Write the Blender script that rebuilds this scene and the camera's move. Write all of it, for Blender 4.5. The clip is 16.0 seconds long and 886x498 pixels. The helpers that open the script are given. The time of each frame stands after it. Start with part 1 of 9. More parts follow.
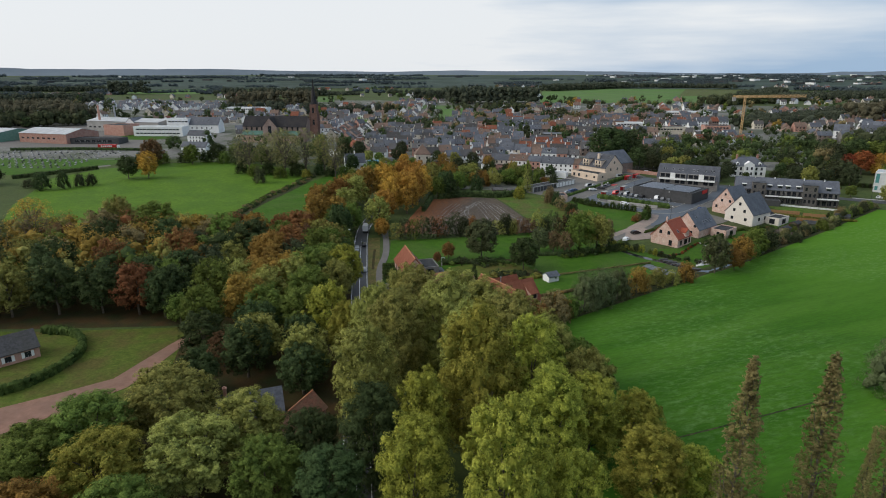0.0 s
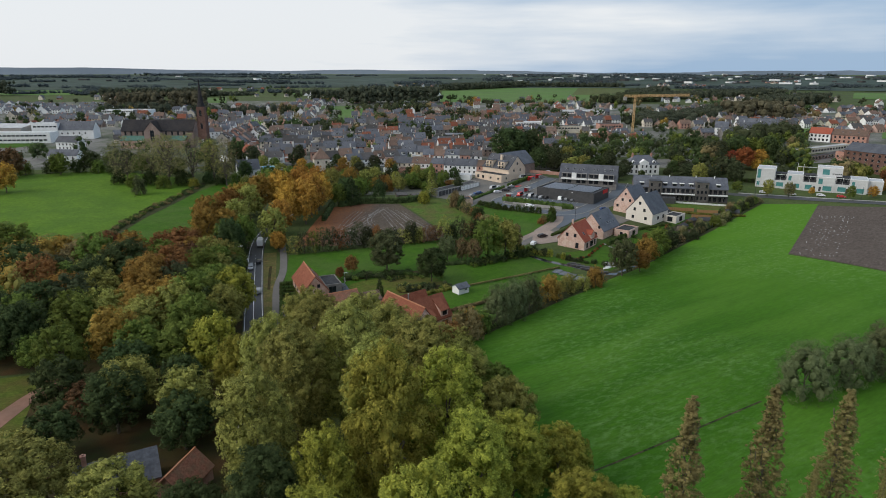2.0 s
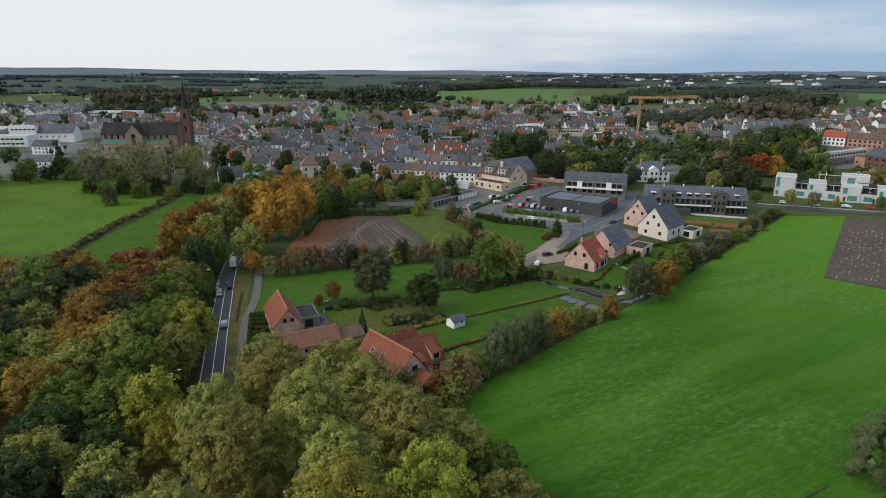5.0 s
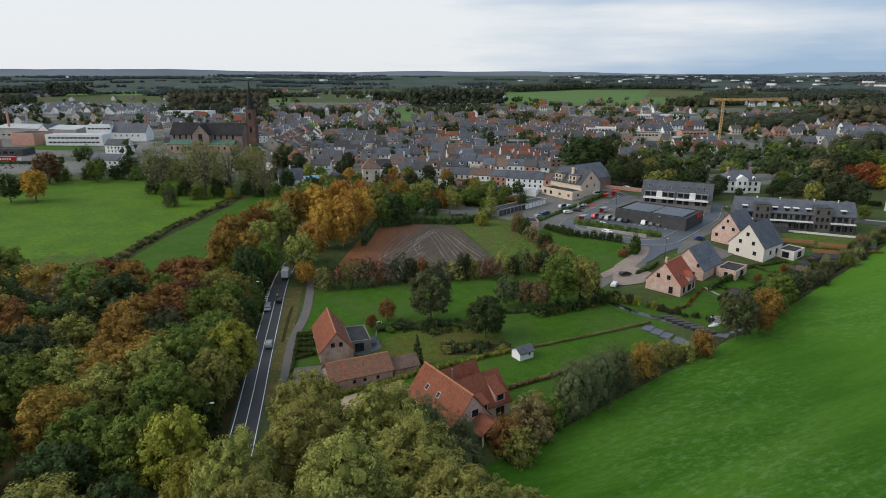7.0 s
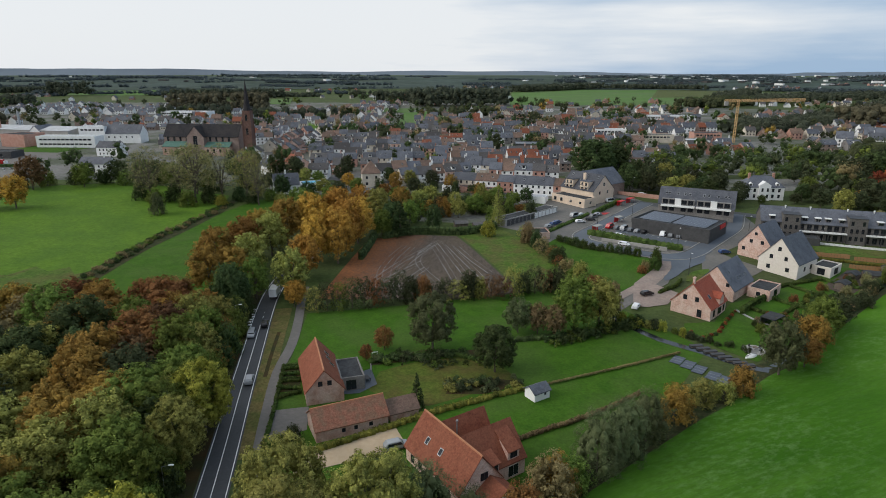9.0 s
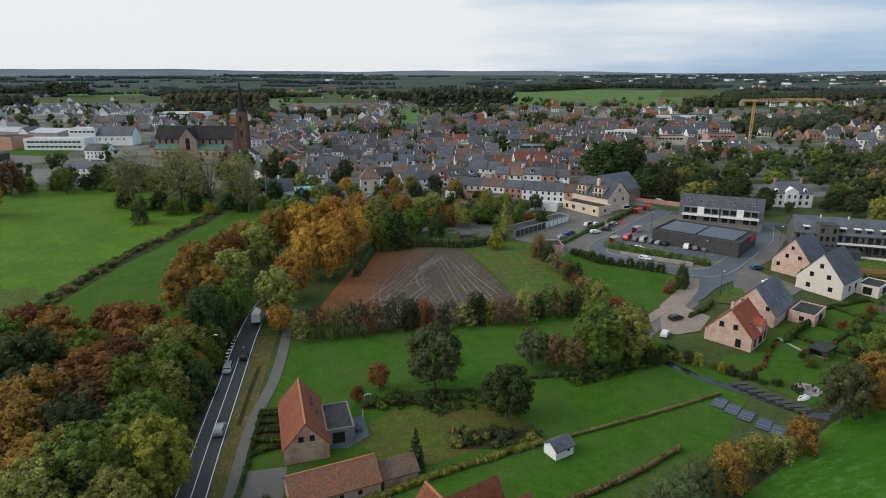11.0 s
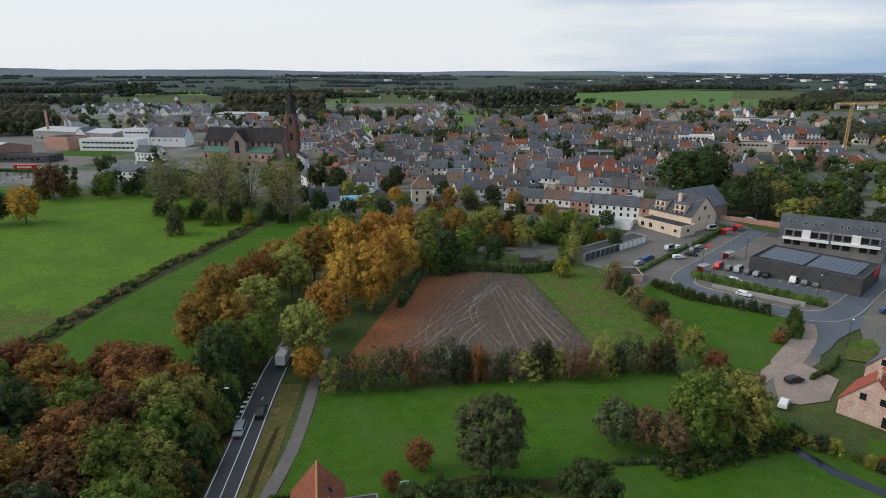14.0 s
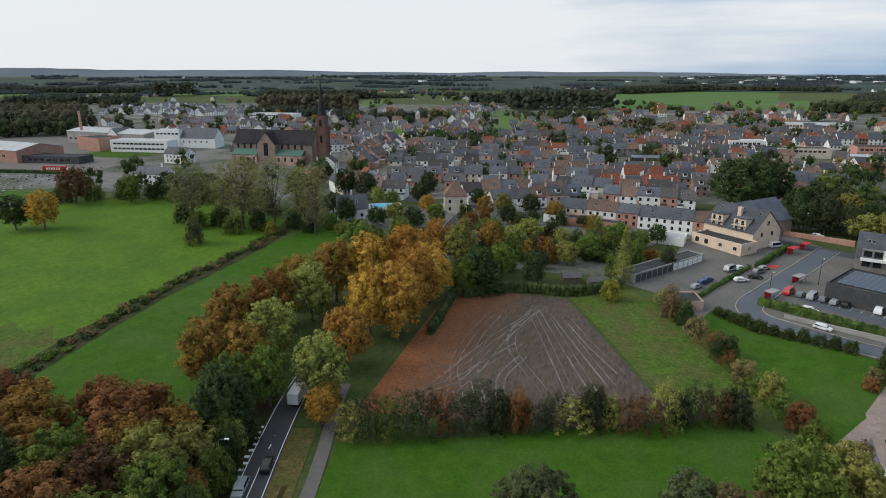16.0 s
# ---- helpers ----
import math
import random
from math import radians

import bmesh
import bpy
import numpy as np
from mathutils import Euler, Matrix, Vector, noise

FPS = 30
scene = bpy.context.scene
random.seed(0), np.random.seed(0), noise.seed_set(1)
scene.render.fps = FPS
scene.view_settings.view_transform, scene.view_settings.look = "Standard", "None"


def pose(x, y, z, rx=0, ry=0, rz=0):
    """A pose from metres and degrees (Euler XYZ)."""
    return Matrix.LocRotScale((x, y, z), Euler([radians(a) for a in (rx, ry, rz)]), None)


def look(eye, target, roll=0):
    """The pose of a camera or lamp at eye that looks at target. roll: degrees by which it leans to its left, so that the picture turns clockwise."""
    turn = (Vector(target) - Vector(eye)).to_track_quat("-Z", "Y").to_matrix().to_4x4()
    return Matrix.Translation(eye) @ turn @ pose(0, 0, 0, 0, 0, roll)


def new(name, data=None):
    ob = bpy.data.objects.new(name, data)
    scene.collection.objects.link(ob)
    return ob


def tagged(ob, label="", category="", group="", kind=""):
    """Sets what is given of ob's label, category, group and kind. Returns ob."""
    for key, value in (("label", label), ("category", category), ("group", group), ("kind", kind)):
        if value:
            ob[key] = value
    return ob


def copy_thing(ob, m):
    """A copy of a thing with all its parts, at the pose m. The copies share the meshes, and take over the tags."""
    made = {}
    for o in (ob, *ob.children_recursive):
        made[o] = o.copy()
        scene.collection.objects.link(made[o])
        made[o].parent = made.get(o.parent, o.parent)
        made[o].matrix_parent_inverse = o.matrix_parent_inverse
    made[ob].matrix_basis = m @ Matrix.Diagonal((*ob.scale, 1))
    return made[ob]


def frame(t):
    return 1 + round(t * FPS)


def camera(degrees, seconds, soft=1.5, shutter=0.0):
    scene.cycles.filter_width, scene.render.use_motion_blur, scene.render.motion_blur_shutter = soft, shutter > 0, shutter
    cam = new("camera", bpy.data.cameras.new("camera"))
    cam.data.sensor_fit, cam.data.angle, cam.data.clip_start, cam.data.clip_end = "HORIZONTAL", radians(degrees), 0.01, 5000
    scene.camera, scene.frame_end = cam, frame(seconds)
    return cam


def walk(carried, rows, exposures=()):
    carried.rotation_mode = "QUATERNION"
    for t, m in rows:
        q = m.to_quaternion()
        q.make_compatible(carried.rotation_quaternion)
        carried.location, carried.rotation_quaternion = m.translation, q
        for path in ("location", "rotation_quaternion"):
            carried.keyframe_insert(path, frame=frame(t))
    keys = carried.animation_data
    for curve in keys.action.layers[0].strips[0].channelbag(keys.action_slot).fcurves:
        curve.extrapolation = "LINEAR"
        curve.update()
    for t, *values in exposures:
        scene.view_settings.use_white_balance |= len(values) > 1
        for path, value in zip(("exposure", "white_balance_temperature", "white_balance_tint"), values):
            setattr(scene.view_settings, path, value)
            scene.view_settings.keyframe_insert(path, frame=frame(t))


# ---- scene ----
# camera: seconds, eye, heading clockwise from +y, tilt down, lean to the left
cam = camera(71.792, 16.0, 0.95)
PATH = [
    (0.0, (0.00, 0.00, 66.28), 0.000, 16.154, -0.035),
    (0.5, (0.19, 3.12, 66.44), 4.338, 16.159, 0.027),
    (1.0, (0.37, 6.27, 66.62), 5.628, 16.182, 0.002),
    (1.5, (0.76, 9.55, 66.90), 5.636, 16.191, -0.019),
    (2.0, (1.47, 12.94, 67.09), 9.057, 16.230, 0.040),
    (2.5, (2.37, 16.55, 67.20), 13.522, 16.259, 0.101),
    (3.0, (3.40, 20.42, 67.29), 14.018, 16.267, 0.101),
    (3.5, (4.52, 24.59, 67.30), 14.028, 16.284, 0.111),
    (4.0, (5.56, 28.91, 67.33), 13.172, 16.268, 0.121),
    (4.5, (6.51, 33.30, 67.35), 11.225, 16.252, 0.112),
    (5.0, (7.21, 37.84, 67.32), 9.147, 16.209, 0.083),
    (7.5, (8.99, 61.48, 66.65), 2.812, 16.113, 0.052),
    (8.0, (9.28, 66.22, 66.65), 2.812, 16.112, 0.071),
    (8.5, (9.51, 70.93, 66.68), 2.817, 16.126, 0.065),
    (9.0, (9.79, 75.82, 66.63), 2.798, 16.138, 0.058),
    (11.5, (10.85, 101.89, 65.87), 2.237, 16.149, -0.085),
    (12.0, (10.99, 106.72, 65.83), 1.920, 16.138, -0.054),
    (12.5, (11.02, 111.40, 65.91), 1.538, 16.130, -0.076),
    (13.0, (10.86, 116.22, 65.96), -0.660, 16.127, -0.059),
    (13.5, (10.74, 121.13, 65.88), -1.986, 16.139, -0.071),
    (14.0, (10.39, 125.95, 65.81), -2.763, 16.116, -0.077),
    (14.5, (9.99, 130.68, 65.85), -5.789, 16.067, -0.136),
    (15.0, (9.56, 135.28, 65.88), -5.907, 16.067, -0.072),
    (15.5, (9.07, 139.95, 65.87), -5.899, 16.066, -0.034),
    (16.0, (8.49, 144.64, 65.86), -5.852, 16.059, -0.018),
]
walk(cam, [(t, pose(*eye, 90 - tilt, 0, -head) @ pose(0, 0, 0, 0, 0, lean)) for t, eye, head, tilt, lean in PATH])

# ---- world, sun, exposure ----
world = bpy.data.worlds.new("overcast_sky")
scene.world = world
world.use_nodes = True
wn, wl = world.node_tree.nodes, world.node_tree.links
wn.clear()
w_out = wn.new("ShaderNodeOutputWorld")
w_bg = wn.new("ShaderNodeBackground")
w_sky = wn.new("ShaderNodeTexSky")
w_sky.sky_type = "NISHITA"
w_sky.sun_disc = False
w_sky.sun_elevation, w_sky.sun_rotation = radians(34), radians(-95)
w_sky.air_density, w_sky.dust_density = 1.0, 2.0
w_tc = wn.new("ShaderNodeTexCoord")
w_map = wn.new("ShaderNodeMapping")
w_map.inputs["Scale"].default_value = (1.0, 1.0, 7.0)
w_noise = wn.new("ShaderNodeTexNoise")
w_noise.inputs["Scale"].default_value = 1.7
w_noise.inputs["Detail"].default_value = 7
w_noise.inputs["Roughness"].default_value = 0.5
w_ramp = wn.new("ShaderNodeValToRGB")
w_ramp.color_ramp.elements[0].position, w_ramp.color_ramp.elements[0].color = 0.34, (0.35, 0.49, 0.67, 1)
w_ramp.color_ramp.elements[1].position, w_ramp.color_ramp.elements[1].color = 0.62, (0.82, 0.85, 0.88, 1)
w_sep = wn.new("ShaderNodeSeparateXYZ")
# the cloud cover is thin and bright towards the west, thick and blue-grey towards the east
w_side = wn.new("ShaderNodeMapRange")
w_side.inputs["From Min"].default_value, w_side.inputs["From Max"].default_value = -0.45, 0.55
w_side.inputs["To Min"].default_value, w_side.inputs["To Max"].default_value = 0.28, -0.165
w_add = wn.new("ShaderNodeMath")
w_add.operation = "ADD"
# long thin streaks of brighter cloud
w_map2, w_noise2, w_streak = wn.new("ShaderNodeMapping"), wn.new("ShaderNodeTexNoise"), wn.new("ShaderNodeMath")
w_map2.inputs["Scale"].default_value, w_map2.inputs["Rotation"].default_value = (0.9, 0.9, 15.0), (0.02, -0.03, 0)
w_noise2.inputs["Scale"].default_value, w_noise2.inputs["Detail"].default_value = 1.6, 5
w_streak.operation, w_streak.inputs[1].default_value = "MULTIPLY_ADD", 0.36
w_mix = wn.new("ShaderNodeMixRGB")
w_mix.inputs["Fac"].default_value = 0.93
w_gain = wn.new("ShaderNodeMixRGB")
w_gain.blend_type, w_gain.inputs["Fac"].default_value = "MULTIPLY", 1.0
w_gain.inputs["Color2"].default_value = (0.1, 0.1, 0.1, 1)
wl.new(w_tc.outputs["Generated"], w_map.inputs["Vector"])
wl.new(w_map.outputs["Vector"], w_noise.inputs["Vector"])
wl.new(w_tc.outputs["Generated"], w_sep.inputs[0])
wl.new(w_sep.outputs["X"], w_side.inputs["Value"])
wl.new(w_noise.outputs["Fac"], w_add.inputs[0])
wl.new(w_side.outputs["Result"], w_add.inputs[1])
wl.new(w_tc.outputs["Generated"], w_map2.inputs["Vector"])
wl.new(w_map2.outputs["Vector"], w_noise2.inputs["Vector"])
wl.new(w_noise2.outputs["Fac"], w_streak.inputs[0])
w_shift = wn.new("ShaderNodeMath")
w_shift.operation, w_shift.inputs[1].default_value = "SUBTRACT", 0.18
wl.new(w_add.outputs[0], w_shift.inputs[0])
wl.new(w_shift.outputs[0], w_streak.inputs[2])
wl.new(w_streak.outputs[0], w_ramp.inputs["Fac"])
wl.new(w_sky.outputs["Color"], w_gain.inputs["Color1"])
wl.new(w_gain.outputs["Color"], w_mix.inputs["Color1"])
wl.new(w_ramp.outputs["Color"], w_mix.inputs["Color2"])
wl.new(w_mix.outputs["Color"], w_bg.inputs["Color"])
wl.new(w_bg.outputs["Background"], w_out.inputs["Surface"])
w_bg.inputs["Strength"].default_value = 1.03

sun = new("sun", bpy.data.lights.new("sun", "SUN"))
sun.data.energy, sun.data.angle, sun.data.color = 1.75, radians(35), (1.0, 0.97, 0.92)
sun.matrix_world = look((-100, -9, 68), (0, 0, 0))
scene.view_settings.exposure = 0.0


# ---- helpers of this scene ----
def ss(a, b, v):
    t = min(1.0, max(0.0, (v - a) / (b - a)))
    return t * t * (3 - 2 * t)


def ground_z(x, y):
    """Height of the land: a brook valley that rises to the village and to a low far ridge."""
    z = 2.6 * ss(240, 310, y) + 3.0 * ss(320, 450, y) + 4.0 * ss(450, 750, y)
    s = (x - 39) * 0.64 - (y - 168) * 0.77
    z += (4.5 * ss(0, 90, s) - 0.6 * math.exp(-(s / 14) ** 2)) * (1 - ss(240, 330, y))
    return z + 34 * ss(1800, 4800, math.hypot(x, y))


def part(name, bm, material, parent=None, label="", smooth=False):
    me = bpy.data.meshes.new(name)
    bm.to_mesh(me)
    bm.free()
    for m in material if isinstance(material, (list, tuple)) else [material]:
        me.materials.append(m)
    if smooth:
        for p in me.polygons:
            p.use_smooth = True
    ob = new(name, me)
    if parent:
        ob.parent = parent
    if label:
        ob["label"] = label
    return ob


def piece(name, me, parent, m=None):
    """One more object on a shared mesh."""
    ob = new(name, me)
    ob.parent = parent
    if m is not None:
        ob.matrix_basis = m
    return ob


def mesh_of(name, verts, faces, material, smooth=False):
    me = bpy.data.meshes.new(name)
    me.from_pydata([tuple(v) for v in verts], [], [tuple(f) for f in faces])
    for m in material if isinstance(material, (list, tuple)) else [material]:
        me.materials.append(m)
    if smooth:
        me.polygons.foreach_set("use_smooth", [True] * len(me.polygons))
    me.update()
    return me


def root(name, x, y, z=None, rz=0.0, label="", category="", group="", kind=""):
    ob = new(name)
    ob.matrix_basis = pose(x, y, ground_z(x, y) if z is None else z, 0, 0, rz)
    return tagged(ob, label, category, group, kind)


def box(bm, x0, x1, y0, y1, z0, z1, mi=0):
    vs = [bm.verts.new((x, y, z)) for x in (x0, x1) for y in (y0, y1) for z in (z0, z1)]
    for f in ((0, 1, 3, 2), (4, 6, 7, 5), (0, 4, 5, 1), (2, 3, 7, 6), (0, 2, 6, 4), (1, 5, 7, 3)):
        bm.faces.new([vs[i] for i in f]).material_index = mi
    return vs


def prism(bm, prof, x0, x1, axis="x", mi=0):
    """A profile in (across, up) drawn out along x or y."""
    put = (lambda u, a, b: (u, a, b)) if axis == "x" else (lambda u, a, b: (a, u, b))
    a = [bm.verts.new(put(x0, p, q)) for p, q in prof]
    b = [bm.verts.new(put(x1, p, q)) for p, q in prof]
    n = len(prof)
    bm.faces.new(a).material_index = mi
    bm.faces.new(b[::-1]).material_index = mi
    for i in range(n):
        bm.faces.new([a[i], b[i], b[(i + 1) % n], a[(i + 1) % n]]).material_index = mi
    bmesh.ops.recalc_face_normals(bm, faces=bm.faces)


def bevelled(bm, width=0.04):
    bmesh.ops.bevel(bm, geom=list(bm.edges), offset=width, segments=1, affect="EDGES")
    return bm


def tube(bm, a, b, r0, r1, n=7):
    a, b = Vector(a), Vector(b)
    q = (b - a).to_track_quat("Z", "Y")
    ring = []
    for p, r in ((a, r0), (b, r1)):
        ring.append([bm.verts.new(p + q @ Vector((r * math.cos(2 * math.pi * i / n), r * math.sin(2 * math.pi * i / n), 0))) for i in range(n)])
    for i in range(n):
        bm.faces.new([ring[0][i], ring[0][(i + 1) % n], ring[1][(i + 1) % n], ring[1][i]])
    bm.faces.new(ring[1])
    bm.faces.new(ring[0][::-1])


# ---- materials ----
def material(name, c1, c2, scale=1.0, rough=0.85, c3=None, scale3=0.05, amount3=0.5, stretch=(1, 1, 1), turn=0.0, bump=0.0, bump_scale=8.0, metal=0.0,
             random_by=None, spread=0.0, coords="Object", spec=0.3, grain=0.0, grain_scale=5.0):
    m = bpy.data.materials.new(name)
    m.use_nodes = True
    n, l = m.node_tree.nodes, m.node_tree.links
    b = n["Principled BSDF"]
    b.inputs["Roughness"].default_value, b.inputs["Metallic"].default_value = rough, metal
    b.inputs["Specular IOR Level"].default_value = spec
    tc, mp = n.new("ShaderNodeTexCoord"), n.new("ShaderNodeMapping")
    l.new(tc.outputs[coords], mp.inputs["Vector"])
    if turn:
        # turned first, then drawn out along the turned axes
        mp.vector_type = "TEXTURE"
        mp.inputs["Scale"].default_value = tuple(1 / v for v in stretch)
    else:
        mp.inputs["Scale"].default_value = stretch
    mp.inputs["Rotation"].default_value = (0, 0, radians(turn))
    t1 = n.new("ShaderNodeTexNoise")
    t1.inputs["Scale"].default_value, t1.inputs["Detail"].default_value, t1.inputs["Roughness"].default_value = scale, 6, 0.65
    l.new(mp.outputs["Vector"], t1.inputs["Vector"])
    r1 = n.new("ShaderNodeValToRGB")
    r1.color_ramp.elements[0].position, r1.color_ramp.elements[1].position = 0.35, 0.65
    r1.color_ramp.elements[0].color, r1.color_ramp.elements[1].color = (*c1, 1), (*c2, 1)
    l.new(t1.outputs["Fac"], r1.inputs["Fac"])
    col = r1.outputs["Color"]
    if c3:
        t2 = n.new("ShaderNodeTexNoise")
        t2.inputs["Scale"].default_value, t2.inputs["Detail"].default_value = scale3, 5
        l.new(mp.outputs["Vector"], t2.inputs["Vector"])
        r2 = n.new("ShaderNodeValToRGB")
        r2.color_ramp.elements[0].position, r2.color_ramp.elements[1].position = 0.42, 0.62
        r2.color_ramp.elements[0].color, r2.color_ramp.elements[1].color = (0, 0, 0, 1), (amount3, amount3, amount3, 1)
        l.new(t2.outputs["Fac"], r2.inputs["Fac"])
        mx = n.new("ShaderNodeMixRGB")
        l.new(r2.outputs["Color"], mx.inputs["Fac"])
        l.new(col, mx.inputs["Color1"])
        mx.inputs["Color2"].default_value = (*c3, 1)
        col = mx.outputs["Color"]
    if random_by:
        if random_by == "object":
            src = n.new("ShaderNodeObjectInfo").outputs["Random"]
        else:
            src = n.new("ShaderNodeNewGeometry").outputs["Random Per Island"]
        hs = n.new("ShaderNodeHueSaturation")
        mr = n.new("ShaderNodeMapRange")
        mr.inputs["To Min"].default_value, mr.inputs["To Max"].default_value = 1 - spread, 1 + spread
        l.new(src, mr.inputs["Value"])
        l.new(mr.outputs["Result"], hs.inputs["Value"])
        l.new(col, hs.inputs["Color"])
        col = hs.outputs["Color"]
    if grain:
        t4, m4, h4 = n.new("ShaderNodeTexNoise"), n.new("ShaderNodeMapRange"), n.new("ShaderNodeHueSaturation")
        t4.inputs["Scale"].default_value, t4.inputs["Detail"].default_value, t4.inputs["Roughness"].default_value = grain_scale, 3, 0.75
        l.new(mp.outputs["Vector"], t4.inputs["Vector"])
        m4.inputs["From Min"].default_value, m4.inputs["From Max"].default_value = 0.3, 0.7
        m4.inputs["To Min"].default_value, m4.inputs["To Max"].default_value = 1 - grain, 1 + grain
        l.new(t4.outputs["Fac"], m4.inputs["Value"])
        l.new(m4.outputs["Result"], h4.inputs["Value"])
        l.new(col, h4.inputs["Color"])
        col = h4.outputs["Color"]
    l.new(col, b.inputs["Base Color"])
    if bump:
        t3, bp = n.new("ShaderNodeTexNoise"), n.new("ShaderNodeBump")
        t3.inputs["Scale"].default_value, t3.inputs["Detail"].default_value = bump_scale, 4
        l.new(mp.outputs["Vector"], t3.inputs["Vector"])
        bp.inputs["Strength"].default_value, bp.inputs["Distance"].default_value = 0.6, bump
        l.new(t3.outputs["Fac"], bp.inputs["Height"])
        l.new(bp.outputs["Normal"], b.inputs["Normal"])
    return m


def leaf_material(name, c1, c2, hue=0.02):
    """Leaves: two tones, clump by clump and leaf by leaf, a little light through them."""
    m = bpy.data.materials.new(name)
    m.use_nodes = True
    n, l = m.node_tree.nodes, m.node_tree.links
    b = n["Principled BSDF"]
    b.inputs["Roughness"].default_value = 0.8
    b.inputs["Specular IOR Level"].default_value = 0.08
    tc, t1 = n.new("ShaderNodeTexCoord"), n.new("ShaderNodeTexNoise")
    t1.inputs["Scale"].default_value, t1.inputs["Detail"].default_value = 0.38, 4
    l.new(tc.outputs["Object"], t1.inputs["Vector"])
    geo, inf = n.new("ShaderNodeNewGeometry"), n.new("ShaderNodeObjectInfo")
    ad, ad2 = n.new("ShaderNodeMath"), n.new("ShaderNodeMath")
    ad.operation = ad2.operation = "MULTIPLY_ADD"
    l.new(geo.outputs["Random Per Island"], ad.inputs[0])
    ad.inputs[1].default_value = 0.42
    l.new(t1.outputs["Fac"], ad.inputs[2])
    rp = n.new("ShaderNodeValToRGB")
    rp.color_ramp.elements[0].position, rp.color_ramp.elements[1].position = 0.40, 1.0
    rp.color_ramp.elements[0].color, rp.color_ramp.elements[1].color = (*c1, 1), (*c2, 1)
    l.new(ad.outputs[0], rp.inputs["Fac"])
    hs, mr, mr2 = n.new("ShaderNodeHueSaturation"), n.new("ShaderNodeMapRange"), n.new("ShaderNodeMapRange")
    mr.inputs["To Min"].default_value, mr.inputs["To Max"].default_value = 0.5 - hue, 0.5 + hue
    mr2.inputs["To Min"].default_value, mr2.inputs["To Max"].default_value = 0.8, 1.2
    l.new(inf.outputs["Random"], mr.inputs["Value"])
    l.new(inf.outputs["Random"], mr2.inputs["Value"])
    l.new(mr.outputs["Result"], hs.inputs["Hue"])
    l.new(mr2.outputs["Result"], hs.inputs["Value"])
    l.new(rp.outputs["Color"], hs.inputs["Color"])
    l.new(hs.outputs["Color"], b.inputs["Base Color"])
    tr, ms = n.new("ShaderNodeBsdfTranslucent"), n.new("ShaderNodeMixShader")
    l.new(hs.outputs["Color"], tr.inputs["Color"])
    ms.inputs[0].default_value = 0.18
    l.new(b.outputs[0], ms.inputs[1])
    l.new(tr.outputs[0], ms.inputs[2])
    l.new(ms.outputs[0], n["Material Output"].inputs["Surface"])
    return m


MEADOW = material("meadow", (0.05, 0.075, 0.022), (0.075, 0.10, 0.03), 0.06, c3=(0.06, 0.065, 0.035), scale3=0.012, bump=0.2, bump_scale=1.0, spec=0.08, grain=0.25, grain_scale=0.7)
FIELD = material("field_grass", (0.026, 0.086, 0.005), (0.043, 0.122, 0.008), 0.05, c3=(0.066, 0.152, 0.016), scale3=0.11, amount3=0.6, stretch=(0.22, 1, 1), turn=20, bump=0.10, bump_scale=1.2, spec=0.08, grain=0.16, grain_scale=1.6)
# the sward is brighter and yellower towards the field's far end, with pale worn tufts along the drill rows
fn, fl_ = FIELD.node_tree.nodes, FIELD.node_tree.links
f_tc, f_dot, f_no, f_ad = fn.new("ShaderNodeTexCoord"), fn.new("ShaderNodeVectorMath"), fn.new("ShaderNodeTexNoise"), fn.new("ShaderNodeMath")
f_dot.operation, f_dot.inputs[1].default_value = "DOT_PRODUCT", (0.62, 0.78, 0)
f_no.inputs["Scale"].default_value, f_no.inputs["Detail"].default_value = 0.03, 5
f_ad.operation, f_ad.inputs[1].default_value = "MULTIPLY_ADD", 60.0
f_mr, f_mx = fn.new("ShaderNodeMapRange"), fn.new("ShaderNodeMixRGB")
f_mr.inputs["From Min"].default_value, f_mr.inputs["From Max"].default_value = 200, 350
f_mr.inputs["To Min"].default_value, f_mr.inputs["To Max"].default_value = 0.0, 0.75
fl_.new(f_tc.outputs["Object"], f_dot.inputs[0])
fl_.new(f_tc.outputs["Object"], f_no.inputs["Vector"])
fl_.new(f_no.outputs["Fac"], f_ad.inputs[0])
fl_.new(f_dot.outputs["Value"], f_ad.inputs[2])
fl_.new(f_ad.outputs[0], f_mr.inputs["Value"])
fl_.new(f_mr.outputs["Result"], f_mx.inputs["Fac"])
f_b = fn["Principled BSDF"]
fl_.new(f_b.inputs["Base Color"].links[0].from_socket, f_mx.inputs["Color1"])
f_mx.inputs["Color2"].default_value = (0.080, 0.195, 0.010, 1)
f_mp, f_t2, f_t3 = fn.new("ShaderNodeMapping"), fn.new("ShaderNodeTexNoise"), fn.new("ShaderNodeTexNoise")
f_mp.vector_type = "TEXTURE"
f_mp.inputs["Rotation"].default_value, f_mp.inputs["Scale"].default_value = (0, 0, radians(20)), (2.0, 1.0, 1.0)
f_t2.inputs["Scale"].default_value, f_t2.inputs["Detail"].default_value, f_t2.inputs["Roughness"].default_value = 0.8, 7, 0.75
f_t3.inputs["Scale"].default_value, f_t3.inputs["Detail"].default_value = 0.022, 3
fl_.new(f_tc.outputs["Object"], f_mp.inputs["Vector"])
fl_.new(f_mp.outputs["Vector"], f_t2.inputs["Vector"])
fl_.new(f_tc.outputs["Object"], f_t3.inputs["Vector"])
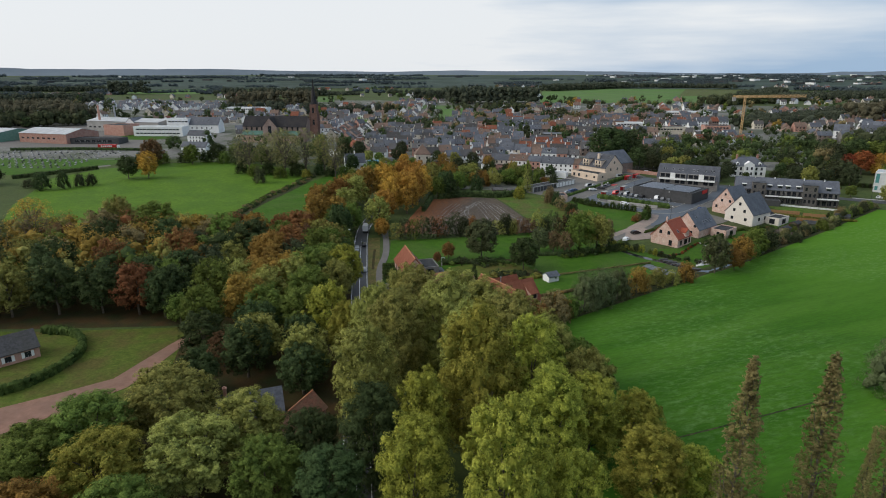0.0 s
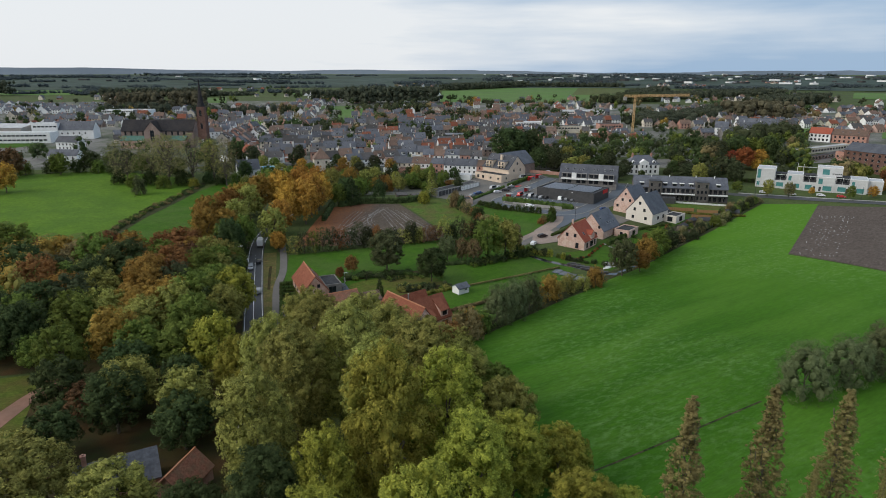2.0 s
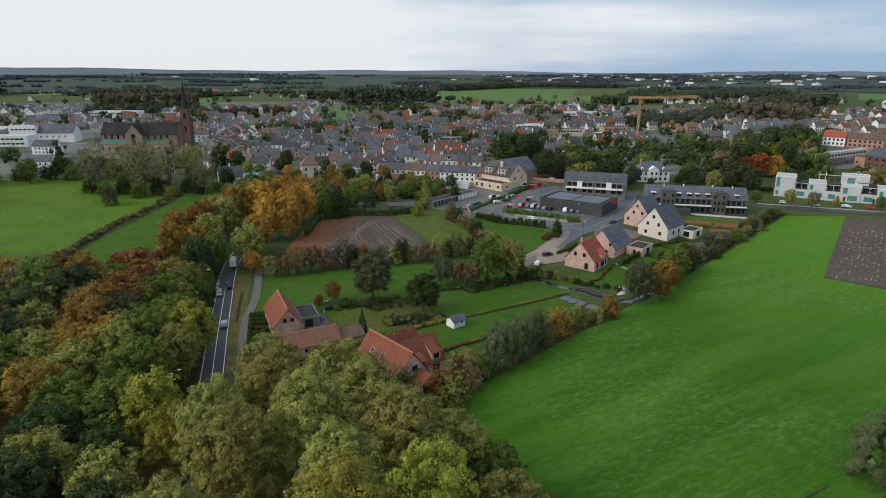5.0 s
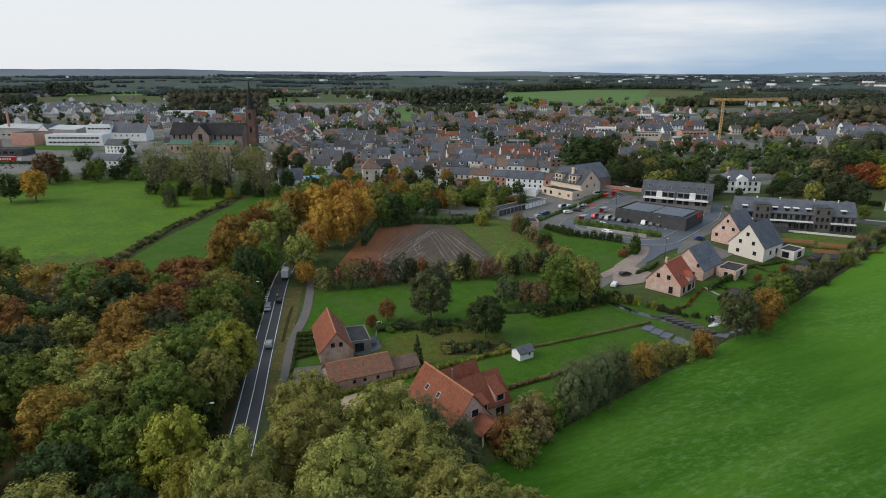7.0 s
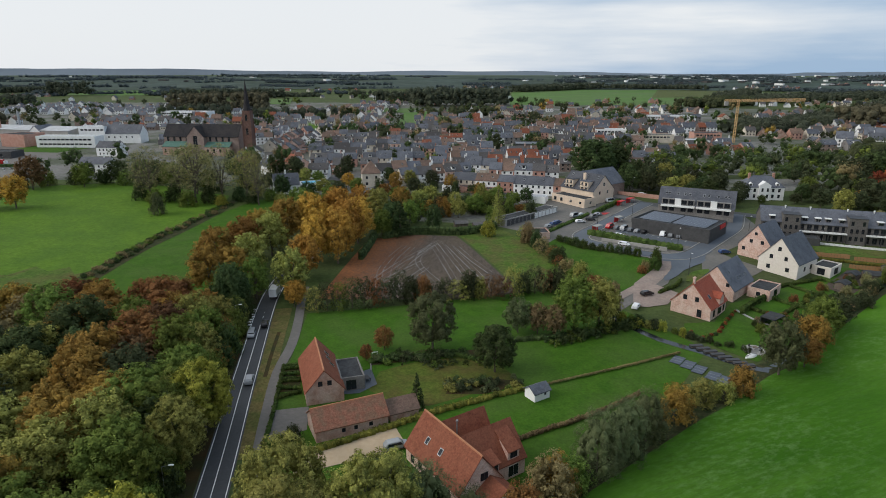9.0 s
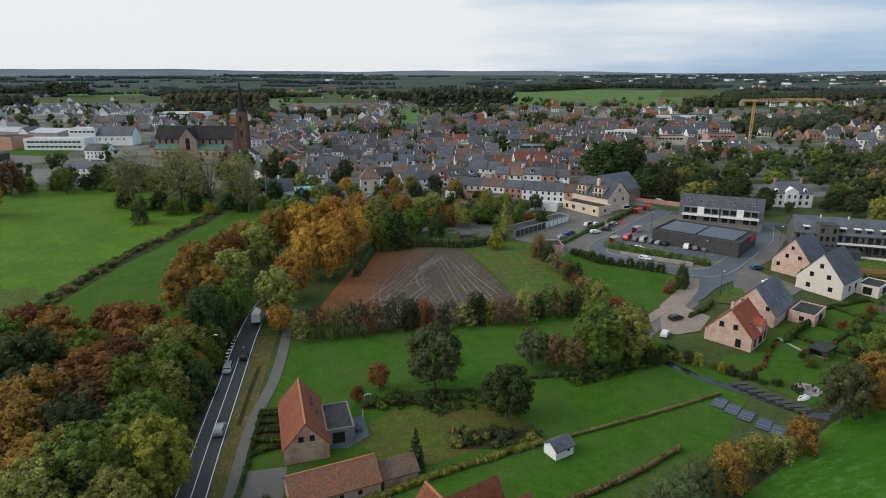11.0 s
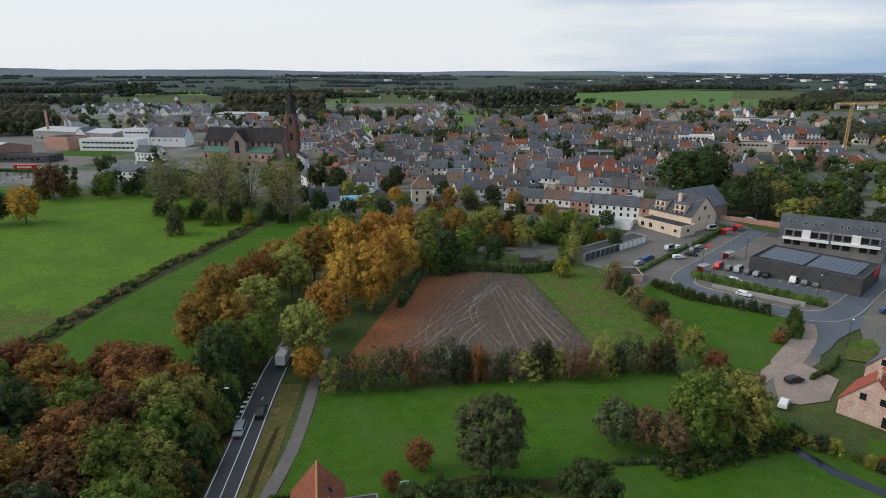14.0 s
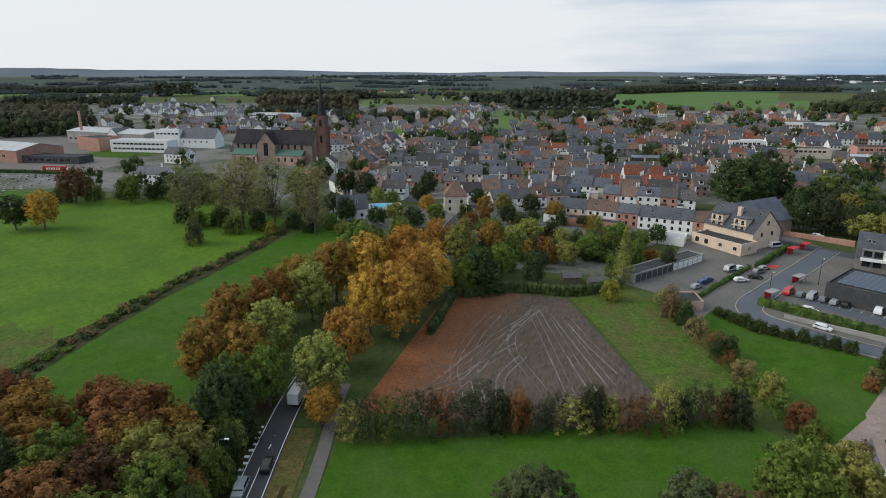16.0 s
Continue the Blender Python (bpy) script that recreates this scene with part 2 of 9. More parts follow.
f_r2, f_r3, f_ml, f_m2 = fn.new("ShaderNodeMapRange"), fn.new("ShaderNodeMapRange"), fn.new("ShaderNodeMath"), fn.new("ShaderNodeMixRGB")
f_r2.inputs["From Min"].default_value, f_r2.inputs["From Max"].default_value, f_r2.inputs["To Max"].default_value = 0.48, 0.70, 0.6
f_r3.inputs["From Min"].default_value, f_r3.inputs["From Max"].default_value = 0.40, 0.60
f_ml.operation = "MULTIPLY"
fl_.new(f_t2.outputs["Fac"], f_r2.inputs["Value"])
fl_.new(f_t3.outputs["Fac"], f_r3.inputs["Value"])
fl_.new(f_r2.outputs["Result"], f_ml.inputs[0])
fl_.new(f_r3.outputs["Result"], f_ml.inputs[1])
fl_.new(f_ml.outputs[0], f_m2.inputs["Fac"])
fl_.new(f_mx.outputs["Color"], f_m2.inputs["Color1"])
f_m2.inputs["Color2"].default_value = (0.135, 0.235, 0.075, 1)
fl_.new(f_m2.outputs["Color"], f_b.inputs["Base Color"])
FARFIELD = material("far_crop_green", (0.079, 0.150, 0.041), (0.103, 0.180, 0.050), 0.02, c3=(0.102, 0.144, 0.060), scale3=0.006, amount3=0.6, spec=0.05, grain=0.12, grain_scale=0.1)
PASTURE = material("pasture_grass", (0.071, 0.139, 0.013), (0.098, 0.178, 0.019), 0.35, c3=(0.059, 0.121, 0.016), scale3=0.07, amount3=0.6, bump=0.12, bump_scale=2.0, spec=0.08, grain=0.22, grain_scale=0.9)
LAWN = material("lawn_grass", (0.034, 0.090, 0.008), (0.053, 0.120, 0.011), 0.3, c3=(0.068, 0.108, 0.025), scale3=0.07, amount3=0.5, bump=0.06, bump_scale=4.0, spec=0.08, grain=0.2, grain_scale=1.6)
ROUGH = material("rough_grass", (0.06, 0.085, 0.022), (0.09, 0.12, 0.035), 0.5, c3=(0.11, 0.09, 0.045), scale3=0.2, amount3=0.6, bump=0.25, bump_scale=2.5, spec=0.08, grain=0.3, grain_scale=1.5)
FOREST = material("forest_floor", (0.045, 0.035, 0.018), (0.03, 0.045, 0.014), 0.4, c3=(0.10, 0.045, 0.02), scale3=0.2, bump=0.2, spec=0.08)
REDSOIL = material("reddish_soil", (0.18, 0.082, 0.04), (0.24, 0.115, 0.055), 0.9, c3=(0.12, 0.08, 0.05), scale3=0.15, amount3=0.7, stretch=(1, 0.25, 1), turn=-12, bump=0.25, bump_scale=1.5, spec=0.08, grain=0.3, grain_scale=1.6)
SOIL = material("brown_soil", (0.068, 0.055, 0.047), (0.108, 0.088, 0.075), 1.2, c3=(0.121, 0.094, 0.055), scale3=0.06, amount3=0.5, stretch=(1, 0.25, 1), turn=-12, bump=0.25, bump_scale=1.5, spec=0.08, grain=0.35, grain_scale=1.6)
DARKSOIL = material("dark_ploughed_soil", (0.072, 0.056, 0.047), (0.101, 0.081, 0.067), 0.9, c3=(0.129, 0.106, 0.090), scale3=0.05, amount3=0.35, stretch=(1, 0.3, 1), turn=-52, bump=0.25, bump_scale=1.6, spec=0.08, grain=0.3, grain_scale=1.2)
# the stubble turns orange-red towards the field's western edge
sn, sl = SOIL.node_tree.nodes, SOIL.node_tree.links
s_tc, s_dot, s_no, s_ad = sn.new("ShaderNodeTexCoord"), sn.new("ShaderNodeVectorMath"), sn.new("ShaderNodeTexNoise"), sn.new("ShaderNodeMath")
s_dot.operation, s_dot.inputs[1].default_value = "DOT_PRODUCT", (0.96, -0.27, 0)
s_no.inputs["Scale"].default_value, s_no.inputs["Detail"].default_value = 0.35, 6
s_ad.operation, s_ad.inputs[1].default_value = "MULTIPLY_ADD", 12.0
s_mr, s_mx = sn.new("ShaderNodeMapRange"), sn.new("ShaderNodeMixRGB")
s_mr.inputs["From Min"].default_value, s_mr.inputs["From Max"].default_value = -80, -62
s_mr.inputs["To Min"].default_value, s_mr.inputs["To Max"].default_value = 0.9, 0.0
sl.new(s_tc.outputs["Object"], s_dot.inputs[0])
sl.new(s_tc.outputs["Object"], s_no.inputs["Vector"])
sl.new(s_no.outputs["Fac"], s_ad.inputs[0])
sl.new(s_dot.outputs["Value"], s_ad.inputs[2])
sl.new(s_ad.outputs[0], s_mr.inputs["Value"])
sl.new(s_mr.outputs["Result"], s_mx.inputs["Fac"])
s_b = sn["Principled BSDF"]
sl.new(s_b.inputs["Base Color"].links[0].from_socket, s_mx.inputs["Color1"])
s_n2, s_rp = sn.new("ShaderNodeTexNoise"), sn.new("ShaderNodeValToRGB")
s_n2.inputs["Scale"].default_value, s_n2.inputs["Detail"].default_value, s_n2.inputs["Roughness"].default_value = 1.3, 6, 0.75
s_rp.color_ramp.elements[0].position, s_rp.color_ramp.elements[0].color = 0.35, (0.13, 0.066, 0.038, 1)
s_rp.color_ramp.elements[1].position, s_rp.color_ramp.elements[1].color = 0.62, (0.34, 0.125, 0.045, 1)
sl.new(s_tc.outputs["Object"], s_n2.inputs["Vector"])
sl.new(s_n2.outputs["Fac"], s_rp.inputs["Fac"])
sl.new(s_rp.outputs["Color"], s_mx.inputs["Color2"])
sl.new(s_mx.outputs["Color"], s_b.inputs["Base Color"])
FALLOW = material("weedy_fallow", (0.052, 0.100, 0.014), (0.086, 0.137, 0.026), 0.4, c3=(0.110, 0.082, 0.038), scale3=0.12, amount3=0.55, bump=0.3, bump_scale=1.5, spec=0.08, grain=0.35, grain_scale=1.2)
VERGE = material("dry_verge_grass", (0.10, 0.085, 0.032), (0.17, 0.13, 0.052), 0.6, c3=(0.065, 0.09, 0.02), scale3=0.25, amount3=0.6, bump=0.15, bump_scale=2.5, spec=0.08, grain=0.3, grain_scale=1.6)
DITCH = material("weedy_ditch", (0.022, 0.035, 0.012), (0.05, 0.058, 0.022), 0.6, c3=(0.07, 0.055, 0.03), scale3=0.3, bump=0.4, bump_scale=1.5, spec=0.08, grain=0.4, grain_scale=1.4)
PINKPAVE = material("pinkish_brick_paving", (0.25, 0.19, 0.16), (0.33, 0.26, 0.22), 1.0, c3=(0.2, 0.17, 0.15), scale3=0.15, bump=0.01, bump_scale=12, grain=0.15, grain_scale=3.0)
B_APT = material("dark_grey_brown_brick", (0.085, 0.078, 0.072), (0.125, 0.115, 0.106), 1.5, c3=(0.16, 0.15, 0.14), scale3=0.3, amount3=0.4, grain=0.2, grain_scale=3.0)
TRACK = material("wet_wheel_track", (0.09, 0.077, 0.068), (0.25, 0.23, 0.215), 0.9, rough=0.45, c3=(0.075, 0.062, 0.053), scale3=0.22, amount3=0.9, grain=0.25, grain_scale=3.0)
ASPHALT = material("asphalt", (0.045, 0.047, 0.05), (0.06, 0.062, 0.066), 1.5, rough=0.7, c3=(0.075, 0.077, 0.08), scale3=0.08, bump=0.01, bump_scale=30)
NEWASPHALT = material("blue_grey_asphalt", (0.085, 0.10, 0.12), (0.105, 0.12, 0.14), 1.2, rough=0.6, c3=(0.07, 0.08, 0.095), scale3=0.1)
PATH = material("path_asphalt", (0.13, 0.12, 0.11), (0.165, 0.15, 0.14), 1.0, c3=(0.12, 0.115, 0.1), scale3=0.15)
PAVING = material("grey_clinker_paving", (0.122, 0.115, 0.104), (0.166, 0.155, 0.140), 0.8, c3=(0.101, 0.101, 0.094), scale3=0.1, bump=0.01, bump_scale=12, grain=0.15, grain_scale=2.5)
GRAVEL = material("tan_gravel", (0.40, 0.30, 0.19), (0.48, 0.37, 0.25), 0.8, c3=(0.33, 0.26, 0.17), scale3=0.2, bump=0.02, bump_scale=20)
REDPATH = material("red_gravel_path", (0.20, 0.105, 0.07), (0.27, 0.15, 0.11), 0.5, c3=(0.16, 0.10, 0.075), scale3=0.12, bump=0.03, bump_scale=15)
TOWNGROUND = material("town_ground", (0.068, 0.083, 0.047), (0.138, 0.136, 0.121), 0.06, c3=(0.206, 0.200, 0.193), scale3=0.03, amount3=0.7, spec=0.08, grain=0.3, grain_scale=0.5)
PAINT = material("white_road_paint", (0.70, 0.70, 0.68), (0.80, 0.80, 0.78), 2.0, rough=0.6)
CONCRETE = material("concrete", (0.30, 0.29, 0.27), (0.40, 0.39, 0.37), 0.6, c3=(0.24, 0.23, 0.21), scale3=0.3, bump=0.01)
WATER = material("dark_brook_water", (0.012, 0.016, 0.018), (0.02, 0.024, 0.025), 0.5, rough=0.12, spec=0.5)
PARKLAWN = material("leafy_park_lawn", (0.06, 0.088, 0.014), (0.095, 0.12, 0.022), 0.5, c3=(0.09, 0.06, 0.025), scale3=0.15, amount3=0.6, bump=0.06, bump_scale=4.0, spec=0.08, grain=0.25, grain_scale=1.5)
BARK = material("bark", (0.075, 0.06, 0.045), (0.14, 0.12, 0.095), 2.0, bump=0.05, bump_scale=6)

B_RED = material("red_brick", (0.347, 0.174, 0.129), (0.476, 0.265, 0.206), 1.5, c3=(0.515, 0.347, 0.283), scale3=0.4, amount3=0.4, random_by="object", spread=0.15, bump=0.02, bump_scale=10)
B_PINK = material("pink_grey_brick", (0.46, 0.285, 0.225), (0.62, 0.43, 0.36), 2.2, c3=(0.66, 0.53, 0.46), scale3=0.5, amount3=0.6, grain=0.2, grain_scale=3.5, bump=0.02, bump_scale=10)
B_PALE = material("cream_painted_brick", (0.64, 0.585, 0.515), (0.71, 0.66, 0.59), 1.5, c3=(0.64, 0.57, 0.49), scale3=0.35, amount3=0.35, grain=0.08, grain_scale=3.5)
B_FLATS = material("red_brown_brick", (0.111, 0.058, 0.044), (0.155, 0.085, 0.067), 1.2, c3=(0.178, 0.111, 0.089), scale3=0.3, grain=0.2, grain_scale=2.5)
B_DARK = material("brown_brick", (0.187, 0.132, 0.110), (0.275, 0.204, 0.176), 1.2, c3=(0.308, 0.242, 0.209), scale3=0.3, random_by="object", spread=0.12, grain=0.2, grain_scale=2.5)
B_GREY = material("grey_brick", (0.15, 0.14, 0.13), (0.21, 0.20, 0.19), 1.2, c3=(0.26, 0.25, 0.24), scale3=0.3)
B_OLD = material("old_weathered_brick", (0.341, 0.204, 0.154), (0.484, 0.308, 0.242), 1.0, c3=(0.572, 0.451, 0.385), scale3=0.35, amount3=0.7, bump=0.03, bump_scale=8, grain=0.18, grain_scale=3.0)
YELLOW = material("yellow_stucco", (0.62, 0.49, 0.37), (0.70, 0.57, 0.45), 0.9, c3=(0.52, 0.42, 0.33), scale3=0.3, amount3=0.5)
WHITE = material("white_stucco", (0.76, 0.76, 0.75), (0.84, 0.84, 0.83), 0.8, c3=(0.66, 0.66, 0.64), scale3=0.25, amount3=0.35, random_by="object", spread=0.06)
PALEWALL = material("pale_grey_render", (0.517, 0.522, 0.517), (0.592, 0.597, 0.592), 0.8, c3=(0.432, 0.437, 0.432), scale3=0.25, amount3=0.4, grain=0.08, grain_scale=2.0)
CREAM = material("cream_stucco", (0.55, 0.49, 0.40), (0.66, 0.60, 0.50), 0.8, c3=(0.45, 0.40, 0.33), scale3=0.3, random_by="object", spread=0.1)
SLATE = material("dark_slate", (0.050, 0.055, 0.067), (0.087, 0.094, 0.113), 1.2, rough=0.6, spec=0.3, c3=(0.118, 0.124, 0.140), scale3=0.25, amount3=0.5, random_by="object", spread=0.35, bump=0.03, bump_scale=6, grain=0.22, grain_scale=2.5)
GREYTILE = material("grey_roof_tile", (0.067, 0.063, 0.064), (0.099, 0.094, 0.095), 1.2, rough=0.75, spec=0.2, c3=(0.081, 0.075, 0.063), scale3=0.2, random_by="object", spread=0.35, bump=0.03, bump_scale=6, grain=0.22, grain_scale=2.5)
REDTILE = material("red_clay_tile", (0.15, 0.050, 0.029), (0.215, 0.075, 0.044), 1.6, rough=0.8, spec=0.15, c3=(0.22, 0.085, 0.05), scale3=0.5, amount3=0.55, random_by="object", spread=0.15, bump=0.04, bump_scale=6, grain=0.28, grain_scale=3.0)
NEWTILE = material("bright_orange_red_tile", (0.27, 0.066, 0.040), (0.36, 0.098, 0.060), 1.6, rough=0.8, spec=0.15, c3=(0.30, 0.10, 0.065), scale3=0.5, amount3=0.5, bump=0.04, bump_scale=6, grain=0.22, grain_scale=3.0)
OLDTILE = material("old_mossy_clay_tile", (0.19, 0.075, 0.046), (0.29, 0.13, 0.085), 2.5, rough=0.85, c3=(0.17, 0.11, 0.07), scale3=0.8, amount3=0.7, bump=0.05, bump_scale=5, grain=0.32, grain_scale=3.0)
BROWNTILE = material("brown_roof_tile", (0.14, 0.088, 0.066), (0.20, 0.13, 0.10), 1.4, rough=0.8, c3=(0.10, 0.075, 0.055), scale3=0.4, random_by="object", spread=0.2, bump=0.04, bump_scale=6, grain=0.25, grain_scale=3.0)
FLATROOF = material("bitumen_flat_roof", (0.037, 0.039, 0.042), (0.056, 0.058, 0.061), 0.6, rough=0.9, spec=0.1, c3=(0.088, 0.092, 0.095), scale3=0.2, grain=0.2, grain_scale=1.5)
LIGHTROOF = material("pale_flat_roof", (0.38, 0.39, 0.40), (0.50, 0.51, 0.52), 0.4, rough=0.5, c3=(0.30, 0.31, 0.32), scale3=0.15)
CLADDING = material("anthracite_cladding", (0.045, 0.045, 0.047), (0.065, 0.065, 0.067), 0.8, rough=0.5, c3=(0.08, 0.08, 0.08), scale3=0.2)
GLASS = material("dark_window_glass", (0.012, 0.014, 0.018), (0.026, 0.030, 0.035), 0.6, rough=0.08, spec=0.35)
GREENGLASS = material("green_tinted_glass", (0.06, 0.20, 0.20), (0.10, 0.28, 0.27), 0.6, rough=0.08, spec=0.6)
TRIMWHITE = material("white_paint", (0.72, 0.72, 0.70), (0.80, 0.80, 0.78), 2.0, rough=0.5)
DARKTRIM = material("dark_paint", (0.03, 0.03, 0.032), (0.05, 0.05, 0.052), 2.0, rough=0.45)
WOOD = material("weathered_wood", (0.10, 0.075, 0.055), (0.17, 0.13, 0.10), 3.0, stretch=(1, 1, 0.2), c3=(0.2, 0.18, 0.16), scale3=0.6)
ORANGEWOOD = material("orange_wood_fence", (0.30, 0.15, 0.06), (0.38, 0.21, 0.10), 2.0, c3=(0.25, 0.16, 0.10), scale3=0.5)
STEEL = material("galvanised_steel", (0.30, 0.31, 0.32), (0.42, 0.43, 0.44), 1.0, rough=0.4, metal=0.8)
CRANEPAINT = material("crane_yellow_paint", (0.55, 0.34, 0.15), (0.64, 0.42, 0.20), 0.5, rough=0.5)
REDPAINT = material("red_paint", (0.50, 0.02, 0.02), (0.60, 0.04, 0.04), 1.0, rough=0.4)
GREENMETAL = material("green_painted_metal", (0.10, 0.22, 0.17), (0.15, 0.28, 0.22), 0.5, rough=0.5)
RIDGE = material("orange_ridge_tile", (0.36, 0.15, 0.075), (0.46, 0.21, 0.11), 2.0, c3=(0.3, 0.16, 0.1), scale3=0.8)
DARKROOF = material("weathered_church_slate", (0.024, 0.023, 0.025), (0.040, 0.038, 0.041), 0.8, rough=0.8, spec=0.1, c3=(0.055, 0.048, 0.045), scale3=0.2, amount3=0.5, grain=0.2, grain_scale=2.0)
COPPER = material("verdigris_copper", (0.055, 0.13, 0.10), (0.09, 0.18, 0.145), 0.6, rough=0.6)
BLUE = material("turquoise_cover", (0.02, 0.33, 0.55), (0.03, 0.40, 0.62), 1.0, rough=0.4)
SOLAR = material("solar_cell", (0.04, 0.05, 0.07), (0.06, 0.07, 0.095), 1.0, rough=0.3, spec=0.6)
TYRE = material("tyre_rubber", (0.015, 0.015, 0.015), (0.025, 0.025, 0.025), 3.0)
CARPAINT = {k: material("car_paint_" + k, c, tuple(1.12 * v for v in c), 0.7, rough=0.25, spec=0.6) for k, c in dict(
    white=(0.68, 0.69, 0.70), silver=(0.27, 0.285, 0.30), grey=(0.13, 0.14, 0.15), black=(0.018, 0.018, 0.02), blue=(0.03, 0.06, 0.15), red=(0.42, 0.02, 0.02)).items()}
HEADSTONE = material("granite_headstone", (0.07, 0.07, 0.075), (0.28, 0.28, 0.29), 0.15, rough=0.35, random_by="island", spread=0.6)

LEAF = {
    "olive": leaf_material("olive_leaves", (0.086, 0.100, 0.027), (0.42, 0.41, 0.108)),
    "lime": leaf_material("yellow_green_leaves", (0.098, 0.122, 0.020), (0.46, 0.45, 0.076)),
    "yellow": leaf_material("golden_leaves", (0.185, 0.105, 0.022), (0.64, 0.37, 0.078), 0.012),
    "orange": leaf_material("orange_brown_leaves", (0.105, 0.066, 0.018), (0.40, 0.235, 0.058), 0.015),
    "rust": leaf_material("rust_leaves", (0.090, 0.044, 0.019), (0.320, 0.145, 0.058), 0.012),
    "green": leaf_material("mid_green_leaves", (0.050, 0.080, 0.017), (0.205, 0.265, 0.056)),
    "dark": leaf_material("dark_green_leaves", (0.022, 0.038, 0.014), (0.094, 0.128, 0.046)),
    "maroon": leaf_material("maroon_leaves", (0.066, 0.040, 0.022), (0.228, 0.130, 0.062), 0.01),
    "willow": leaf_material("grey_green_leaves", (0.048, 0.061, 0.027), (0.162, 0.187, 0.086)),
    "brown": leaf_material("thin_brown_leaves", (0.096, 0.077, 0.036), (0.342, 0.266, 0.126)),
    "red": leaf_material("scarlet_leaves", (0.140, 0.036, 0.017), (0.36, 0.115, 0.048), 0.01),
    "hedge": leaf_material("hedge_leaves", (0.025, 0.046, 0.012), (0.106, 0.147, 0.037)),
    # distance haze put into leaf colour: blue-grey for the farthest woods, greyed for nearer
    "hazed": leaf_material("haze_tinted_far_leaves", (0.066, 0.086, 0.092), (0.092, 0.114, 0.122), 0.01),
    "farwood": leaf_material("hazed_wood_leaves", (0.034, 0.044, 0.029), (0.086, 0.096, 0.062), 0.01),
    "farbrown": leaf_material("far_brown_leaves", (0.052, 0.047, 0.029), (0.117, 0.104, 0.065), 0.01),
    "deep": leaf_material("deep_green_leaves", (0.026, 0.036, 0.017), (0.090, 0.102, 0.048)),
    "poplar": leaf_material("tan_leaves", (0.106, 0.096, 0.037), (0.342, 0.294, 0.114), 0.01),
    "yellowhedge": leaf_material("yellow_green_hedge_leaves", (0.067, 0.077, 0.017), (0.269, 0.256, 0.054)),
    "tanolive": leaf_material("tan_olive_leaves", (0.105, 0.105, 0.044), (0.31, 0.29, 0.135), 0.012),
}
LEAFWORD = dict(tanolive="tan olive-green", olive="olive-green", lime="yellow-green", yellow="golden-yellow", orange="orange-brown", rust="rust-coloured", green="mid-green", dark="dark green",
                maroon="maroon", willow="grey-green", brown="thin brown", hazed="blue-grey", farwood="dark grey-green", farbrown="grey-brown", deep="deep olive-green", poplar="thin tan", red="scarlet", hedge="clipped green", yellowhedge="yellowish green")


# ---- the land ----
def spread(lo, hi, step, far, n):
    """Even lines between lo and hi, then ever wider ones out to far on both sides."""
    mid = list(np.arange(lo, hi + 0.1, step))
    out = [(far * (i / n) ** 2.2) for i in range(1, n + 1)]
    return [lo - o for o in reversed(out)] + mid + [hi + o for o in out]


gx, gy = spread(-280, 340, 6, 4500, 26), spread(20, 500, 6, 4300, 26)
me = mesh_of("ground", [(x, y, ground_z(x, y)) for y in gy for x in gx],
             [(j * len(gx) + i, j * len(gx) + i + 1, (j + 1) * len(gx) + i + 1, (j + 1) * len(gx) + i) for j in range(len(gy) - 1) for i in range(len(gx) - 1)], MEADOW, True)
tagged(new("ground", me), "rolling green meadow land around the village", "ground", kind="structure")


def sheet(name, pts, mat_, lift, label, category, kind="structure", step=6.0, parent=None):
    """A piece of land cover that lies on the ground."""
    bm = bmesh.new()
    bm.faces.new([bm.verts.new((x, y, 0)) for x, y in pts])
    for k in (0, 1):
        lo, hi = min(p[k] for p in pts), max(p[k] for p in pts)
        c = math.ceil(lo / step) * step
        while c < hi:
            bmesh.ops.bisect_plane(bm, geom=list(bm.verts) + list(bm.edges) + list(bm.faces), plane_co=(c, 0, 0) if k == 0 else (0, c, 0), plane_no=(1, 0, 0) if k == 0 else (0, 1, 0))
            c += step
    for v in bm.verts:
        v.co.z = ground_z(v.co.x, v.co.y) + lift
    bmesh.ops.recalc_face_normals(bm, faces=bm.faces)
    for f in bm.faces:
        if f.normal.z < 0:
            f.normal_flip()
    return tagged(part(name, bm, mat_, parent), label, category, kind=kind)


def smooth_line(pts, step=4.0):
    out = []
    P = [Vector((*p, 0)) for p in pts]
    P = [2 * P[0] - P[1]] + P + [2 * P[-1] - P[-2]]
    for i in range(1, len(P) - 2):
        n = max(2, int((P[i + 1] - P[i]).length / step))
        for k in range(n):
            t = k / n
            out.append(0.5 * (2 * P[i] + (P[i + 1] - P[i - 1]) * t + (2 * P[i - 1] - 5 * P[i] + 4 * P[i + 1] - P[i + 2]) * t * t + (3 * P[i] - P[i - 1] - 3 * P[i + 1] + P[i + 2]) * t ** 3))
    return out + [P[-2]]


def offset_line(line, side):
    out = []
    for i, p in enumerate(line):
        d = (line[min(i + 1, len(line) - 1)] - line[max(i - 1, 0)]).normalized()
        out.append(p + Vector((d.y, -d.x, 0)) * side)
    return out


def ribbon_mesh(bm, line, left, right, lift):
    a, b = offset_line(line, left), offset_line(line, right)
    va = [bm.verts.new((p.x, p.y, ground_z(p.x, p.y) + lift)) for p in a]
    vb = [bm.verts.new((p.x, p.y, ground_z(p.x, p.y) + lift)) for p in b]
    for i in range(len(line) - 1):
        bm.faces.new([va[i], vb[i], vb[i + 1], va[i + 1]])


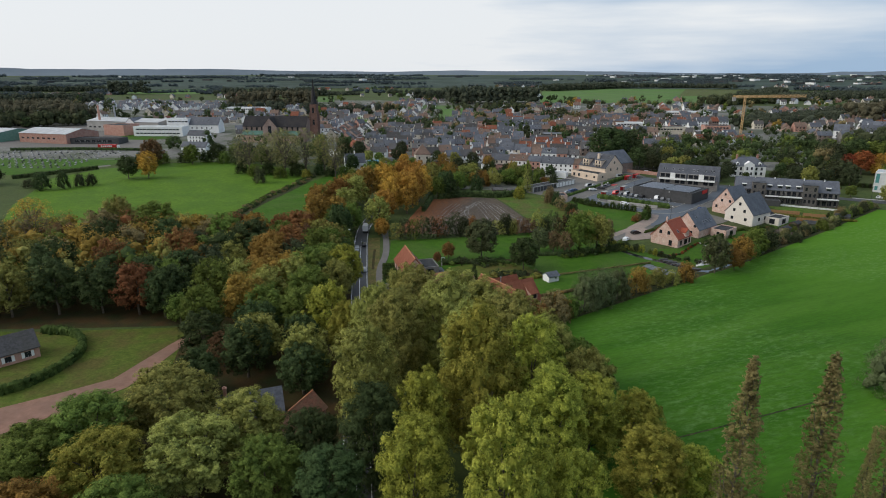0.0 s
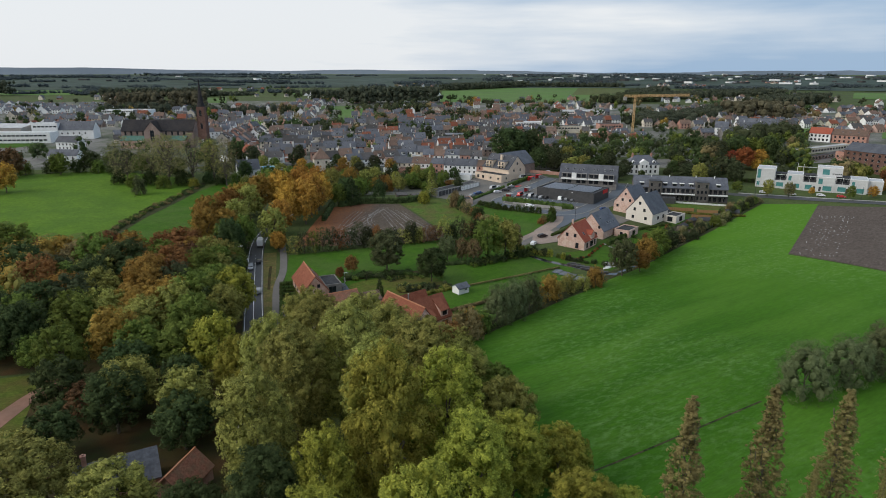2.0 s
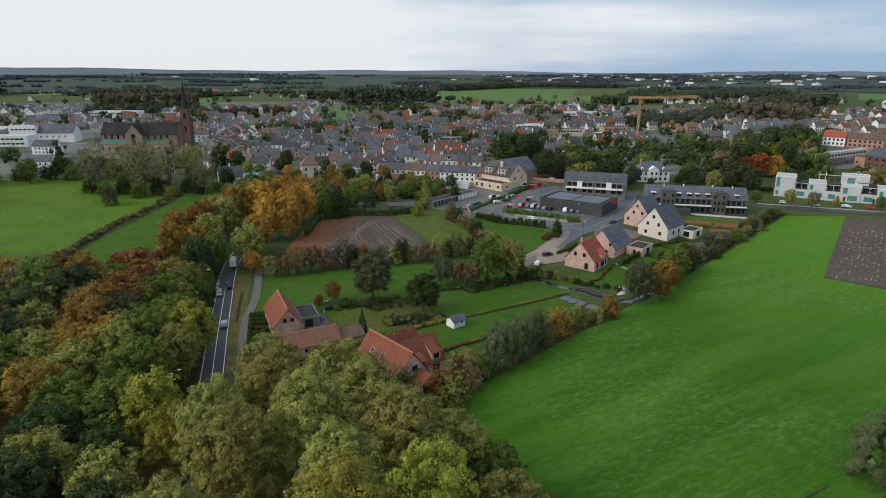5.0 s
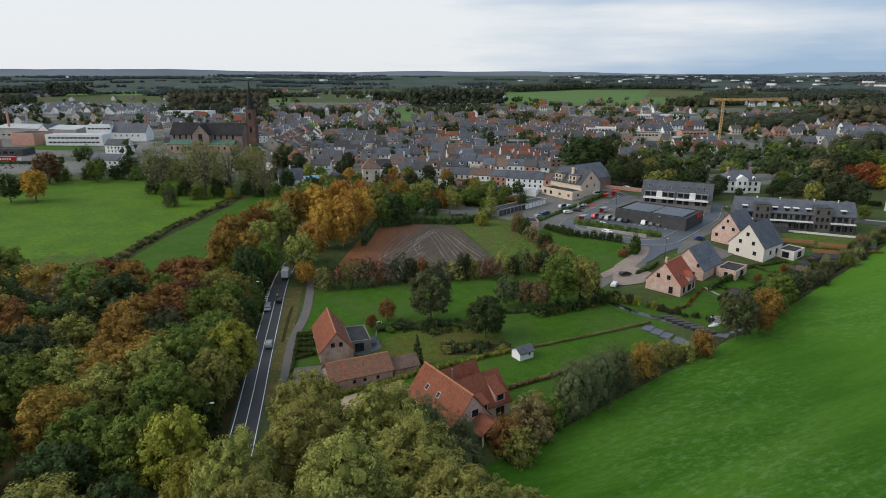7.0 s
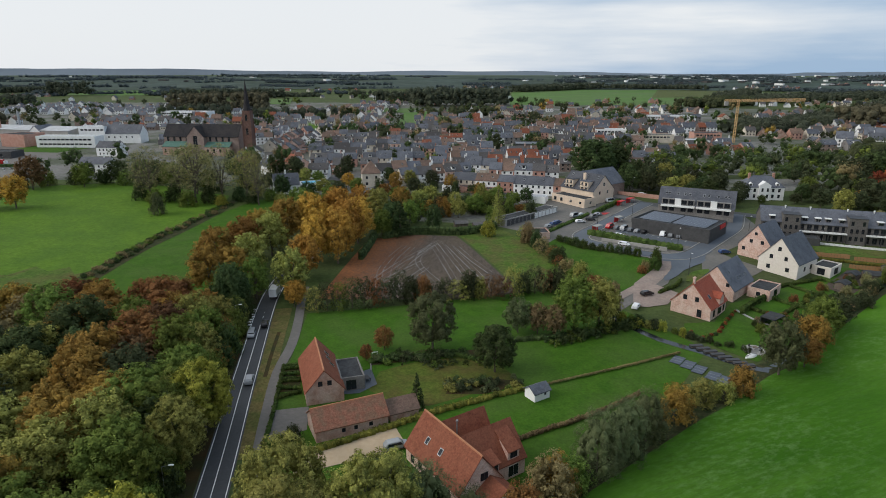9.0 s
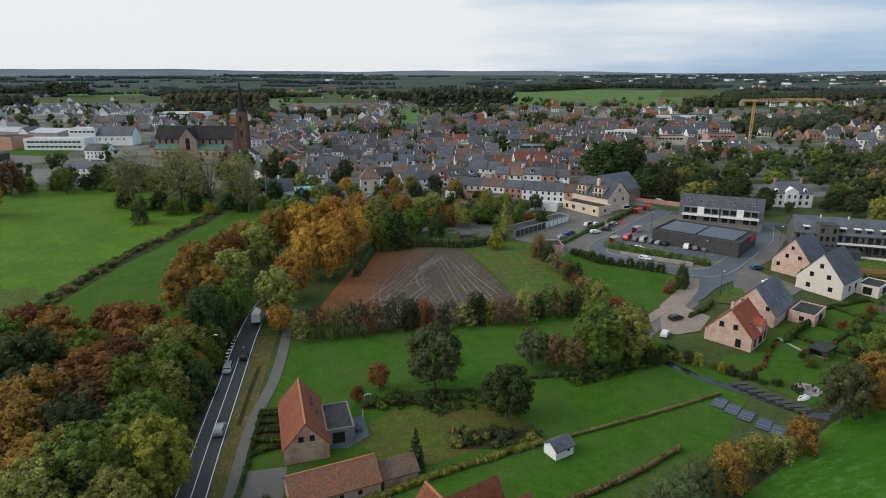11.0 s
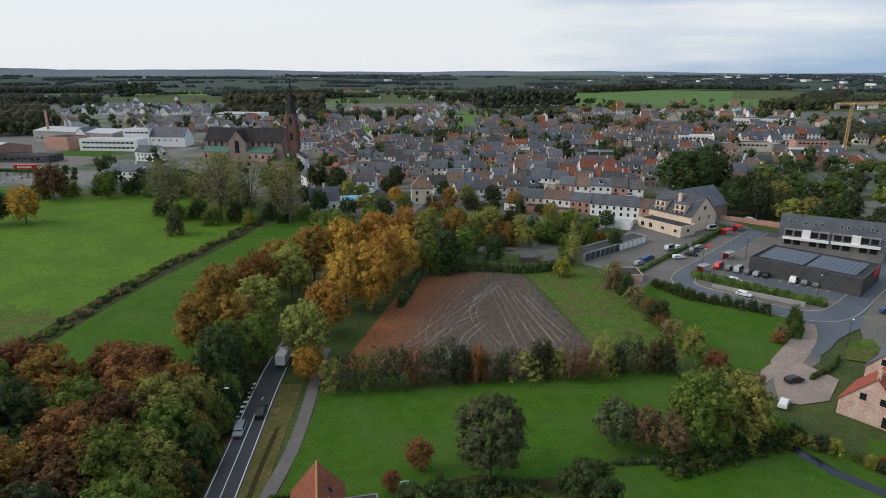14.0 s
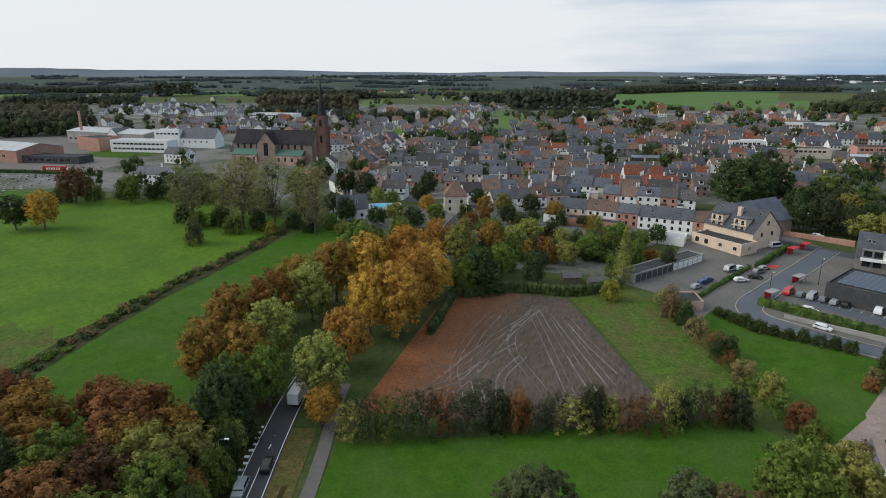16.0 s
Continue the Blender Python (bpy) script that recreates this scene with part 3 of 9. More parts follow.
def ribbon(name, pts, width, mat_, lift, label, category, kind="structure", parent=None, shift=0.0):
    bm = bmesh.new()
    ribbon_mesh(bm, smooth_line(pts), shift - width / 2, shift + width / 2, lift)
    return tagged(part(name, bm, mat_, parent), label, category, kind=kind)

sheet("field", [(22, 150), (42, 166), (74, 186), (125, 225), (209, 289), (236, 282), (160, 205), (245, 30), (260, -220), (60, -220), (24, -80), (4, 40), (10, 120)], FIELD, 0.06,
      "wide bright green grass field with pale streaks", "field", step=8)
sheet("ploughed_field", [(161, 206), (233, 279), (290, 250), (450, 130), (400, 20), (245, 30)], DARKSOIL, 0.10, "bare dark ploughed field beside the grass", "field", step=10)
sheet("pasture", [(-104, 232), (-96, 301), (-82, 361), (-86, 395), (-150, 433), (-190, 425), (-225, 402), (-240, 372), (-215, 300), (-180, 232)], PASTURE, 0.06,
      "grazed green pasture behind the woodland", "pasture", step=10)
sheet("meadow_strip", [(-102, 230), (-93, 301), (-79, 361), (-70, 385), (-45, 385), (-50, 330), (-52, 290), (-47, 262), (-44, 232)], LAWN, 0.06, "narrow green meadow between ditch and roadside trees", "meadow")
sheet("garden_meadow", [(-19, 168), (-21, 241), (7, 246), (56, 257), (70, 240), (83, 213), (60, 185), (40, 170), (25, 162), (0, 160)], LAWN, 0.06, "mown green garden meadow behind the farmhouses", "lawn")
sheet("beet_field", [(-20, 252), (-8, 312), (10, 318), (27, 315), (39, 270), (44, 255), (20, 250)], SOIL, 0.08, "harvested brown field with reddish stubble", "field", step=5)
sheet("fallow_strip", [(28, 316), (46, 326), (58, 298), (64, 262), (44, 256), (40, 270)], FALLOW, 0.09, "weedy green rough strip beside the bare field", "field")
sheet("orchard_meadow", [(60, 300), (66, 309), (69, 303), (73.5, 298), (81, 292.5), (89.6, 287), (96, 282.5), (98.5, 279.5), (98, 276), (92.4, 268.6), (86, 262.8), (78.5, 257), (72, 250), (68, 247), (62, 262)], LAWN, 0.16, "green meadow below the car park", "lawn")
sheet("woodland_floor", [(-200, 150), (-190, 228), (-104, 238), (-60, 240), (-45, 244), (-38, 262), (-33, 215), (-22, 120), (-12, 60), (-30, 44), (-60, 52), (-84, 62), (-92, 84), (-72, 92), (-64, 128), (-69, 154), (-105, 152)], FOREST, 0.05,
      "leaf-strewn woodland floor", "forest floor")
sheet("park_lawn", [(-150, 100), (-140, 150), (-105, 150), (-69, 153), (-63, 128), (-70, 90), (-110, 80)], PARKLAWN, 0.06, "park lawn with fallen leaves", "lawn")
sheet("house_lawn", [(84, 229), (81, 222), (92, 206), (118, 224), (160, 257), (172, 268), (158, 274), (140, 261), (122, 253), (104, 243), (93, 230)], LAWN, 0.09, "trimmed lawn of the pink brick house", "lawn")
sheet("town_ground", [(-520, 470), (-240, 440), (-150, 445), (-60, 405), (-10, 345), (40, 335), (60, 370), (110, 400), (200, 395), (330, 400), (640, 560), (740, 900), (320, 1250), (-200, 1300), (-800, 1320), (-950, 900)],
      TOWNGROUND, 0.07, "yards, gardens and paving between the village houses", "ground", step=30)
sheet("parking_lot", [(46, 330), (64, 351), (78, 378), (90, 390), (118, 396), (126, 374), (162, 345), (158, 326), (136, 298), (118, 284), (101, 275), (92, 260), (80, 250), (68, 237), (63, 241), (80, 262), (96, 283), (76, 304), (61, 304), (56, 320)],
      PAVING, 0.12, "grey paved car park with marked bays", "car park", step=5)
sheet("red_gravel_drive", [(-125, 96), (-93, 110), (-83, 117), (-74, 124), (-69, 142), (-66, 150), (-64, 149), (-66, 138), (-69, 120), (-77, 110), (-86, 100), (-110, 84)], REDPATH, 0.10, "curved reddish gravel drive through the park", "drive")

MAIN = [(30, -220), (16, -110), (6, -45), (-3, 10), (-12, 70), (-19, 122), (-24.8, 170), (-28, 195), (-31.3, 223), (-33.4, 241), (-34.4, 255), (-33.8, 268), (-30.5, 285), (-24, 310), (-19, 340), (-15, 380), (-12, 405), (-2, 440), (20, 480)]
main_road = ribbon("main_road", MAIN, 5.6, ASPHALT, 0.14, "dark asphalt country road with white edge lines", "road")
line = smooth_line(MAIN)
for side, nm in ((-2.4, "edge_line"), (2.4, "edge_line")):
    bm = bmesh.new()
    ribbon_mesh(bm, line, side - 0.08, side + 0.08, 0.155)
    part(nm, bm, PAINT, main_road)
bm = bmesh.new()
ribbon_mesh(bm, [p for p in line if p.y < 236], -0.08, 0.08, 0.155)
part("centre_line", bm, PAINT, main_road)
for k in range(6):
    y = 238.5 + 4.2 * k
    a = min(line, key=lambda p: abs(p.y - y))
    bm = bmesh.new()
    box(bm, a.x - 0.09, a.x + 0.09, y - 0.7, y + 0.7, 0.12, 0.155)
    part("centre_dash", bm, PAINT, main_road)
for k in range(9):
    y = 229.5 + 1.9 * k
    a = min(line, key=lambda p: abs(p.y - y))
    bm = bmesh.new()
    box(bm, a.x - 3.4, a.x - 2.5, y - 0.35, y + 0.35, 0.12, 0.155)
    part("cross_bar", bm, PAINT, main_road)
ribbon("footpath", [(-16.5, 150), (-18, 166), (-20.3, 186), (-22, 205), (-21.6, 220), (-22.6, 235), (-24.5, 252), (-25, 262)], 2.5, PATH, 0.135, "worn grey footpath beside the road", "path")
ribbon("grass_verge", [(-21.5, 172), (-24.6, 200), (-27, 225), (-28.8, 245)], 5.4, VERGE, 0.10, "dry yellowish grass verge with a drainage ditch", "verge")
ribbon("roadside_ditch", [(-24.4, 203), (-25.6, 216), (-26.4, 228)], 0.9, FOREST, 0.13, "dark narrow drainage ditch in the verge", "ditch")
sheet("ditch", [(-111, 236), (-104, 256), (-97, 301), (-90, 335), (-84.5, 361), (-82, 385), (-79, 385), (-79.5, 361), (-84, 335), (-90, 301), (-96, 256), (-99, 236)], DITCH, 0.11, "overgrown dark weedy ditch beside the pasture", "ditch", step=8)
sheet("weedy_corner", [(-103, 258), (-101, 268), (-99.5, 279), (-104, 276), (-109, 283), (-114, 279), (-121, 284), (-126, 276), (-137, 277), (-142, 268), (-156, 266), (-150, 258), (-130, 262), (-118, 258)], FALLOW, 0.10, "dark patch of tall weeds on the pasture", "weeds", step=8)
CAR_ROAD = [(126, 371), (106, 348), (89, 328), (79, 316), (76.6, 309), (78.5, 303.5), (84.2, 298), (91.8, 291.2), (99.1, 286.4), (106.8, 285.2), (113, 288.5), (119.5, 294.5), (132, 307.5), (145.3, 322), (156, 340), (160, 347)]
ribbon("access_road", CAR_ROAD, 5.6, NEWASPHALT, 0.17, "smooth blue-grey asphalt access road", "road")
sheet("turning_place", [(96, 284), (100.5, 287), (105, 288.2), (113.6, 291), (122, 296), (121, 290), (116.8, 286.5), (115.2, 283.5), (114.2, 280.8), (111.5, 278), (106.4, 274.6), (102, 271.2), (98.5, 267.2), (95, 264), (91.9, 262.1), (92.3, 264.5), (94.5, 267.8), (97.5, 271.5), (99.4, 274.8), (100, 278), (98.8, 280.8)], NEWASPHALT, 0.20,
      "blue-grey asphalt turning place by the new houses", "road", step=5)
ribbon("meadow_path", [(99.6, 280.5), (97.2, 274.5), (93, 268.2), (87.5, 262.8), (80, 256.4), (71, 248)], 3.2, PINKPAVE, 0.23, "pale brick footpath along the meadow", "path")
sheet("bay_strip", [(84.2, 305), (82.6, 301.4), (101, 288.4), (103.2, 290.6)], PAVING, 0.215, "paved parking strip below the retaining wall", "car park", step=5)
sheet("planting_bed", [(98.6, 261.5), (101, 266.2), (104.4, 269.8), (108, 271.6), (111.2, 272.3), (110, 266.9), (102.9, 259.8)], FALLOW, 0.26, "planted green bed beside the turning place", "flower bed", step=5)
sheet("house_yard", [(122, 291), (125.5, 281.6), (131, 271.5), (124, 266), (113, 262), (106, 266), (112, 279)], PAVING, 0.18, "grey paved yard between the new houses", "yard", step=5)
ribbon("shop_yard", [(96, 322), (108, 307), (124, 294)], 7, NEWASPHALT, 0.19, "asphalt bay in front of the dark flat shop", "road")
ribbon("town_street", [(-60, 450), (-12, 428), (40, 424), (75, 402), (105, 386), (128, 368), (165, 345), (214, 309), (243, 291), (285, 258), (340, 215), (420, 150)], 7.5, ASPHALT, 0.16, "grey asphalt village street", "road")
ribbon("village_street", [(-60, 450), (-95, 500), (-85, 640), (-32, 700), (-28, 900), (-26, 1300)], 8, PATH, 0.14, "straight street through the village", "road")
ribbon("brook_bank", [(26, 155), (45, 169), (70, 187), (88, 200), (100, 207), (126, 228), (170, 262), (211, 293)], 5.0, DITCH, 0.085, "overgrown dark bank of the brook", "bank")
ribbon("field_furrow", [(36, 94), (48, 98), (62, 103), (81, 110)], 0.45, DITCH, 0.09, "dark drainage furrow across the grass", "furrow")
ribbon("brook", [(26, 155), (45, 169), (70, 187), (88, 200), (100, 207), (126, 228), (170, 262), (211, 293)], 1.3, WATER, 0.10, "narrow dark brook along the field", "brook")
ribbon("brook", [(64, 236), (67, 230), (73, 219), (81, 212), (88, 204), (92, 201)], 2.4, WATER, 0.11, "narrow dark brook past the gardens", "brook")
sheet("farm_drive", [(-19.4, 188.4), (-12.4, 189.6), (-11.4, 181), (-17.4, 177.6), (-18.8, 179.4)], PATH, 0.12, "grey asphalt drive beside the farmhouse", "drive", step=4)
sheet("garden_lawn", [(-0.6, 196), (1.5, 204.5), (9, 208.5), (20, 211), (30, 206), (33, 198.5), (26, 195), (12.4, 188.7), (5, 190)], PARKLAWN, 0.10, "dull olive mown lawn of the farmhouse garden", "lawn", step=4)
ribbon("gravel_forecourt", [(-12.5, 170.5), (-4, 173.5), (7, 177.5)], 7.0, GRAVEL, 0.14, "pale tan gravel forecourt with a parked car", "drive")
sheet("house_forecourt", [(93, 274), (92.7, 265), (87.7, 259.3), (92, 252), (85, 243), (78, 241), (74.5, 242.5), (77, 250), (81, 260.5)], PINKPAVE, 0.19, "pinkish paved forecourt with parked cars", "drive", step=4)
ribbon("cemetery_path", [(-226, 416), (-245, 400), (-262, 384)], 6, PAVING, 0.12, "paved lane beside the cemetery hedge", "path")
sheet("cemetery_lawn", [(-226, 420), (-262, 382), (-330, 385), (-380, 440), (-340, 505), (-240, 500)], LAWN, 0.07, "cemetery lawn with gravel rows", "lawn", step=12)
sheet("factory_yard", [(-250, 505), (-350, 510), (-460, 545), (-520, 640), (-380, 700), (-300, 610), (-250, 560)], PATH, 0.10, "paved factory yard", "yard", step=20)
sheet("factory_lawn", [(-312, 568), (-262, 560), (-250, 585), (-300, 605)], LAWN, 0.15, "bright green lawn beside the factory", "lawn", step=12)
sheet("church_square", [(-155, 717), (-120, 716), (-140, 805), (-180, 820)], PAVING, 0.3, "grey paved square behind the church", "square", step=20)
sheet("village_green", [(-92, 689), (-76, 723), (-84, 797), (-109, 791)], PASTURE, 0.8, "small bright green in the village", "lawn", step=20)
ribbon("village_street", [(-92, 600), (-93, 653), (-101, 715), (-120, 804)], 9, PATH, 0.35, "paved village street beside the square", "road")
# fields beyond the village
# the cool c3 patches put some distance haze into the land's colour
FARLAND = material("far_land_hazed", (0.034, 0.050, 0.036), (0.056, 0.074, 0.056), 0.006, c3=(0.062, 0.086, 0.078), scale3=0.0025, amount3=0.7, spec=0.05, grain=0.3, grain_scale=0.02)
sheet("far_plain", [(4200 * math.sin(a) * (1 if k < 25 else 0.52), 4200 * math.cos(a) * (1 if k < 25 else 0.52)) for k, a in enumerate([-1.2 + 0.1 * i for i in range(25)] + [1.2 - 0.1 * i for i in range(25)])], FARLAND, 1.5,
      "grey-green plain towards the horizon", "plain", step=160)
for pts, m_, lb in (([(-720, 1650), (-562, 1709), (-800, 2300), (-960, 2300)], FARFIELD, "green field on the western slope"), ([(-248, 1226), (-210, 1218), (-246, 1430), (-291, 1440)], FARFIELD, "green paddock behind the far houses"),
                    ([(-97, 724), (-78, 740), (-88, 805), (-108, 810)], FARFIELD, "small green paddock in the village"), ([(-8, 770), (38, 777), (82, 1050), (-2, 980)], FARFIELD, "open green paddock in the village"),
                    ([(1089, 1216), (1121, 1124), (1423, 1425), (1366, 1523)], FARFIELD, "pale green field on the eastern slope"), ([(495, 517), (553, 491), (638, 566), (540, 563)], FARFIELD, "green meadow behind the brick flats")):
    sheet("far_field", pts, m_, 0.7, lb, "field", step=40)
sheet("far_field", [(181, 1186), (399, 1175), (459, 1136), (633, 1343), (940, 1900), (977, 2040), (625, 2200), (298, 1889)], FARFIELD, 0.25, "large green field on the far slope", "field", step=60)
sheet("far_field", [(560, 1500), (860, 1550), (1010, 2000), (800, 2080)], ROUGH, 0.5, "pale stubble field on the far slope", "field", step=60)
for pts, m_, lb in (([(-900, 1700), (-420, 1650), (-380, 1900), (-950, 2050)], FARFIELD, "green field behind the far houses"), ([(-130, 1650), (150, 1600), (180, 1750), (-120, 1800)], FARFIELD, "pale green far meadow"),
                    ([(-1300, 1500), (-1000, 1450), (-1000, 1650), (-1350, 1750)], FARFIELD, "green field on the western slope"), ([(-60, 1000), (0, 980), (20, 1080), (-50, 1100)], FARFIELD, "small green paddock in the village"),
                    ([(110, 1050), (180, 1040), (190, 1130), (120, 1150)], FARFIELD, "small green paddock in the village"), ([(450, 560), (560, 600), (640, 720), (520, 690)], FARFIELD, "green meadow behind the brick flats"),
                    ([(1500, 2400), (2100, 2500), (2200, 2800), (1500, 2700)], ROUGH, "pale far field"), ([(-300, 2300), (300, 2350), (320, 2600), (-320, 2550)], FARFIELD, "pale green far meadow"),
                    ([(-1900, 2300), (-1200, 2200), (-1150, 2500), (-1900, 2650)], FARFIELD, "pale green far meadow"), ([(500, 2900), (1300, 2800), (1400, 3100), (500, 3200)], FARFIELD, "green far field")):
    sheet("far_field", pts, m_, 0.6, lb, "field", step=70)

ribbon("garden_path", [(103.5, 238.6), (104.4, 234.6), (106.0, 229.9), (109.0, 226.7)], 1.0, CONCRETE, 0.14, "pale curved garden path beside the lawn", "path")


# ---- trees ----
def unit(rng, n):
    d = rng.normal(size=(n, 3))
    return d / np.linalg.norm(d, axis=1, keepdims=True)


def ico(sub):
    bm = bmesh.new()
    bmesh.ops.create_icosphere(bm, subdivisions=sub, radius=1)
    v = np.array([w.co[:] for w in bm.verts])
    f = np.array([[w.index for w in q.verts] for q in bm.faces])
    bm.free()
    return v, f


ICO1, ICO2 = ico(1), ico(2)


def leaf_cloud(rng, centres, radii, middle, subs, per, size, core=0.8, ball=ICO1, tall=1.0, fill=0, billow=0.0):
    """Lobes round the crown's middle: on each lobe small tufts of leaves, larger ones within, and a small dense heart."""
    centres, radii, middle = np.asarray(centres, float), np.asarray(radii, float), np.asarray(middle, float)
    n = len(centres)
    out = centres - middle
    out /= np.linalg.norm(out, axis=1, keepdims=True) + 1e-6
    li = np.repeat(np.arange(n), subs)
    d = unit(rng, n * subs) + (0.8 - 0.3 * billow) * out[li] + np.array([0, 0, 0.35 + 0.5 * billow])
    d /= np.linalg.norm(d, axis=1, keepdims=True)
    stretch = np.array([1, 1, tall])
    tuft = centres[li] + d * radii[li][:, None] * rng.uniform(0.72, 1.02, (n * subs, 1)) * stretch
    tr = radii[li] * rng.uniform(0.26 - 0.06 * billow, 0.44 - 0.14 * billow, n * subs)
    ti = np.repeat(np.arange(n * subs), per)
    e = unit(rng, len(ti)) + 0.7 * d[ti]
    e /= np.linalg.norm(e, axis=1, keepdims=True)
    pos = tuft[ti] + e * (tr[ti] * rng.uniform(0.45, 1.1, len(ti)))[:, None]
    nrm = 0.6 * e + 1.0 * d[ti] + 0.30 * rng.normal(size=e.shape)
    nrm /= np.linalg.norm(nrm, axis=1, keepdims=True)
    u = np.cross(nrm, rng.normal(size=e.shape))
    u /= np.linalg.norm(u, axis=1, keepdims=True) + 1e-6
    v = np.cross(nrm, u)
    s = size * rng.uniform(0.6, 1.4, (len(ti), 1))
    tri = [np.stack([pos + u * s, pos - 0.5 * u * s + v * s * 0.62, pos - 0.5 * u * s - v * s * 0.62], 1).reshape(-1, 3)]
    count = len(ti)
    if fill:
        fi = np.repeat(np.arange(n), fill)
        g = unit(rng, len(fi))
        pos = centres[fi] + g * (radii[fi] * rng.uniform(0.2, 0.88, len(fi)))[:, None] * stretch
        nrm = g + 0.6 * rng.normal(size=g.shape)
        u = np.cross(nrm, rng.normal(size=g.shape))
        u /= np.linalg.norm(u, axis=1, keepdims=True) + 1e-6
        v = np.cross(nrm / np.linalg.norm(nrm, axis=1, keepdims=True), u)
        s = size * 2.0 * rng.uniform(0.7, 1.3, (len(fi), 1))
        tri.append(np.stack([pos + u * s, pos - 0.5 * u * s + v * s * 0.7, pos - 0.5 * u * s - v * s * 0.7], 1).reshape(-1, 3))
        count += len(fi)
    verts, faces = tri, (np.arange(count)[:, None] * 3 + np.arange(3)).tolist()
    if core:
        base = 3 * count
        for k in range(n):
            verts.append(centres[k] + ball[0] * rng.uniform(0.75, 1.2, (len(ball[0]), 1)) * radii[k] * core * stretch)
            faces += (ball[1] + base).tolist()
            base += len(ball[0])
    return np.concatenate(verts), faces


def crown_points(rng, shape, H, R, n, lobe=0.36):
    """Lobe centres and radii for a tree of height H and crown radius R."""
    c, r = [], []
    for k in range(n):
        a, q = 2.4 * k + rng.uniform(-0.5, 0.5), rng.uniform(0, 1)
        t = (k + 0.5) / n
        if shape == "round":
            zz = 1 - 1.85 * t
            rr = math.sqrt(max(0.0, 1 - zz * zz)) * (0.8 + 0.25 * q)
            f = lobe * rng.uniform(0.75, 1.25)
            k_ = 1.0 - f * rng.uniform(0.8, 1.15)
            c.append((R * k_ * rr * math.cos(a), R * k_ * rr * math.sin(a), H * 0.53 + H * 0.47 * k_ * zz))
            r.append(R * f)
        elif shape == "tall":
            zz = 1 - 1.9 * t
            rr = (1 - abs(zz) ** 2.4) ** 0.5 * (0.75 + 0.3 * q)
            f = lobe * rng.uniform(0.65, 1.35)
            k_ = (1.0 - f * rng.uniform(0.8, 1.2)) * rng.uniform(0.84, 1.08)
            c.append((R * k_ * rr * math.cos(a), R * k_ * rr * math.sin(a), H * 0.50 + H * 0.47 * (1 - 0.4 * f) * zz * rng.uniform(0.9, 1.03)))
            r.append(R * f)
        elif shape == "column":
            zz = 1 - t
            rr = (1 - zz ** 1.8) ** 0.8 * math.sqrt(q)
            c.append((R * 0.7 * rr * math.cos(a), R * 0.7 * rr * math.sin(a), H * (0.06 + 0.91 * zz)))
            r.append(R * rng.uniform(0.16, 0.3) * (0.6 + 0.6 * (1 - zz)))
        elif shape == "cone":
            zz = 1 - t ** 0.6
            rr = (1 - zz) * (0.75 + 0.3 * q)
            c.append((R * 0.85 * rr * math.cos(a), R * 0.85 * rr * math.sin(a), H * (0.05 + 0.92 * zz)))
            r.append(R * (0.12 + 0.24 * (1 - zz)))
        else:
            zz = 1 - t
            rr = math.sqrt(1 - (zz * 0.95) ** 2) * (0.65 + 0.4 * q)
            c.append((R * 0.70 * rr * math.cos(a), R * 0.70 * rr * math.sin(a), H * (0.10 + 0.70 * zz)))
            r.append(min(R, H) * rng.uniform(0.28, 0.42))
    if shape in ("round", "tall"):
        for k in range(9):
            b = 2.1 * k
            c.append((R * 0.3 * math.cos(b), R * 0.3 * math.sin(b), H * (0.3 + 0.055 * k)))
            r.append(R * (0.40 - 0.012 * k))
    return np.array(c), np.array(r)


def tree_proto(seed, shape, H, R, lobes, subs, per, size, core=0.42, limbs=7, trunk=0.32, fill=60, tall=1.0, lobe=0.36, billow=0.0):
    rng = np.random.default_rng(seed)
    c, r = crown_points(rng, shape, H, R, lobes, lobe)
    v, f = leaf_cloud(rng, c, r, (0, 0, H * 0.45), subs, per, size, core, ICO1, tall, fill, billow)
    crown = mesh_of("crown", v, f, LEAF["green"])
    bm = bmesh.new()
    top = H * (0.9 if shape in ("column", "cone") else 0.62)
    bend = [(0, 0, -0.6)] + [(rng.normal() * 0.1 * k, rng.normal() * 0.1 * k, top * k / 4) for k in range(1, 5)]
    for k in range(4):
        tube(bm, bend[k], bend[k + 1], trunk * (1 - 0.2 * k), trunk * (0.8 - 0.2 * k), 8)
    for k in range(limbs):
        j = int(rng.integers(len(c)))
        if shape == "column":
            z0 = max(0.5, c[j][2] - H * 0.12)
            m = (c[j][0] * 0.8, c[j][1] * 0.8, z0 + H * 0.05)
        else:
            z0 = min(H * rng.uniform(0.15, 0.45), c[j][2])
            m = (c[j][0] * 0.45, c[j][1] * 0.45, (z0 + c[j][2]) * 0.5 + 0.03 * H)
        tube(bm, (0, 0, z0), m, trunk * 0.42, trunk * 0.26, 5)
        tip = Vector(c[j]) * 1.0
        tube(bm, m, tip, trunk * 0.26, trunk * 0.10, 5)
        if core == 0:
            for q in range(3):
                tube(bm, tip, tip + Vector(unit(rng, 1)[0] * r[j] * 0.8) + Vector((0, 0, r[j] * 0.5)), trunk * 0.10, trunk * 0.03, 3)
    tm = bpy.data.meshes.new("trunk")
    bm.to_mesh(tm)
    bm.free()
    tm.materials.append(BARK)
    return dict(crown=crown, trunk=tm, H=H, R=R)


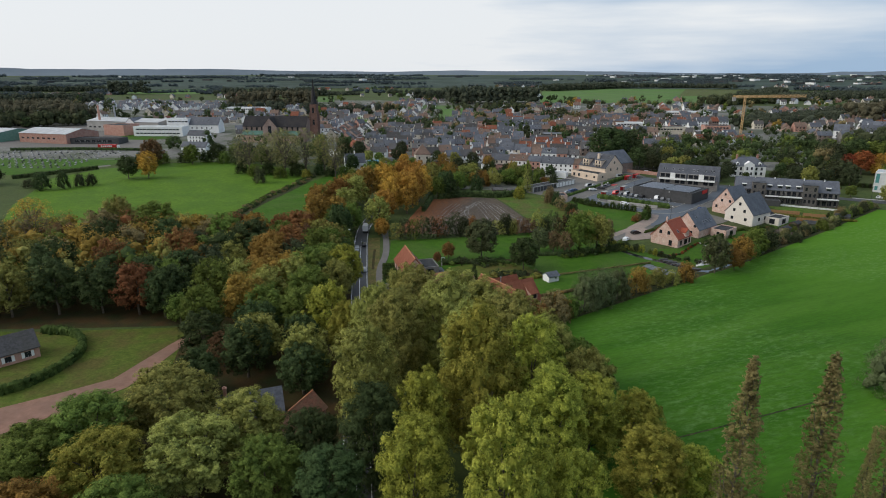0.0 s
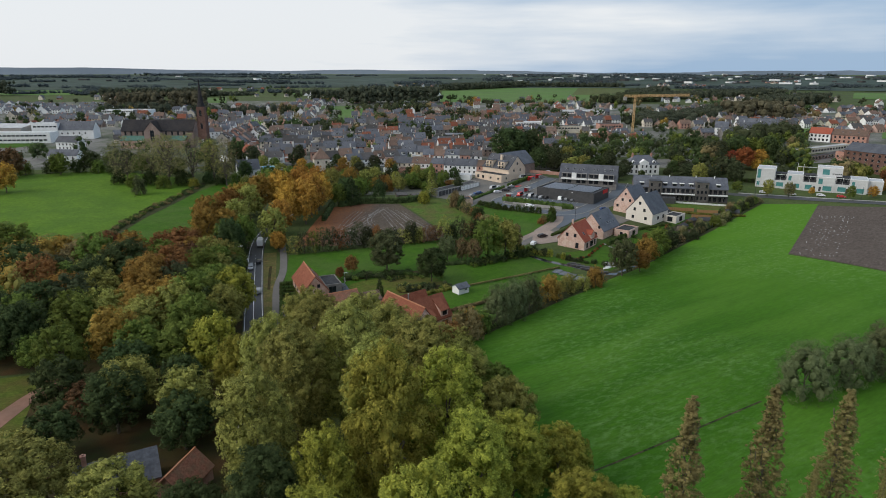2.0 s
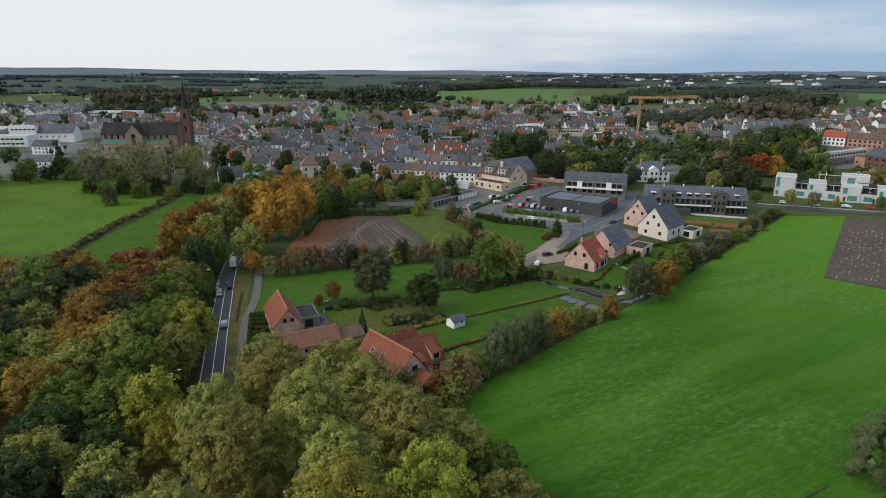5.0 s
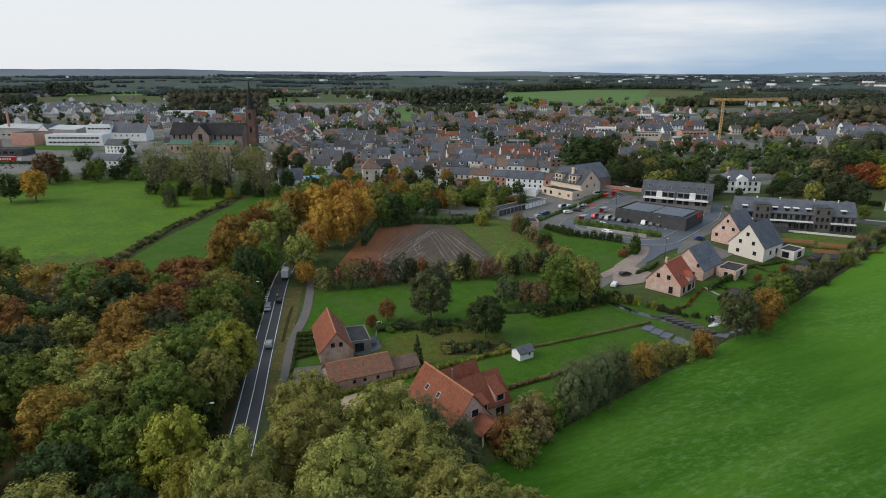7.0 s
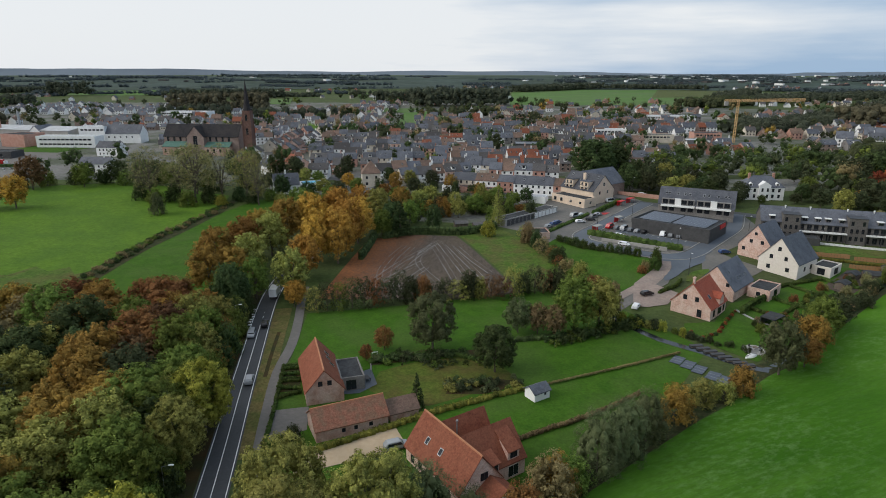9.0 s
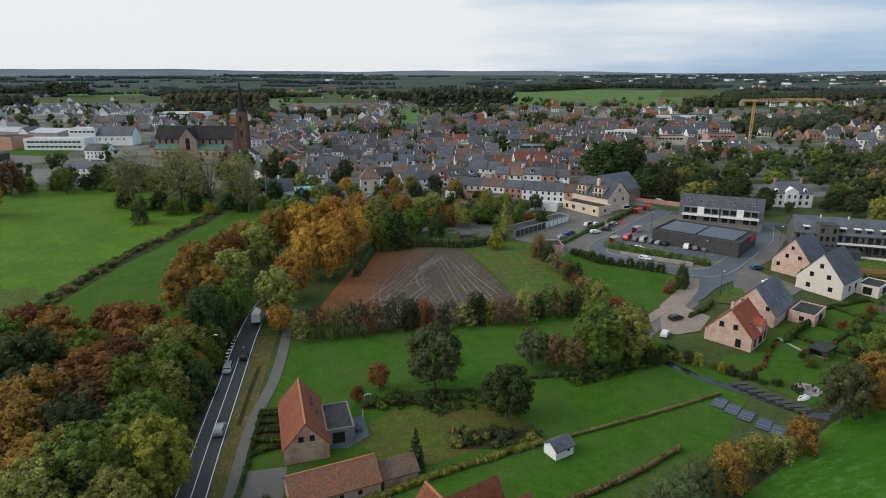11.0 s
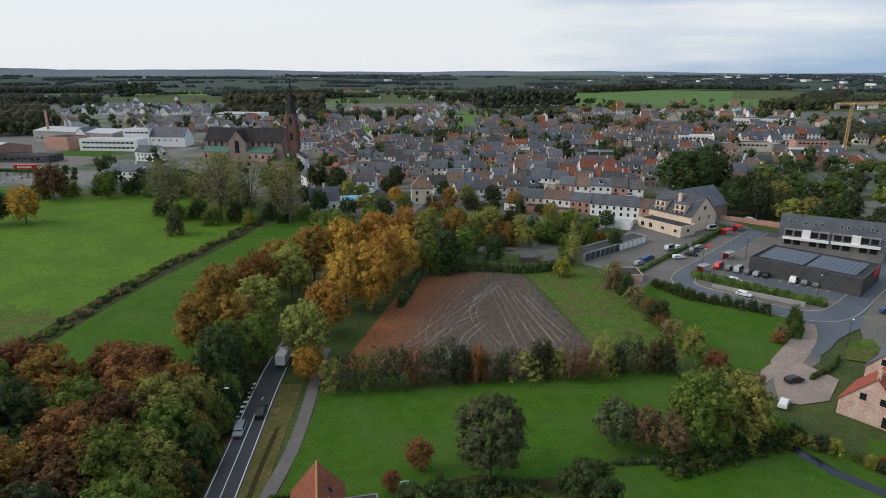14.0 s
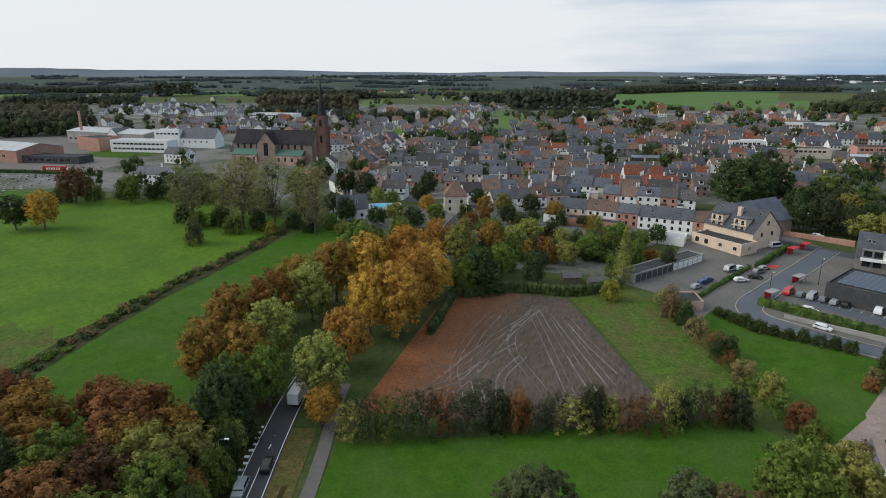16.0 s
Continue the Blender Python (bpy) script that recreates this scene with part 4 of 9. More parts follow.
PROTO = {}
for i in range(3):
    PROTO["round", 0, i] = tree_proto(10 + i, "round", 18, 7.5, 62, 9, 34, 0.17, core=0.38, limbs=9, trunk=0.36, fill=70, lobe=0.25, billow=0.6)
    PROTO["tall", 0, i] = tree_proto(20 + i, "tall", 28, 8.5, 80, 15, 26, 0.16, core=0.40, limbs=10, trunk=0.45, fill=80, tall=1.12, lobe=0.25, billow=1.0)
    PROTO["round", 1, i] = tree_proto(30 + i, "round", 15, 6, 34, 5, 26, 0.21, core=0.4, fill=44, lobe=0.29)
    PROTO["tall", 1, i] = tree_proto(40 + i, "tall", 20, 6, 36, 5, 26, 0.22, core=0.4, fill=44, tall=1.2, lobe=0.28)
    PROTO["bush", 1, i] = tree_proto(50 + i, "bush", 6, 4, 26, 5, 24, 0.14, core=0.3, limbs=5, trunk=0.14, fill=50, tall=1.35)
    PROTO["bush", 2, i] = tree_proto(75 + i, "bush", 5, 4, 8, 4, 16, 0.26, limbs=2, trunk=0.12, fill=24)
    PROTO["column", 1, i] = tree_proto(80 + i, "column", 30, 3.0, 200, 5, 24, 0.085, core=0, limbs=24, trunk=0.2, fill=14, tall=2.4)
    PROTO["sparse", 1, i] = tree_proto(90 + i, "round", 26, 8, 46, 6, 16, 0.19, core=0, limbs=36, trunk=0.4, fill=8, lobe=0.3)
    PROTO["thin", 1, i] = tree_proto(95 + i, "bush", 7, 4, 22, 6, 22, 0.13, core=0, limbs=18, trunk=0.12, fill=12)
for i in range(2):
    PROTO["cone", 1, i] = tree_proto(100 + i, "cone", 12, 3, 50, 4, 20, 0.14, limbs=0, trunk=0.2, fill=20)
PROTO["cone", 1, 2] = PROTO["cone", 1, 0]
for i in range(3):
    PROTO["willow", 1, i] = tree_proto(120 + i, "bush", 12, 5.6, 46, 6, 30, 0.11, core=0.4, limbs=8, trunk=0.2, fill=40, tall=1.5)
TREEWORD = {"willow": "dense soft", "round": "broad-crowned", "tall": "tall full-crowned", "bush": "rounded", "column": "slender upright", "sparse": "loose-crowned", "thin": "thin twiggy", "cone": "conical"}
tree_rng = random.Random(7)


def tree(shape, detail, x, y, h, r, leaf, where, group="", name=""):
    p = PROTO[shape, detail, tree_rng.randrange(3)]
    small = shape in ("bush", "thin")
    t = root(name or ("shrub" if small else {"column": "poplar", "willow": "willow"}.get(shape, "tree")), x, y, rz=tree_rng.uniform(0, 360), label="%s %s %s %s" % (TREEWORD[shape], LEAFWORD[leaf], "shrub" if small else "tree", where),
             category="shrub" if small else "tree", group=group)
    t.matrix_basis = t.matrix_basis @ Matrix.Diagonal((r / p["R"], r / p["R"], h / p["H"], 1))
    piece("trunk", p["trunk"], t)
    c = piece("crown", p["crown"], t)
    c.material_slots[0].link = "OBJECT"
    c.material_slots[0].material = LEAF[leaf]
    return t


def trees(rows, shape, detail, where, group=""):
    for x, y, h, r, leaf in rows:
        tree(shape, detail, x, y, h, r, leaf, where, group)


# the tall clump that the camera passes over
# dark leaves near x -16, y 80 put a shaded gap into the colour
trees([(0.6, 118, 27, 8.5, "olive"), (5.6, 90, 30, 8, "lime"), (-3, 84, 22, 5, "lime"), (-9, 112, 27, 7.5, "olive"), (-14, 98, 25, 7, "olive"), (14, 114, 25, 8, "olive"), (17, 84, 21, 6.5, "lime"), (24, 88, 18, 6, "lime"),
       (9, 130, 22, 8.5, "olive"), (-6, 134, 24, 8, "olive"), (29, 74, 16, 6, "lime"), (8, 68, 25, 6.5, "lime"), (16, 100, 24, 7, "lime"), (5, 104, 26, 7, "olive"), (-11, 84, 20, 6.0, "dark"), (-16, 74, 15, 6, "dark"), (-4, 72, 21, 6, "lime")], "tall", 0, "in the clump over the brook", "tall clump")
trees([(22, 120, 16, 7, "olive"), (15, 140, 12, 6, "willow"), (4, 146, 19, 7.5, "olive"), (-9, 149, 19.5, 7, "olive"), (-15, 128, 22, 7, "olive"), (27, 104, 15, 6, "olive"), (32, 90, 13, 5, "lime"), (-22, 132, 16, 6, "lime"), (-22, 88, 13, 5.5, "dark"),
       (36, 76, 11, 4.5, "lime"), (18, 70, 15, 5, "lime"), (28, 116, 12, 5, "green")], "round", 0, "at the edge of the tall clump", "tall clump")
trees([(-50, 100, 16, 9, "olive"), (-40, 84, 15, 8.5, "olive"), (-61, 93, 14, 8.5, "green"), (-52, 80, 15, 8, "lime"), (-34, 94, 14, 7, "olive"), (-66, 86, 13, 7, "green"), (-58, 70, 13, 7, "orange"), (-27, 80, 13, 6, "green"), (-44, 70, 13, 7, "green"), (-75, 78, 12, 6, "olive")],
      "round", 0, "in the park below the drive", "park trees")
# slender poplars on the field's edge
trees([(37.1, 66.3, 29.5, 4.3, "poplar"), (46.4, 65.8, 30, 4.3, "poplar"), (56.1, 66.1, 28.5, 4.3, "poplar"), (66, 67, 26, 4.0, "poplar")], "column", 1, "in a row on the field's edge", "slender row")
trees([(51.5, 64, 21, 1.6, "poplar"), (61, 64, 22, 1.6, "poplar")], "column", 1, "in a row on the field's edge", "slender row")
# woodland left of the road: named crowns first, the rest by chance
trees([(-104, 184, 17, 6.5, "rust"), (-86, 194, 18, 6.5, "rust"), (-114, 236, 18, 10, "green"), (-70, 215, 16, 8.5, "dark"), (-41, 178, 16, 7.5, "green"), (-53, 153, 16, 6.5, "orange"),
       (-44, 125, 14, 6.5, "dark"), (-57, 134, 13, 6, "dark"), (-51, 130, 9, 4.5, "maroon"), (-33.5, 184, 15, 6.5, "green"), (-56, 188, 16, 7, "orange"), (-56, 233, 15, 8, "rust"),
       (-50, 164, 14, 7, "olive"), (-38, 162, 15, 7, "green"), (-29, 143, 17, 6, "lime"), (-36, 146, 15, 6.5, "green"), (-74, 233, 14, 7, "orange"), (-44, 205, 15, 6.5, "green"), (-62, 203, 14, 7, "dark"), (-41.5, 228, 11, 5, "olive"), (-42, 217, 12, 5.5, "green"), (-40, 207, 12, 5.5, "olive"), (-38.5, 197, 12, 5.2, "green"), (-36.5, 185, 12, 5.2, "olive"), (-35.5, 173, 13, 5, "dark"), (-34, 161, 13, 5, "green"), (-47, 233, 11, 5, "orange"), (-52, 226, 13, 5.5, "orange"), (-76, 163, 15, 6.5, "dark"), (-86, 162, 16, 7, "rust"), (-97, 163, 16, 7, "dark"), (-109, 162, 17, 7.5, "dark"), (-121, 160, 17, 7.5, "olive"), (-134, 158, 17, 8, "dark"), (-147, 156, 18, 8, "brown"), (-72, 156, 9, 4.5, "green"), (-84, 238, 13, 6.5, "rust"), (-96, 234, 13, 6.5, "orange"), (-65, 240, 12, 5.5, "rust"), (-54, 238, 12, 5, "orange"),
       (-72, 180, 16, 7.5, "deep"), (-88, 172, 15, 7, "dark"), (-66, 166, 16, 7, "green"), (-78, 160, 15, 6, "dark"), (-98, 212, 17, 8, "dark"), (-82, 224, 16, 7.5, "green"), (-46, 222, 14, 6, "olive"),
       (-118, 206, 18, 8, "dark"), (-120, 180, 18, 8, "dark"), (-128, 222, 18, 8, "brown"), (-134, 246, 18, 8, "olive"),
       (-46, 140, 13, 6, "dark"), (-62, 146, 15, 6, "green"), (-30, 118, 12, 6, "dark"), (-52, 118, 11, 5, "dark"), (-33, 132, 13, 5, "dark"),
       (-48, 190, 15, 6.5, "deep"), (-60, 220, 14, 6, "green"), (-42, 238, 15, 5, "dark"), (-45, 250, 13, 5, "green")], "round", 1, "in the autumn woodland", "woodland")
trees([(-160, 232, 21, 9, "yellow"), (-148, 214, 20, 8, "brown"), (-150, 196, 21, 8, "willow"), (-140, 176, 20, 8, "dark")], "sparse", 1, "in the autumn woodland", "woodland")
WOODS = [(-200, 160), (-190, 232), (-118, 238), (-60, 239), (-42, 238), (-39, 230), (-34, 200), (-31, 170), (-28, 150), (-24, 112), (-36, 104), (-50, 116), (-62, 142), (-70, 160), (-106, 162)]


def inside(x, y, poly):
    hit = False
    for k in range(len(poly)):
        (x0, y0), (x1, y1) = poly[k - 1], poly[k]
        if (y0 > y) != (y1 > y) and x < (x1 - x0) * (y - y0) / (y1 - y0) + x0:
            hit = not hit
    return hit


wood_rng, loose = random.Random(17), {}
taken = [(o.location.x, o.location.y) for o in scene.objects if o.get("group") == "woodland"]
for j in range(18):
    for i in range(23):
        x, y = -205 + 8.2 * i + wood_rng.uniform(-2.5, 2.5) + (4 if j % 2 else 0), 104 + 9.4 * j + wood_rng.uniform(-2.5, 2.5)
        if not inside(x, y, WOODS) or any((a - x) ** 2 + (b - y) ** 2 < 36 for a, b in taken) or (x + 34) ** 2 + (y - 106) ** 2 < 240:
            continue
        taken.append((x, y))
        warm = noise.noise((x / 34, y / 34, 0)) + 0.6 * ss(205, 235, y) - 0.35 * ss(190, 150, y)
        leaf = wood_rng.choice(["rust", "orange", "maroon", "brown", "orange"] if warm > 0.22 else ["olive", "orange", "green", "brown", "olive", "orange"] if warm > -0.05 else ["green", "dark", "olive", "deep", "green", "orange"])
        h = wood_rng.uniform(12, 16) - 2.5 * ss(215, 238, y)
        if x < -88:
            loose.setdefault(leaf, []).append((x, y, h))
        else:
            tree("round", 1, x, y, h, wood_rng.uniform(5.6, 7.6), leaf, "in the autumn woodland", "woodland")
# undergrowth between the woodland and the road
for i in range(30):
    y = 158 + 82 * i / 29
    x = -23.5 - 0.088 * (y - 150) - tree_rng.uniform(6.4, 9.0)
    tree("bush", 1, x, y, tree_rng.uniform(4.5, 8), tree_rng.uniform(2.8, 3.8), tree_rng.choice(["dark", "green", "green", "olive", "orange", "dark"]), "at the woodland's edge along the road", "woodland edge")
SCRUB = {}


def scrub(x, y, h, r, leaf):
    """A low plant of a close thicket: its lobes are joined with the others of its colour."""
    for k in range(6):
        a = 2.4 * k
        q = 0.55 * r if k else 0.0
        SCRUB.setdefault(leaf, []).append((x + q * math.cos(a), y + q * math.sin(a), ground_z(x, y) + h * (0.65 if k == 0 else 0.4), 0.5 * min(r, h) + 0.12 * r))


# golden trees along the road into the village
trees([(-17, 283, 21, 7.5, "yellow"), (-24, 284, 20, 7, "yellow"), (-20, 316, 21, 8, "yellow"), (-12, 306, 19, 7.5, "yellow"), (-30, 310, 20, 8, "yellow"), (-26, 268, 16, 6, "yellow"), (-15, 296, 21, 7, "yellow"), (-39, 306, 19, 7.5, "orange"),
       (-28, 255, 16, 6, "olive"), (-22, 328, 18, 7, "yellow"), (-50, 286, 17, 7.5, "orange"), (-57, 277, 16, 7, "orange"), (-54, 259, 16, 7, "orange"), (-44, 270, 16, 7, "olive"), (-46, 260, 15, 6.5, "orange"), (-42, 241, 16, 6, "dark"),
       (-42, 292, 17, 7, "olive"), (-48, 300, 16, 7, "orange"), (-33, 328, 17, 7, "green"), (-40, 342, 16, 7, "green"), (-6, 339, 16, 6, "olive"), (-14, 346, 16, 6, "yellow"), (4, 352, 14, 5.5, "orange"), (-28, 352, 15, 6, "green"), (-38, 252, 14, 5, "green")],
      "round", 1, "along the road into the village", "road trees")
trees([(-25.5, 246, 8.5, 3.4, "yellow"), (-25, 251, 7, 3, "orange")], "round", 1, "beside the footpath")
# hedgerow at the near edge of the bare field
for i in range(22):
    u = i / 21
    x, y = -19 + 73 * u, 244 + 11 * u + tree_rng.uniform(-1.5, 1.5)
    tree(tree_rng.choice(["bush", "thin", "thin"]), 1, x, y, tree_rng.uniform(6, 10.5), tree_rng.uniform(3.2, 4.6), ["olive", "deep", "green", "dark", "deep"][i] if i < 5 else tree_rng.choice(["deep", "deep", "olive", "maroon", "green", "deep", "rust"]), "in the overgrown hedgerow", "hedgerow")
# garden and meadow trees
tree("round", 0, 14, 215, 15.5, 6.4, "willow", "on the garden meadow")
tree("round", 0, 28, 203, 11.8, 5.4, "dark", "on the garden meadow, dense and round")
trees([(52, 225, 16, 6.5, "green"), (59, 226, 15, 6, "olive"), (46, 222, 9, 3.4, "brown"), (37, 225, 10, 4.2, "willow"), (42, 224, 9, 3.2, "brown"), (65, 234, 11, 3, "brown"), (62, 230, 12, 3, "olive"),
       (2, 216, 6.5, 2.7, "rust"), (-2, 210, 4.6, 1.7, "rust"), (93, 199, 14, 5.2, "willow"), (106, 208, 11, 4.6, "orange"), (101, 202, 8, 3.8, "orange"), (116, 219, 11.5, 5.2, "green"), (124, 225, 10, 4.6, "deep"), (112, 213, 7, 3.4, "green")], "round", 1, "in the gardens by the brook")
tree("cone", 1, 10, 188, 8.6, 1.7, "dark", "in the farmhouse garden", name="conifer")
trees([(41, 166, 12, 5.2, "willow"), (47, 170, 12, 5.2, "willow"), (53, 175, 11, 5, "willow")], "willow", 1, "on the bank of the brook", "bank shrubs")
trees([(61, 181, 8, 4.6, "orange"), (31, 158, 8.5, 5, "brown"), (26, 154, 7, 4, "rust"), (33, 161, 7, 4.2, "orange"), (28, 151, 6, 4, "olive"), (69, 187, 6, 3.5, "olive"), (36, 162, 6, 3.5, "green"), (80, 191, 6.5, 3.6, "orange"), (75, 189, 4.5, 3, "olive"),
       (-3, 155, 8, 4, "olive")], "bush", 1, "on the bank of the brook", "bank shrubs")
trees([(90, 110, 12, 6.2, "willow"), (103, 113, 11, 6.2, "willow"), (113, 116, 12, 6, "willow"), (124, 119, 12, 6, "willow"), (134, 122, 11.5, 6, "willow"), (145, 125, 11, 6, "willow")], "willow", 1, "in a row on the green field", "field willows")
trees([(5.3, 154.4, 13, 5, "willow"), (11, 152, 13, 5.2, "willow"), (17, 149, 11, 4.6, "willow")], "willow", 1, "beside the villa's forecourt", "bank shrubs")
trees([(-30.5, 181, 15.5, 6.2, "lime"), (-36, 176, 14, 5.5, "green"), (-31.5, 170, 14, 5.5, "olive")], "round", 0, "leaning over the road", "woodland")
# trees round the pasture and the garden edges behind the bare field
trees([(-122, 385, 29, 10, "tanolive"), (-110, 392, 27, 10, "tanolive"), (-98, 380, 31, 12, "tanolive"), (-86, 383, 30, 11, "tanolive"), (-76, 392, 26, 9, "olive"), (-66, 374, 28, 8, "tanolive"), (-132, 398, 24, 9, "willow"), (-104, 400, 28, 10, "olive")], "sparse", 1, "at the corner of the pasture", "pasture trees")
trees([(-128, 388, 8, 5, "dark"), (-118, 380, 7, 5, "green"), (-110, 384, 8, 5, "dark"), (-100, 374, 7, 5, "green"), (-92, 380, 8, 5, "dark"), (-84, 374, 5, 4, "lime"), (-78, 384, 7, 4.5, "dark"), (-70, 378, 6, 4, "dark"), (-62, 384, 6, 4, "green"), (-56, 378, 5, 4, "olive"),
       (-140, 420, 8, 6, "dark"), (-152, 426, 8, 6, "green"), (-166, 430, 8, 6, "dark"), (-180, 428, 8, 6, "dark"), (-194, 424, 8, 6, "green"), (-206, 418, 8, 6, "dark")], "bush", 1, "in the thicket behind the pasture", "pasture thicket")
trees([(-224, 338, 11, 6, "dark"), (-214, 342, 11, 4.2, "dark"), (-208.5, 348, 8, 3.6, "deep"), (-204, 352, 7, 4, "deep"), (-236, 345, 5, 4, "deep")], "willow", 1, "beside the cemetery lane")
tree("bush", 1, -108, 358, 9.7, 4.3, "willow", "standing alone on the pasture")
trees([(-180, 372, 17, 7, "yellow"), (-191, 370, 15, 7, "dark"), (-196, 414, 19, 8, "maroon"), (-172, 420, 14, 7, "green"), (-158, 430, 14, 7, "dark"), (-146, 436, 13, 7, "green"), (-136, 428, 14, 7, "dark"), (-124, 418, 14, 7, "green"),
       (-112, 412, 13, 6, "dark"), (-100, 408, 12, 6, "green"), (-58, 392, 12, 5, "dark"), (-78, 402, 12, 6, "dark"), (-70, 388, 9, 4, "olive"), (-262, 352, 12, 7, "deep")], "round", 1, "round the pasture", "pasture trees")
trees([(1, 320, 14, 6, "dark"), (-3, 314, 12, 5, "green"), (8, 332, 12, 5, "green"), (22, 352, 9, 4, "orange"), (30, 346, 9, 4.5, "olive"), (38, 352, 10, 5, "green"), (12, 358, 11, 5, "olive"), (45, 360, 9, 4.5, "green"),
       (50, 368, 10, 5, "green"), (18, 372, 10, 5, "olive"), (2, 370, 10, 5, "green"), (30, 366, 8, 4, "olive"), (58, 366, 8, 4, "green"), (66, 374, 8, 4, "dark")], "round", 1, "in the gardens behind the bare field")
tree("cone", 1, 4, 318, 15, 5.5, "dark", "behind the bare field", name="conifer")
tree("bush", 1, 18, 328, 10, 4.4, "dark", "clipped square behind the bare field")
tree("bush", 1, 40, 315, 6, 3.6, "lime", "at the corner of the bare field")
tree("column", 1, 46, 331, 18, 4.2, "olive", "beside the garages")
trees([(115, 428, 25, 15, "dark"), (128, 436, 22, 12, "dark")], "round", 0, "behind the yellow house")
trees([(-72, 444, 15, 6, "dark"), (-60, 440, 14, 6.5, "deep"), (-30, 450, 13, 5, "deep"), (-52, 428, 9, 4, "olive"), (-84, 428, 12, 5, "deep"), (-96, 440, 13, 6, "dark"), (-44, 424, 8, 4, "green"), (-32, 432, 10, 5, "deep"), (-26, 412, 9, 4, "yellow"), (0, 408, 10, 4.5, "orange"),
       (-4, 428, 9, 4, "dark"), (8, 418, 9, 4.5, "olive"), (20, 412, 10, 5, "deep"), (30, 404, 9, 4.5, "orange"), (-68, 408, 10, 5, "deep"), (-38, 396, 9, 5, "olive"), (-20, 396, 9, 4.5, "green"), (-28, 384, 10, 5, "deep"), (-44, 388, 9, 4.5, "dark"), (10, 396, 9, 4.5, "deep")], "round", 1, "in the gardens at the village edge", "village edge")
# the school yard and the houses behind it
SCHOOL = [(292, 372), (340, 412), (398, 500), (360, 545), (360, 590), (440, 590), (470, 520), (480, 440), (400, 330), (330, 300)]
CEMETERY = [(-215, 400), (-262, 372), (-345, 372), (-420, 445), (-420, 700), (-200, 700), (-225, 500)]
bl_ = random.Random(64)
for i in range(56):
    x, y = bl_.uniform(196, 345), bl_.uniform(318, 400)
    if y < 395 - 0.45 * (x - 190) - 40 or (x - 189) ** 2 + (y - 381) ** 2 < 200 or abs((x - 256) * 0.44 + (y - 316.5) * 0.898) < 15 and 225 < x < 290 or (x - 345) ** 2 + (y - 354) ** 2 < 600:
        continue
    if inside(x, y, SCHOOL) or (x - 258) ** 2 + (y - 374) ** 2 < 260 or abs((x - 256) * 0.64 + (y - 314) * 0.77) < 22 and x < 300:
        continue
    loose.setdefault(bl_.choice(["dark", "olive", "deep", "dark", "deep", "green", "brown", "green"]), []).append((x, y, bl_.uniform(10, 16)))
trees([(174, 372, 11, 5, "deep"), (205, 370, 10, 4.5, "dark"), (166, 362, 10, 5, "deep"), (158, 372, 12, 5.5, "dark"), (150, 380, 13, 6, "olive"), (168, 384, 13, 6, "deep"), (213, 378, 12, 5.5, "green"), (199, 366, 6, 3, "deep"), (182, 366, 5, 2.6, "hedge")], "round", 1, "round the white mansion", "village belt")
trees([(126, 396, 13, 6, "dark"), (134, 392, 12, 5.5, "deep"), (142, 388, 13, 6, "deep"), (150, 392, 14, 6, "dark"), (138, 402, 15, 6.5, "deep"), (128, 408, 14, 6, "dark"), (148, 404, 15, 6.5, "olive"), (158, 398, 14, 6, "deep"), (136, 416, 15, 7, "dark"), (152, 416, 15, 7, "deep")], "round", 1, "behind the brick street wall", "village belt")
gd = random.Random(29)
for i in range(64):
    x, y = gd.uniform(-26, 66), gd.uniform(338, 402)
    if (x + 14) ** 2 + (y - 418) ** 2 < 300 or abs(x + 14) < 6 or y > 414 - 0.42 * x:
        continue
    tree(gd.choice(["round", "bush", "bush"]), 1, x, y, gd.uniform(4, 9), gd.uniform(2.5, 4.5), gd.choice(["dark", "deep", "green", "olive", "orange", "dark"]), "in the gardens behind the terrace", "terrace gardens")
for x, y in ((150, 372), (158, 362), (212, 368), (222, 352), (232, 360), (214, 346), (228, 340), (160, 384), (170, 388), (144, 384), (206, 356), (240, 372), (205, 340)):
    tree("round", 1, x, y, gd.uniform(9, 15), gd.uniform(4.5, 7), gd.choice(["dark", "deep", "olive", "dark", "deep"]), "in the wooded belt behind the flats", "village belt")
# shrubs between the fallow strip and the meadow, and on the meadow's edges
for i in range(15):
    u = i / 14
    x, y = 53 + 14 * u + tree_rng.uniform(-1.5, 1.5), 312 - 62 * u
    tree(tree_rng.choice(["bush", "thin", "bush"]), 1, x, y, tree_rng.uniform(3.5, 7.5), tree_rng.uniform(2.4, 4), tree_rng.choice(["green", "brown", "olive", "rust", "dark"]), "between the fallow strip and the meadow", "strip shrubs")
for i in range(13):
    u = i / 12
    tree("bush", 1, 67 + 7 * min(1, 2 * u) + 17 * max(0, 2 * u - 1), 306 - 10 * min(1, 2 * u) - 9.5 * max(0, 2 * u - 1) + tree_rng.uniform(-.3, .3), tree_rng.uniform(2.4, 3.6), tree_rng.uniform(1.8, 2.5), "dark" if i % 3 else "hedge", "on the meadow's edge below the car park", "clipped shrubs")
trees([(95.5, 279.5, 5.5, 2.4, "hedge"), (94, 276, 5.2, 2.4, "hedge"), (92.2, 272.6, 4.6, 2.2, "hedge"), (89.5, 273.5, 3, 2.2, "brown"), (87, 270, 2.6, 2.2, "rust")], "bush", 1, "by the turning place")
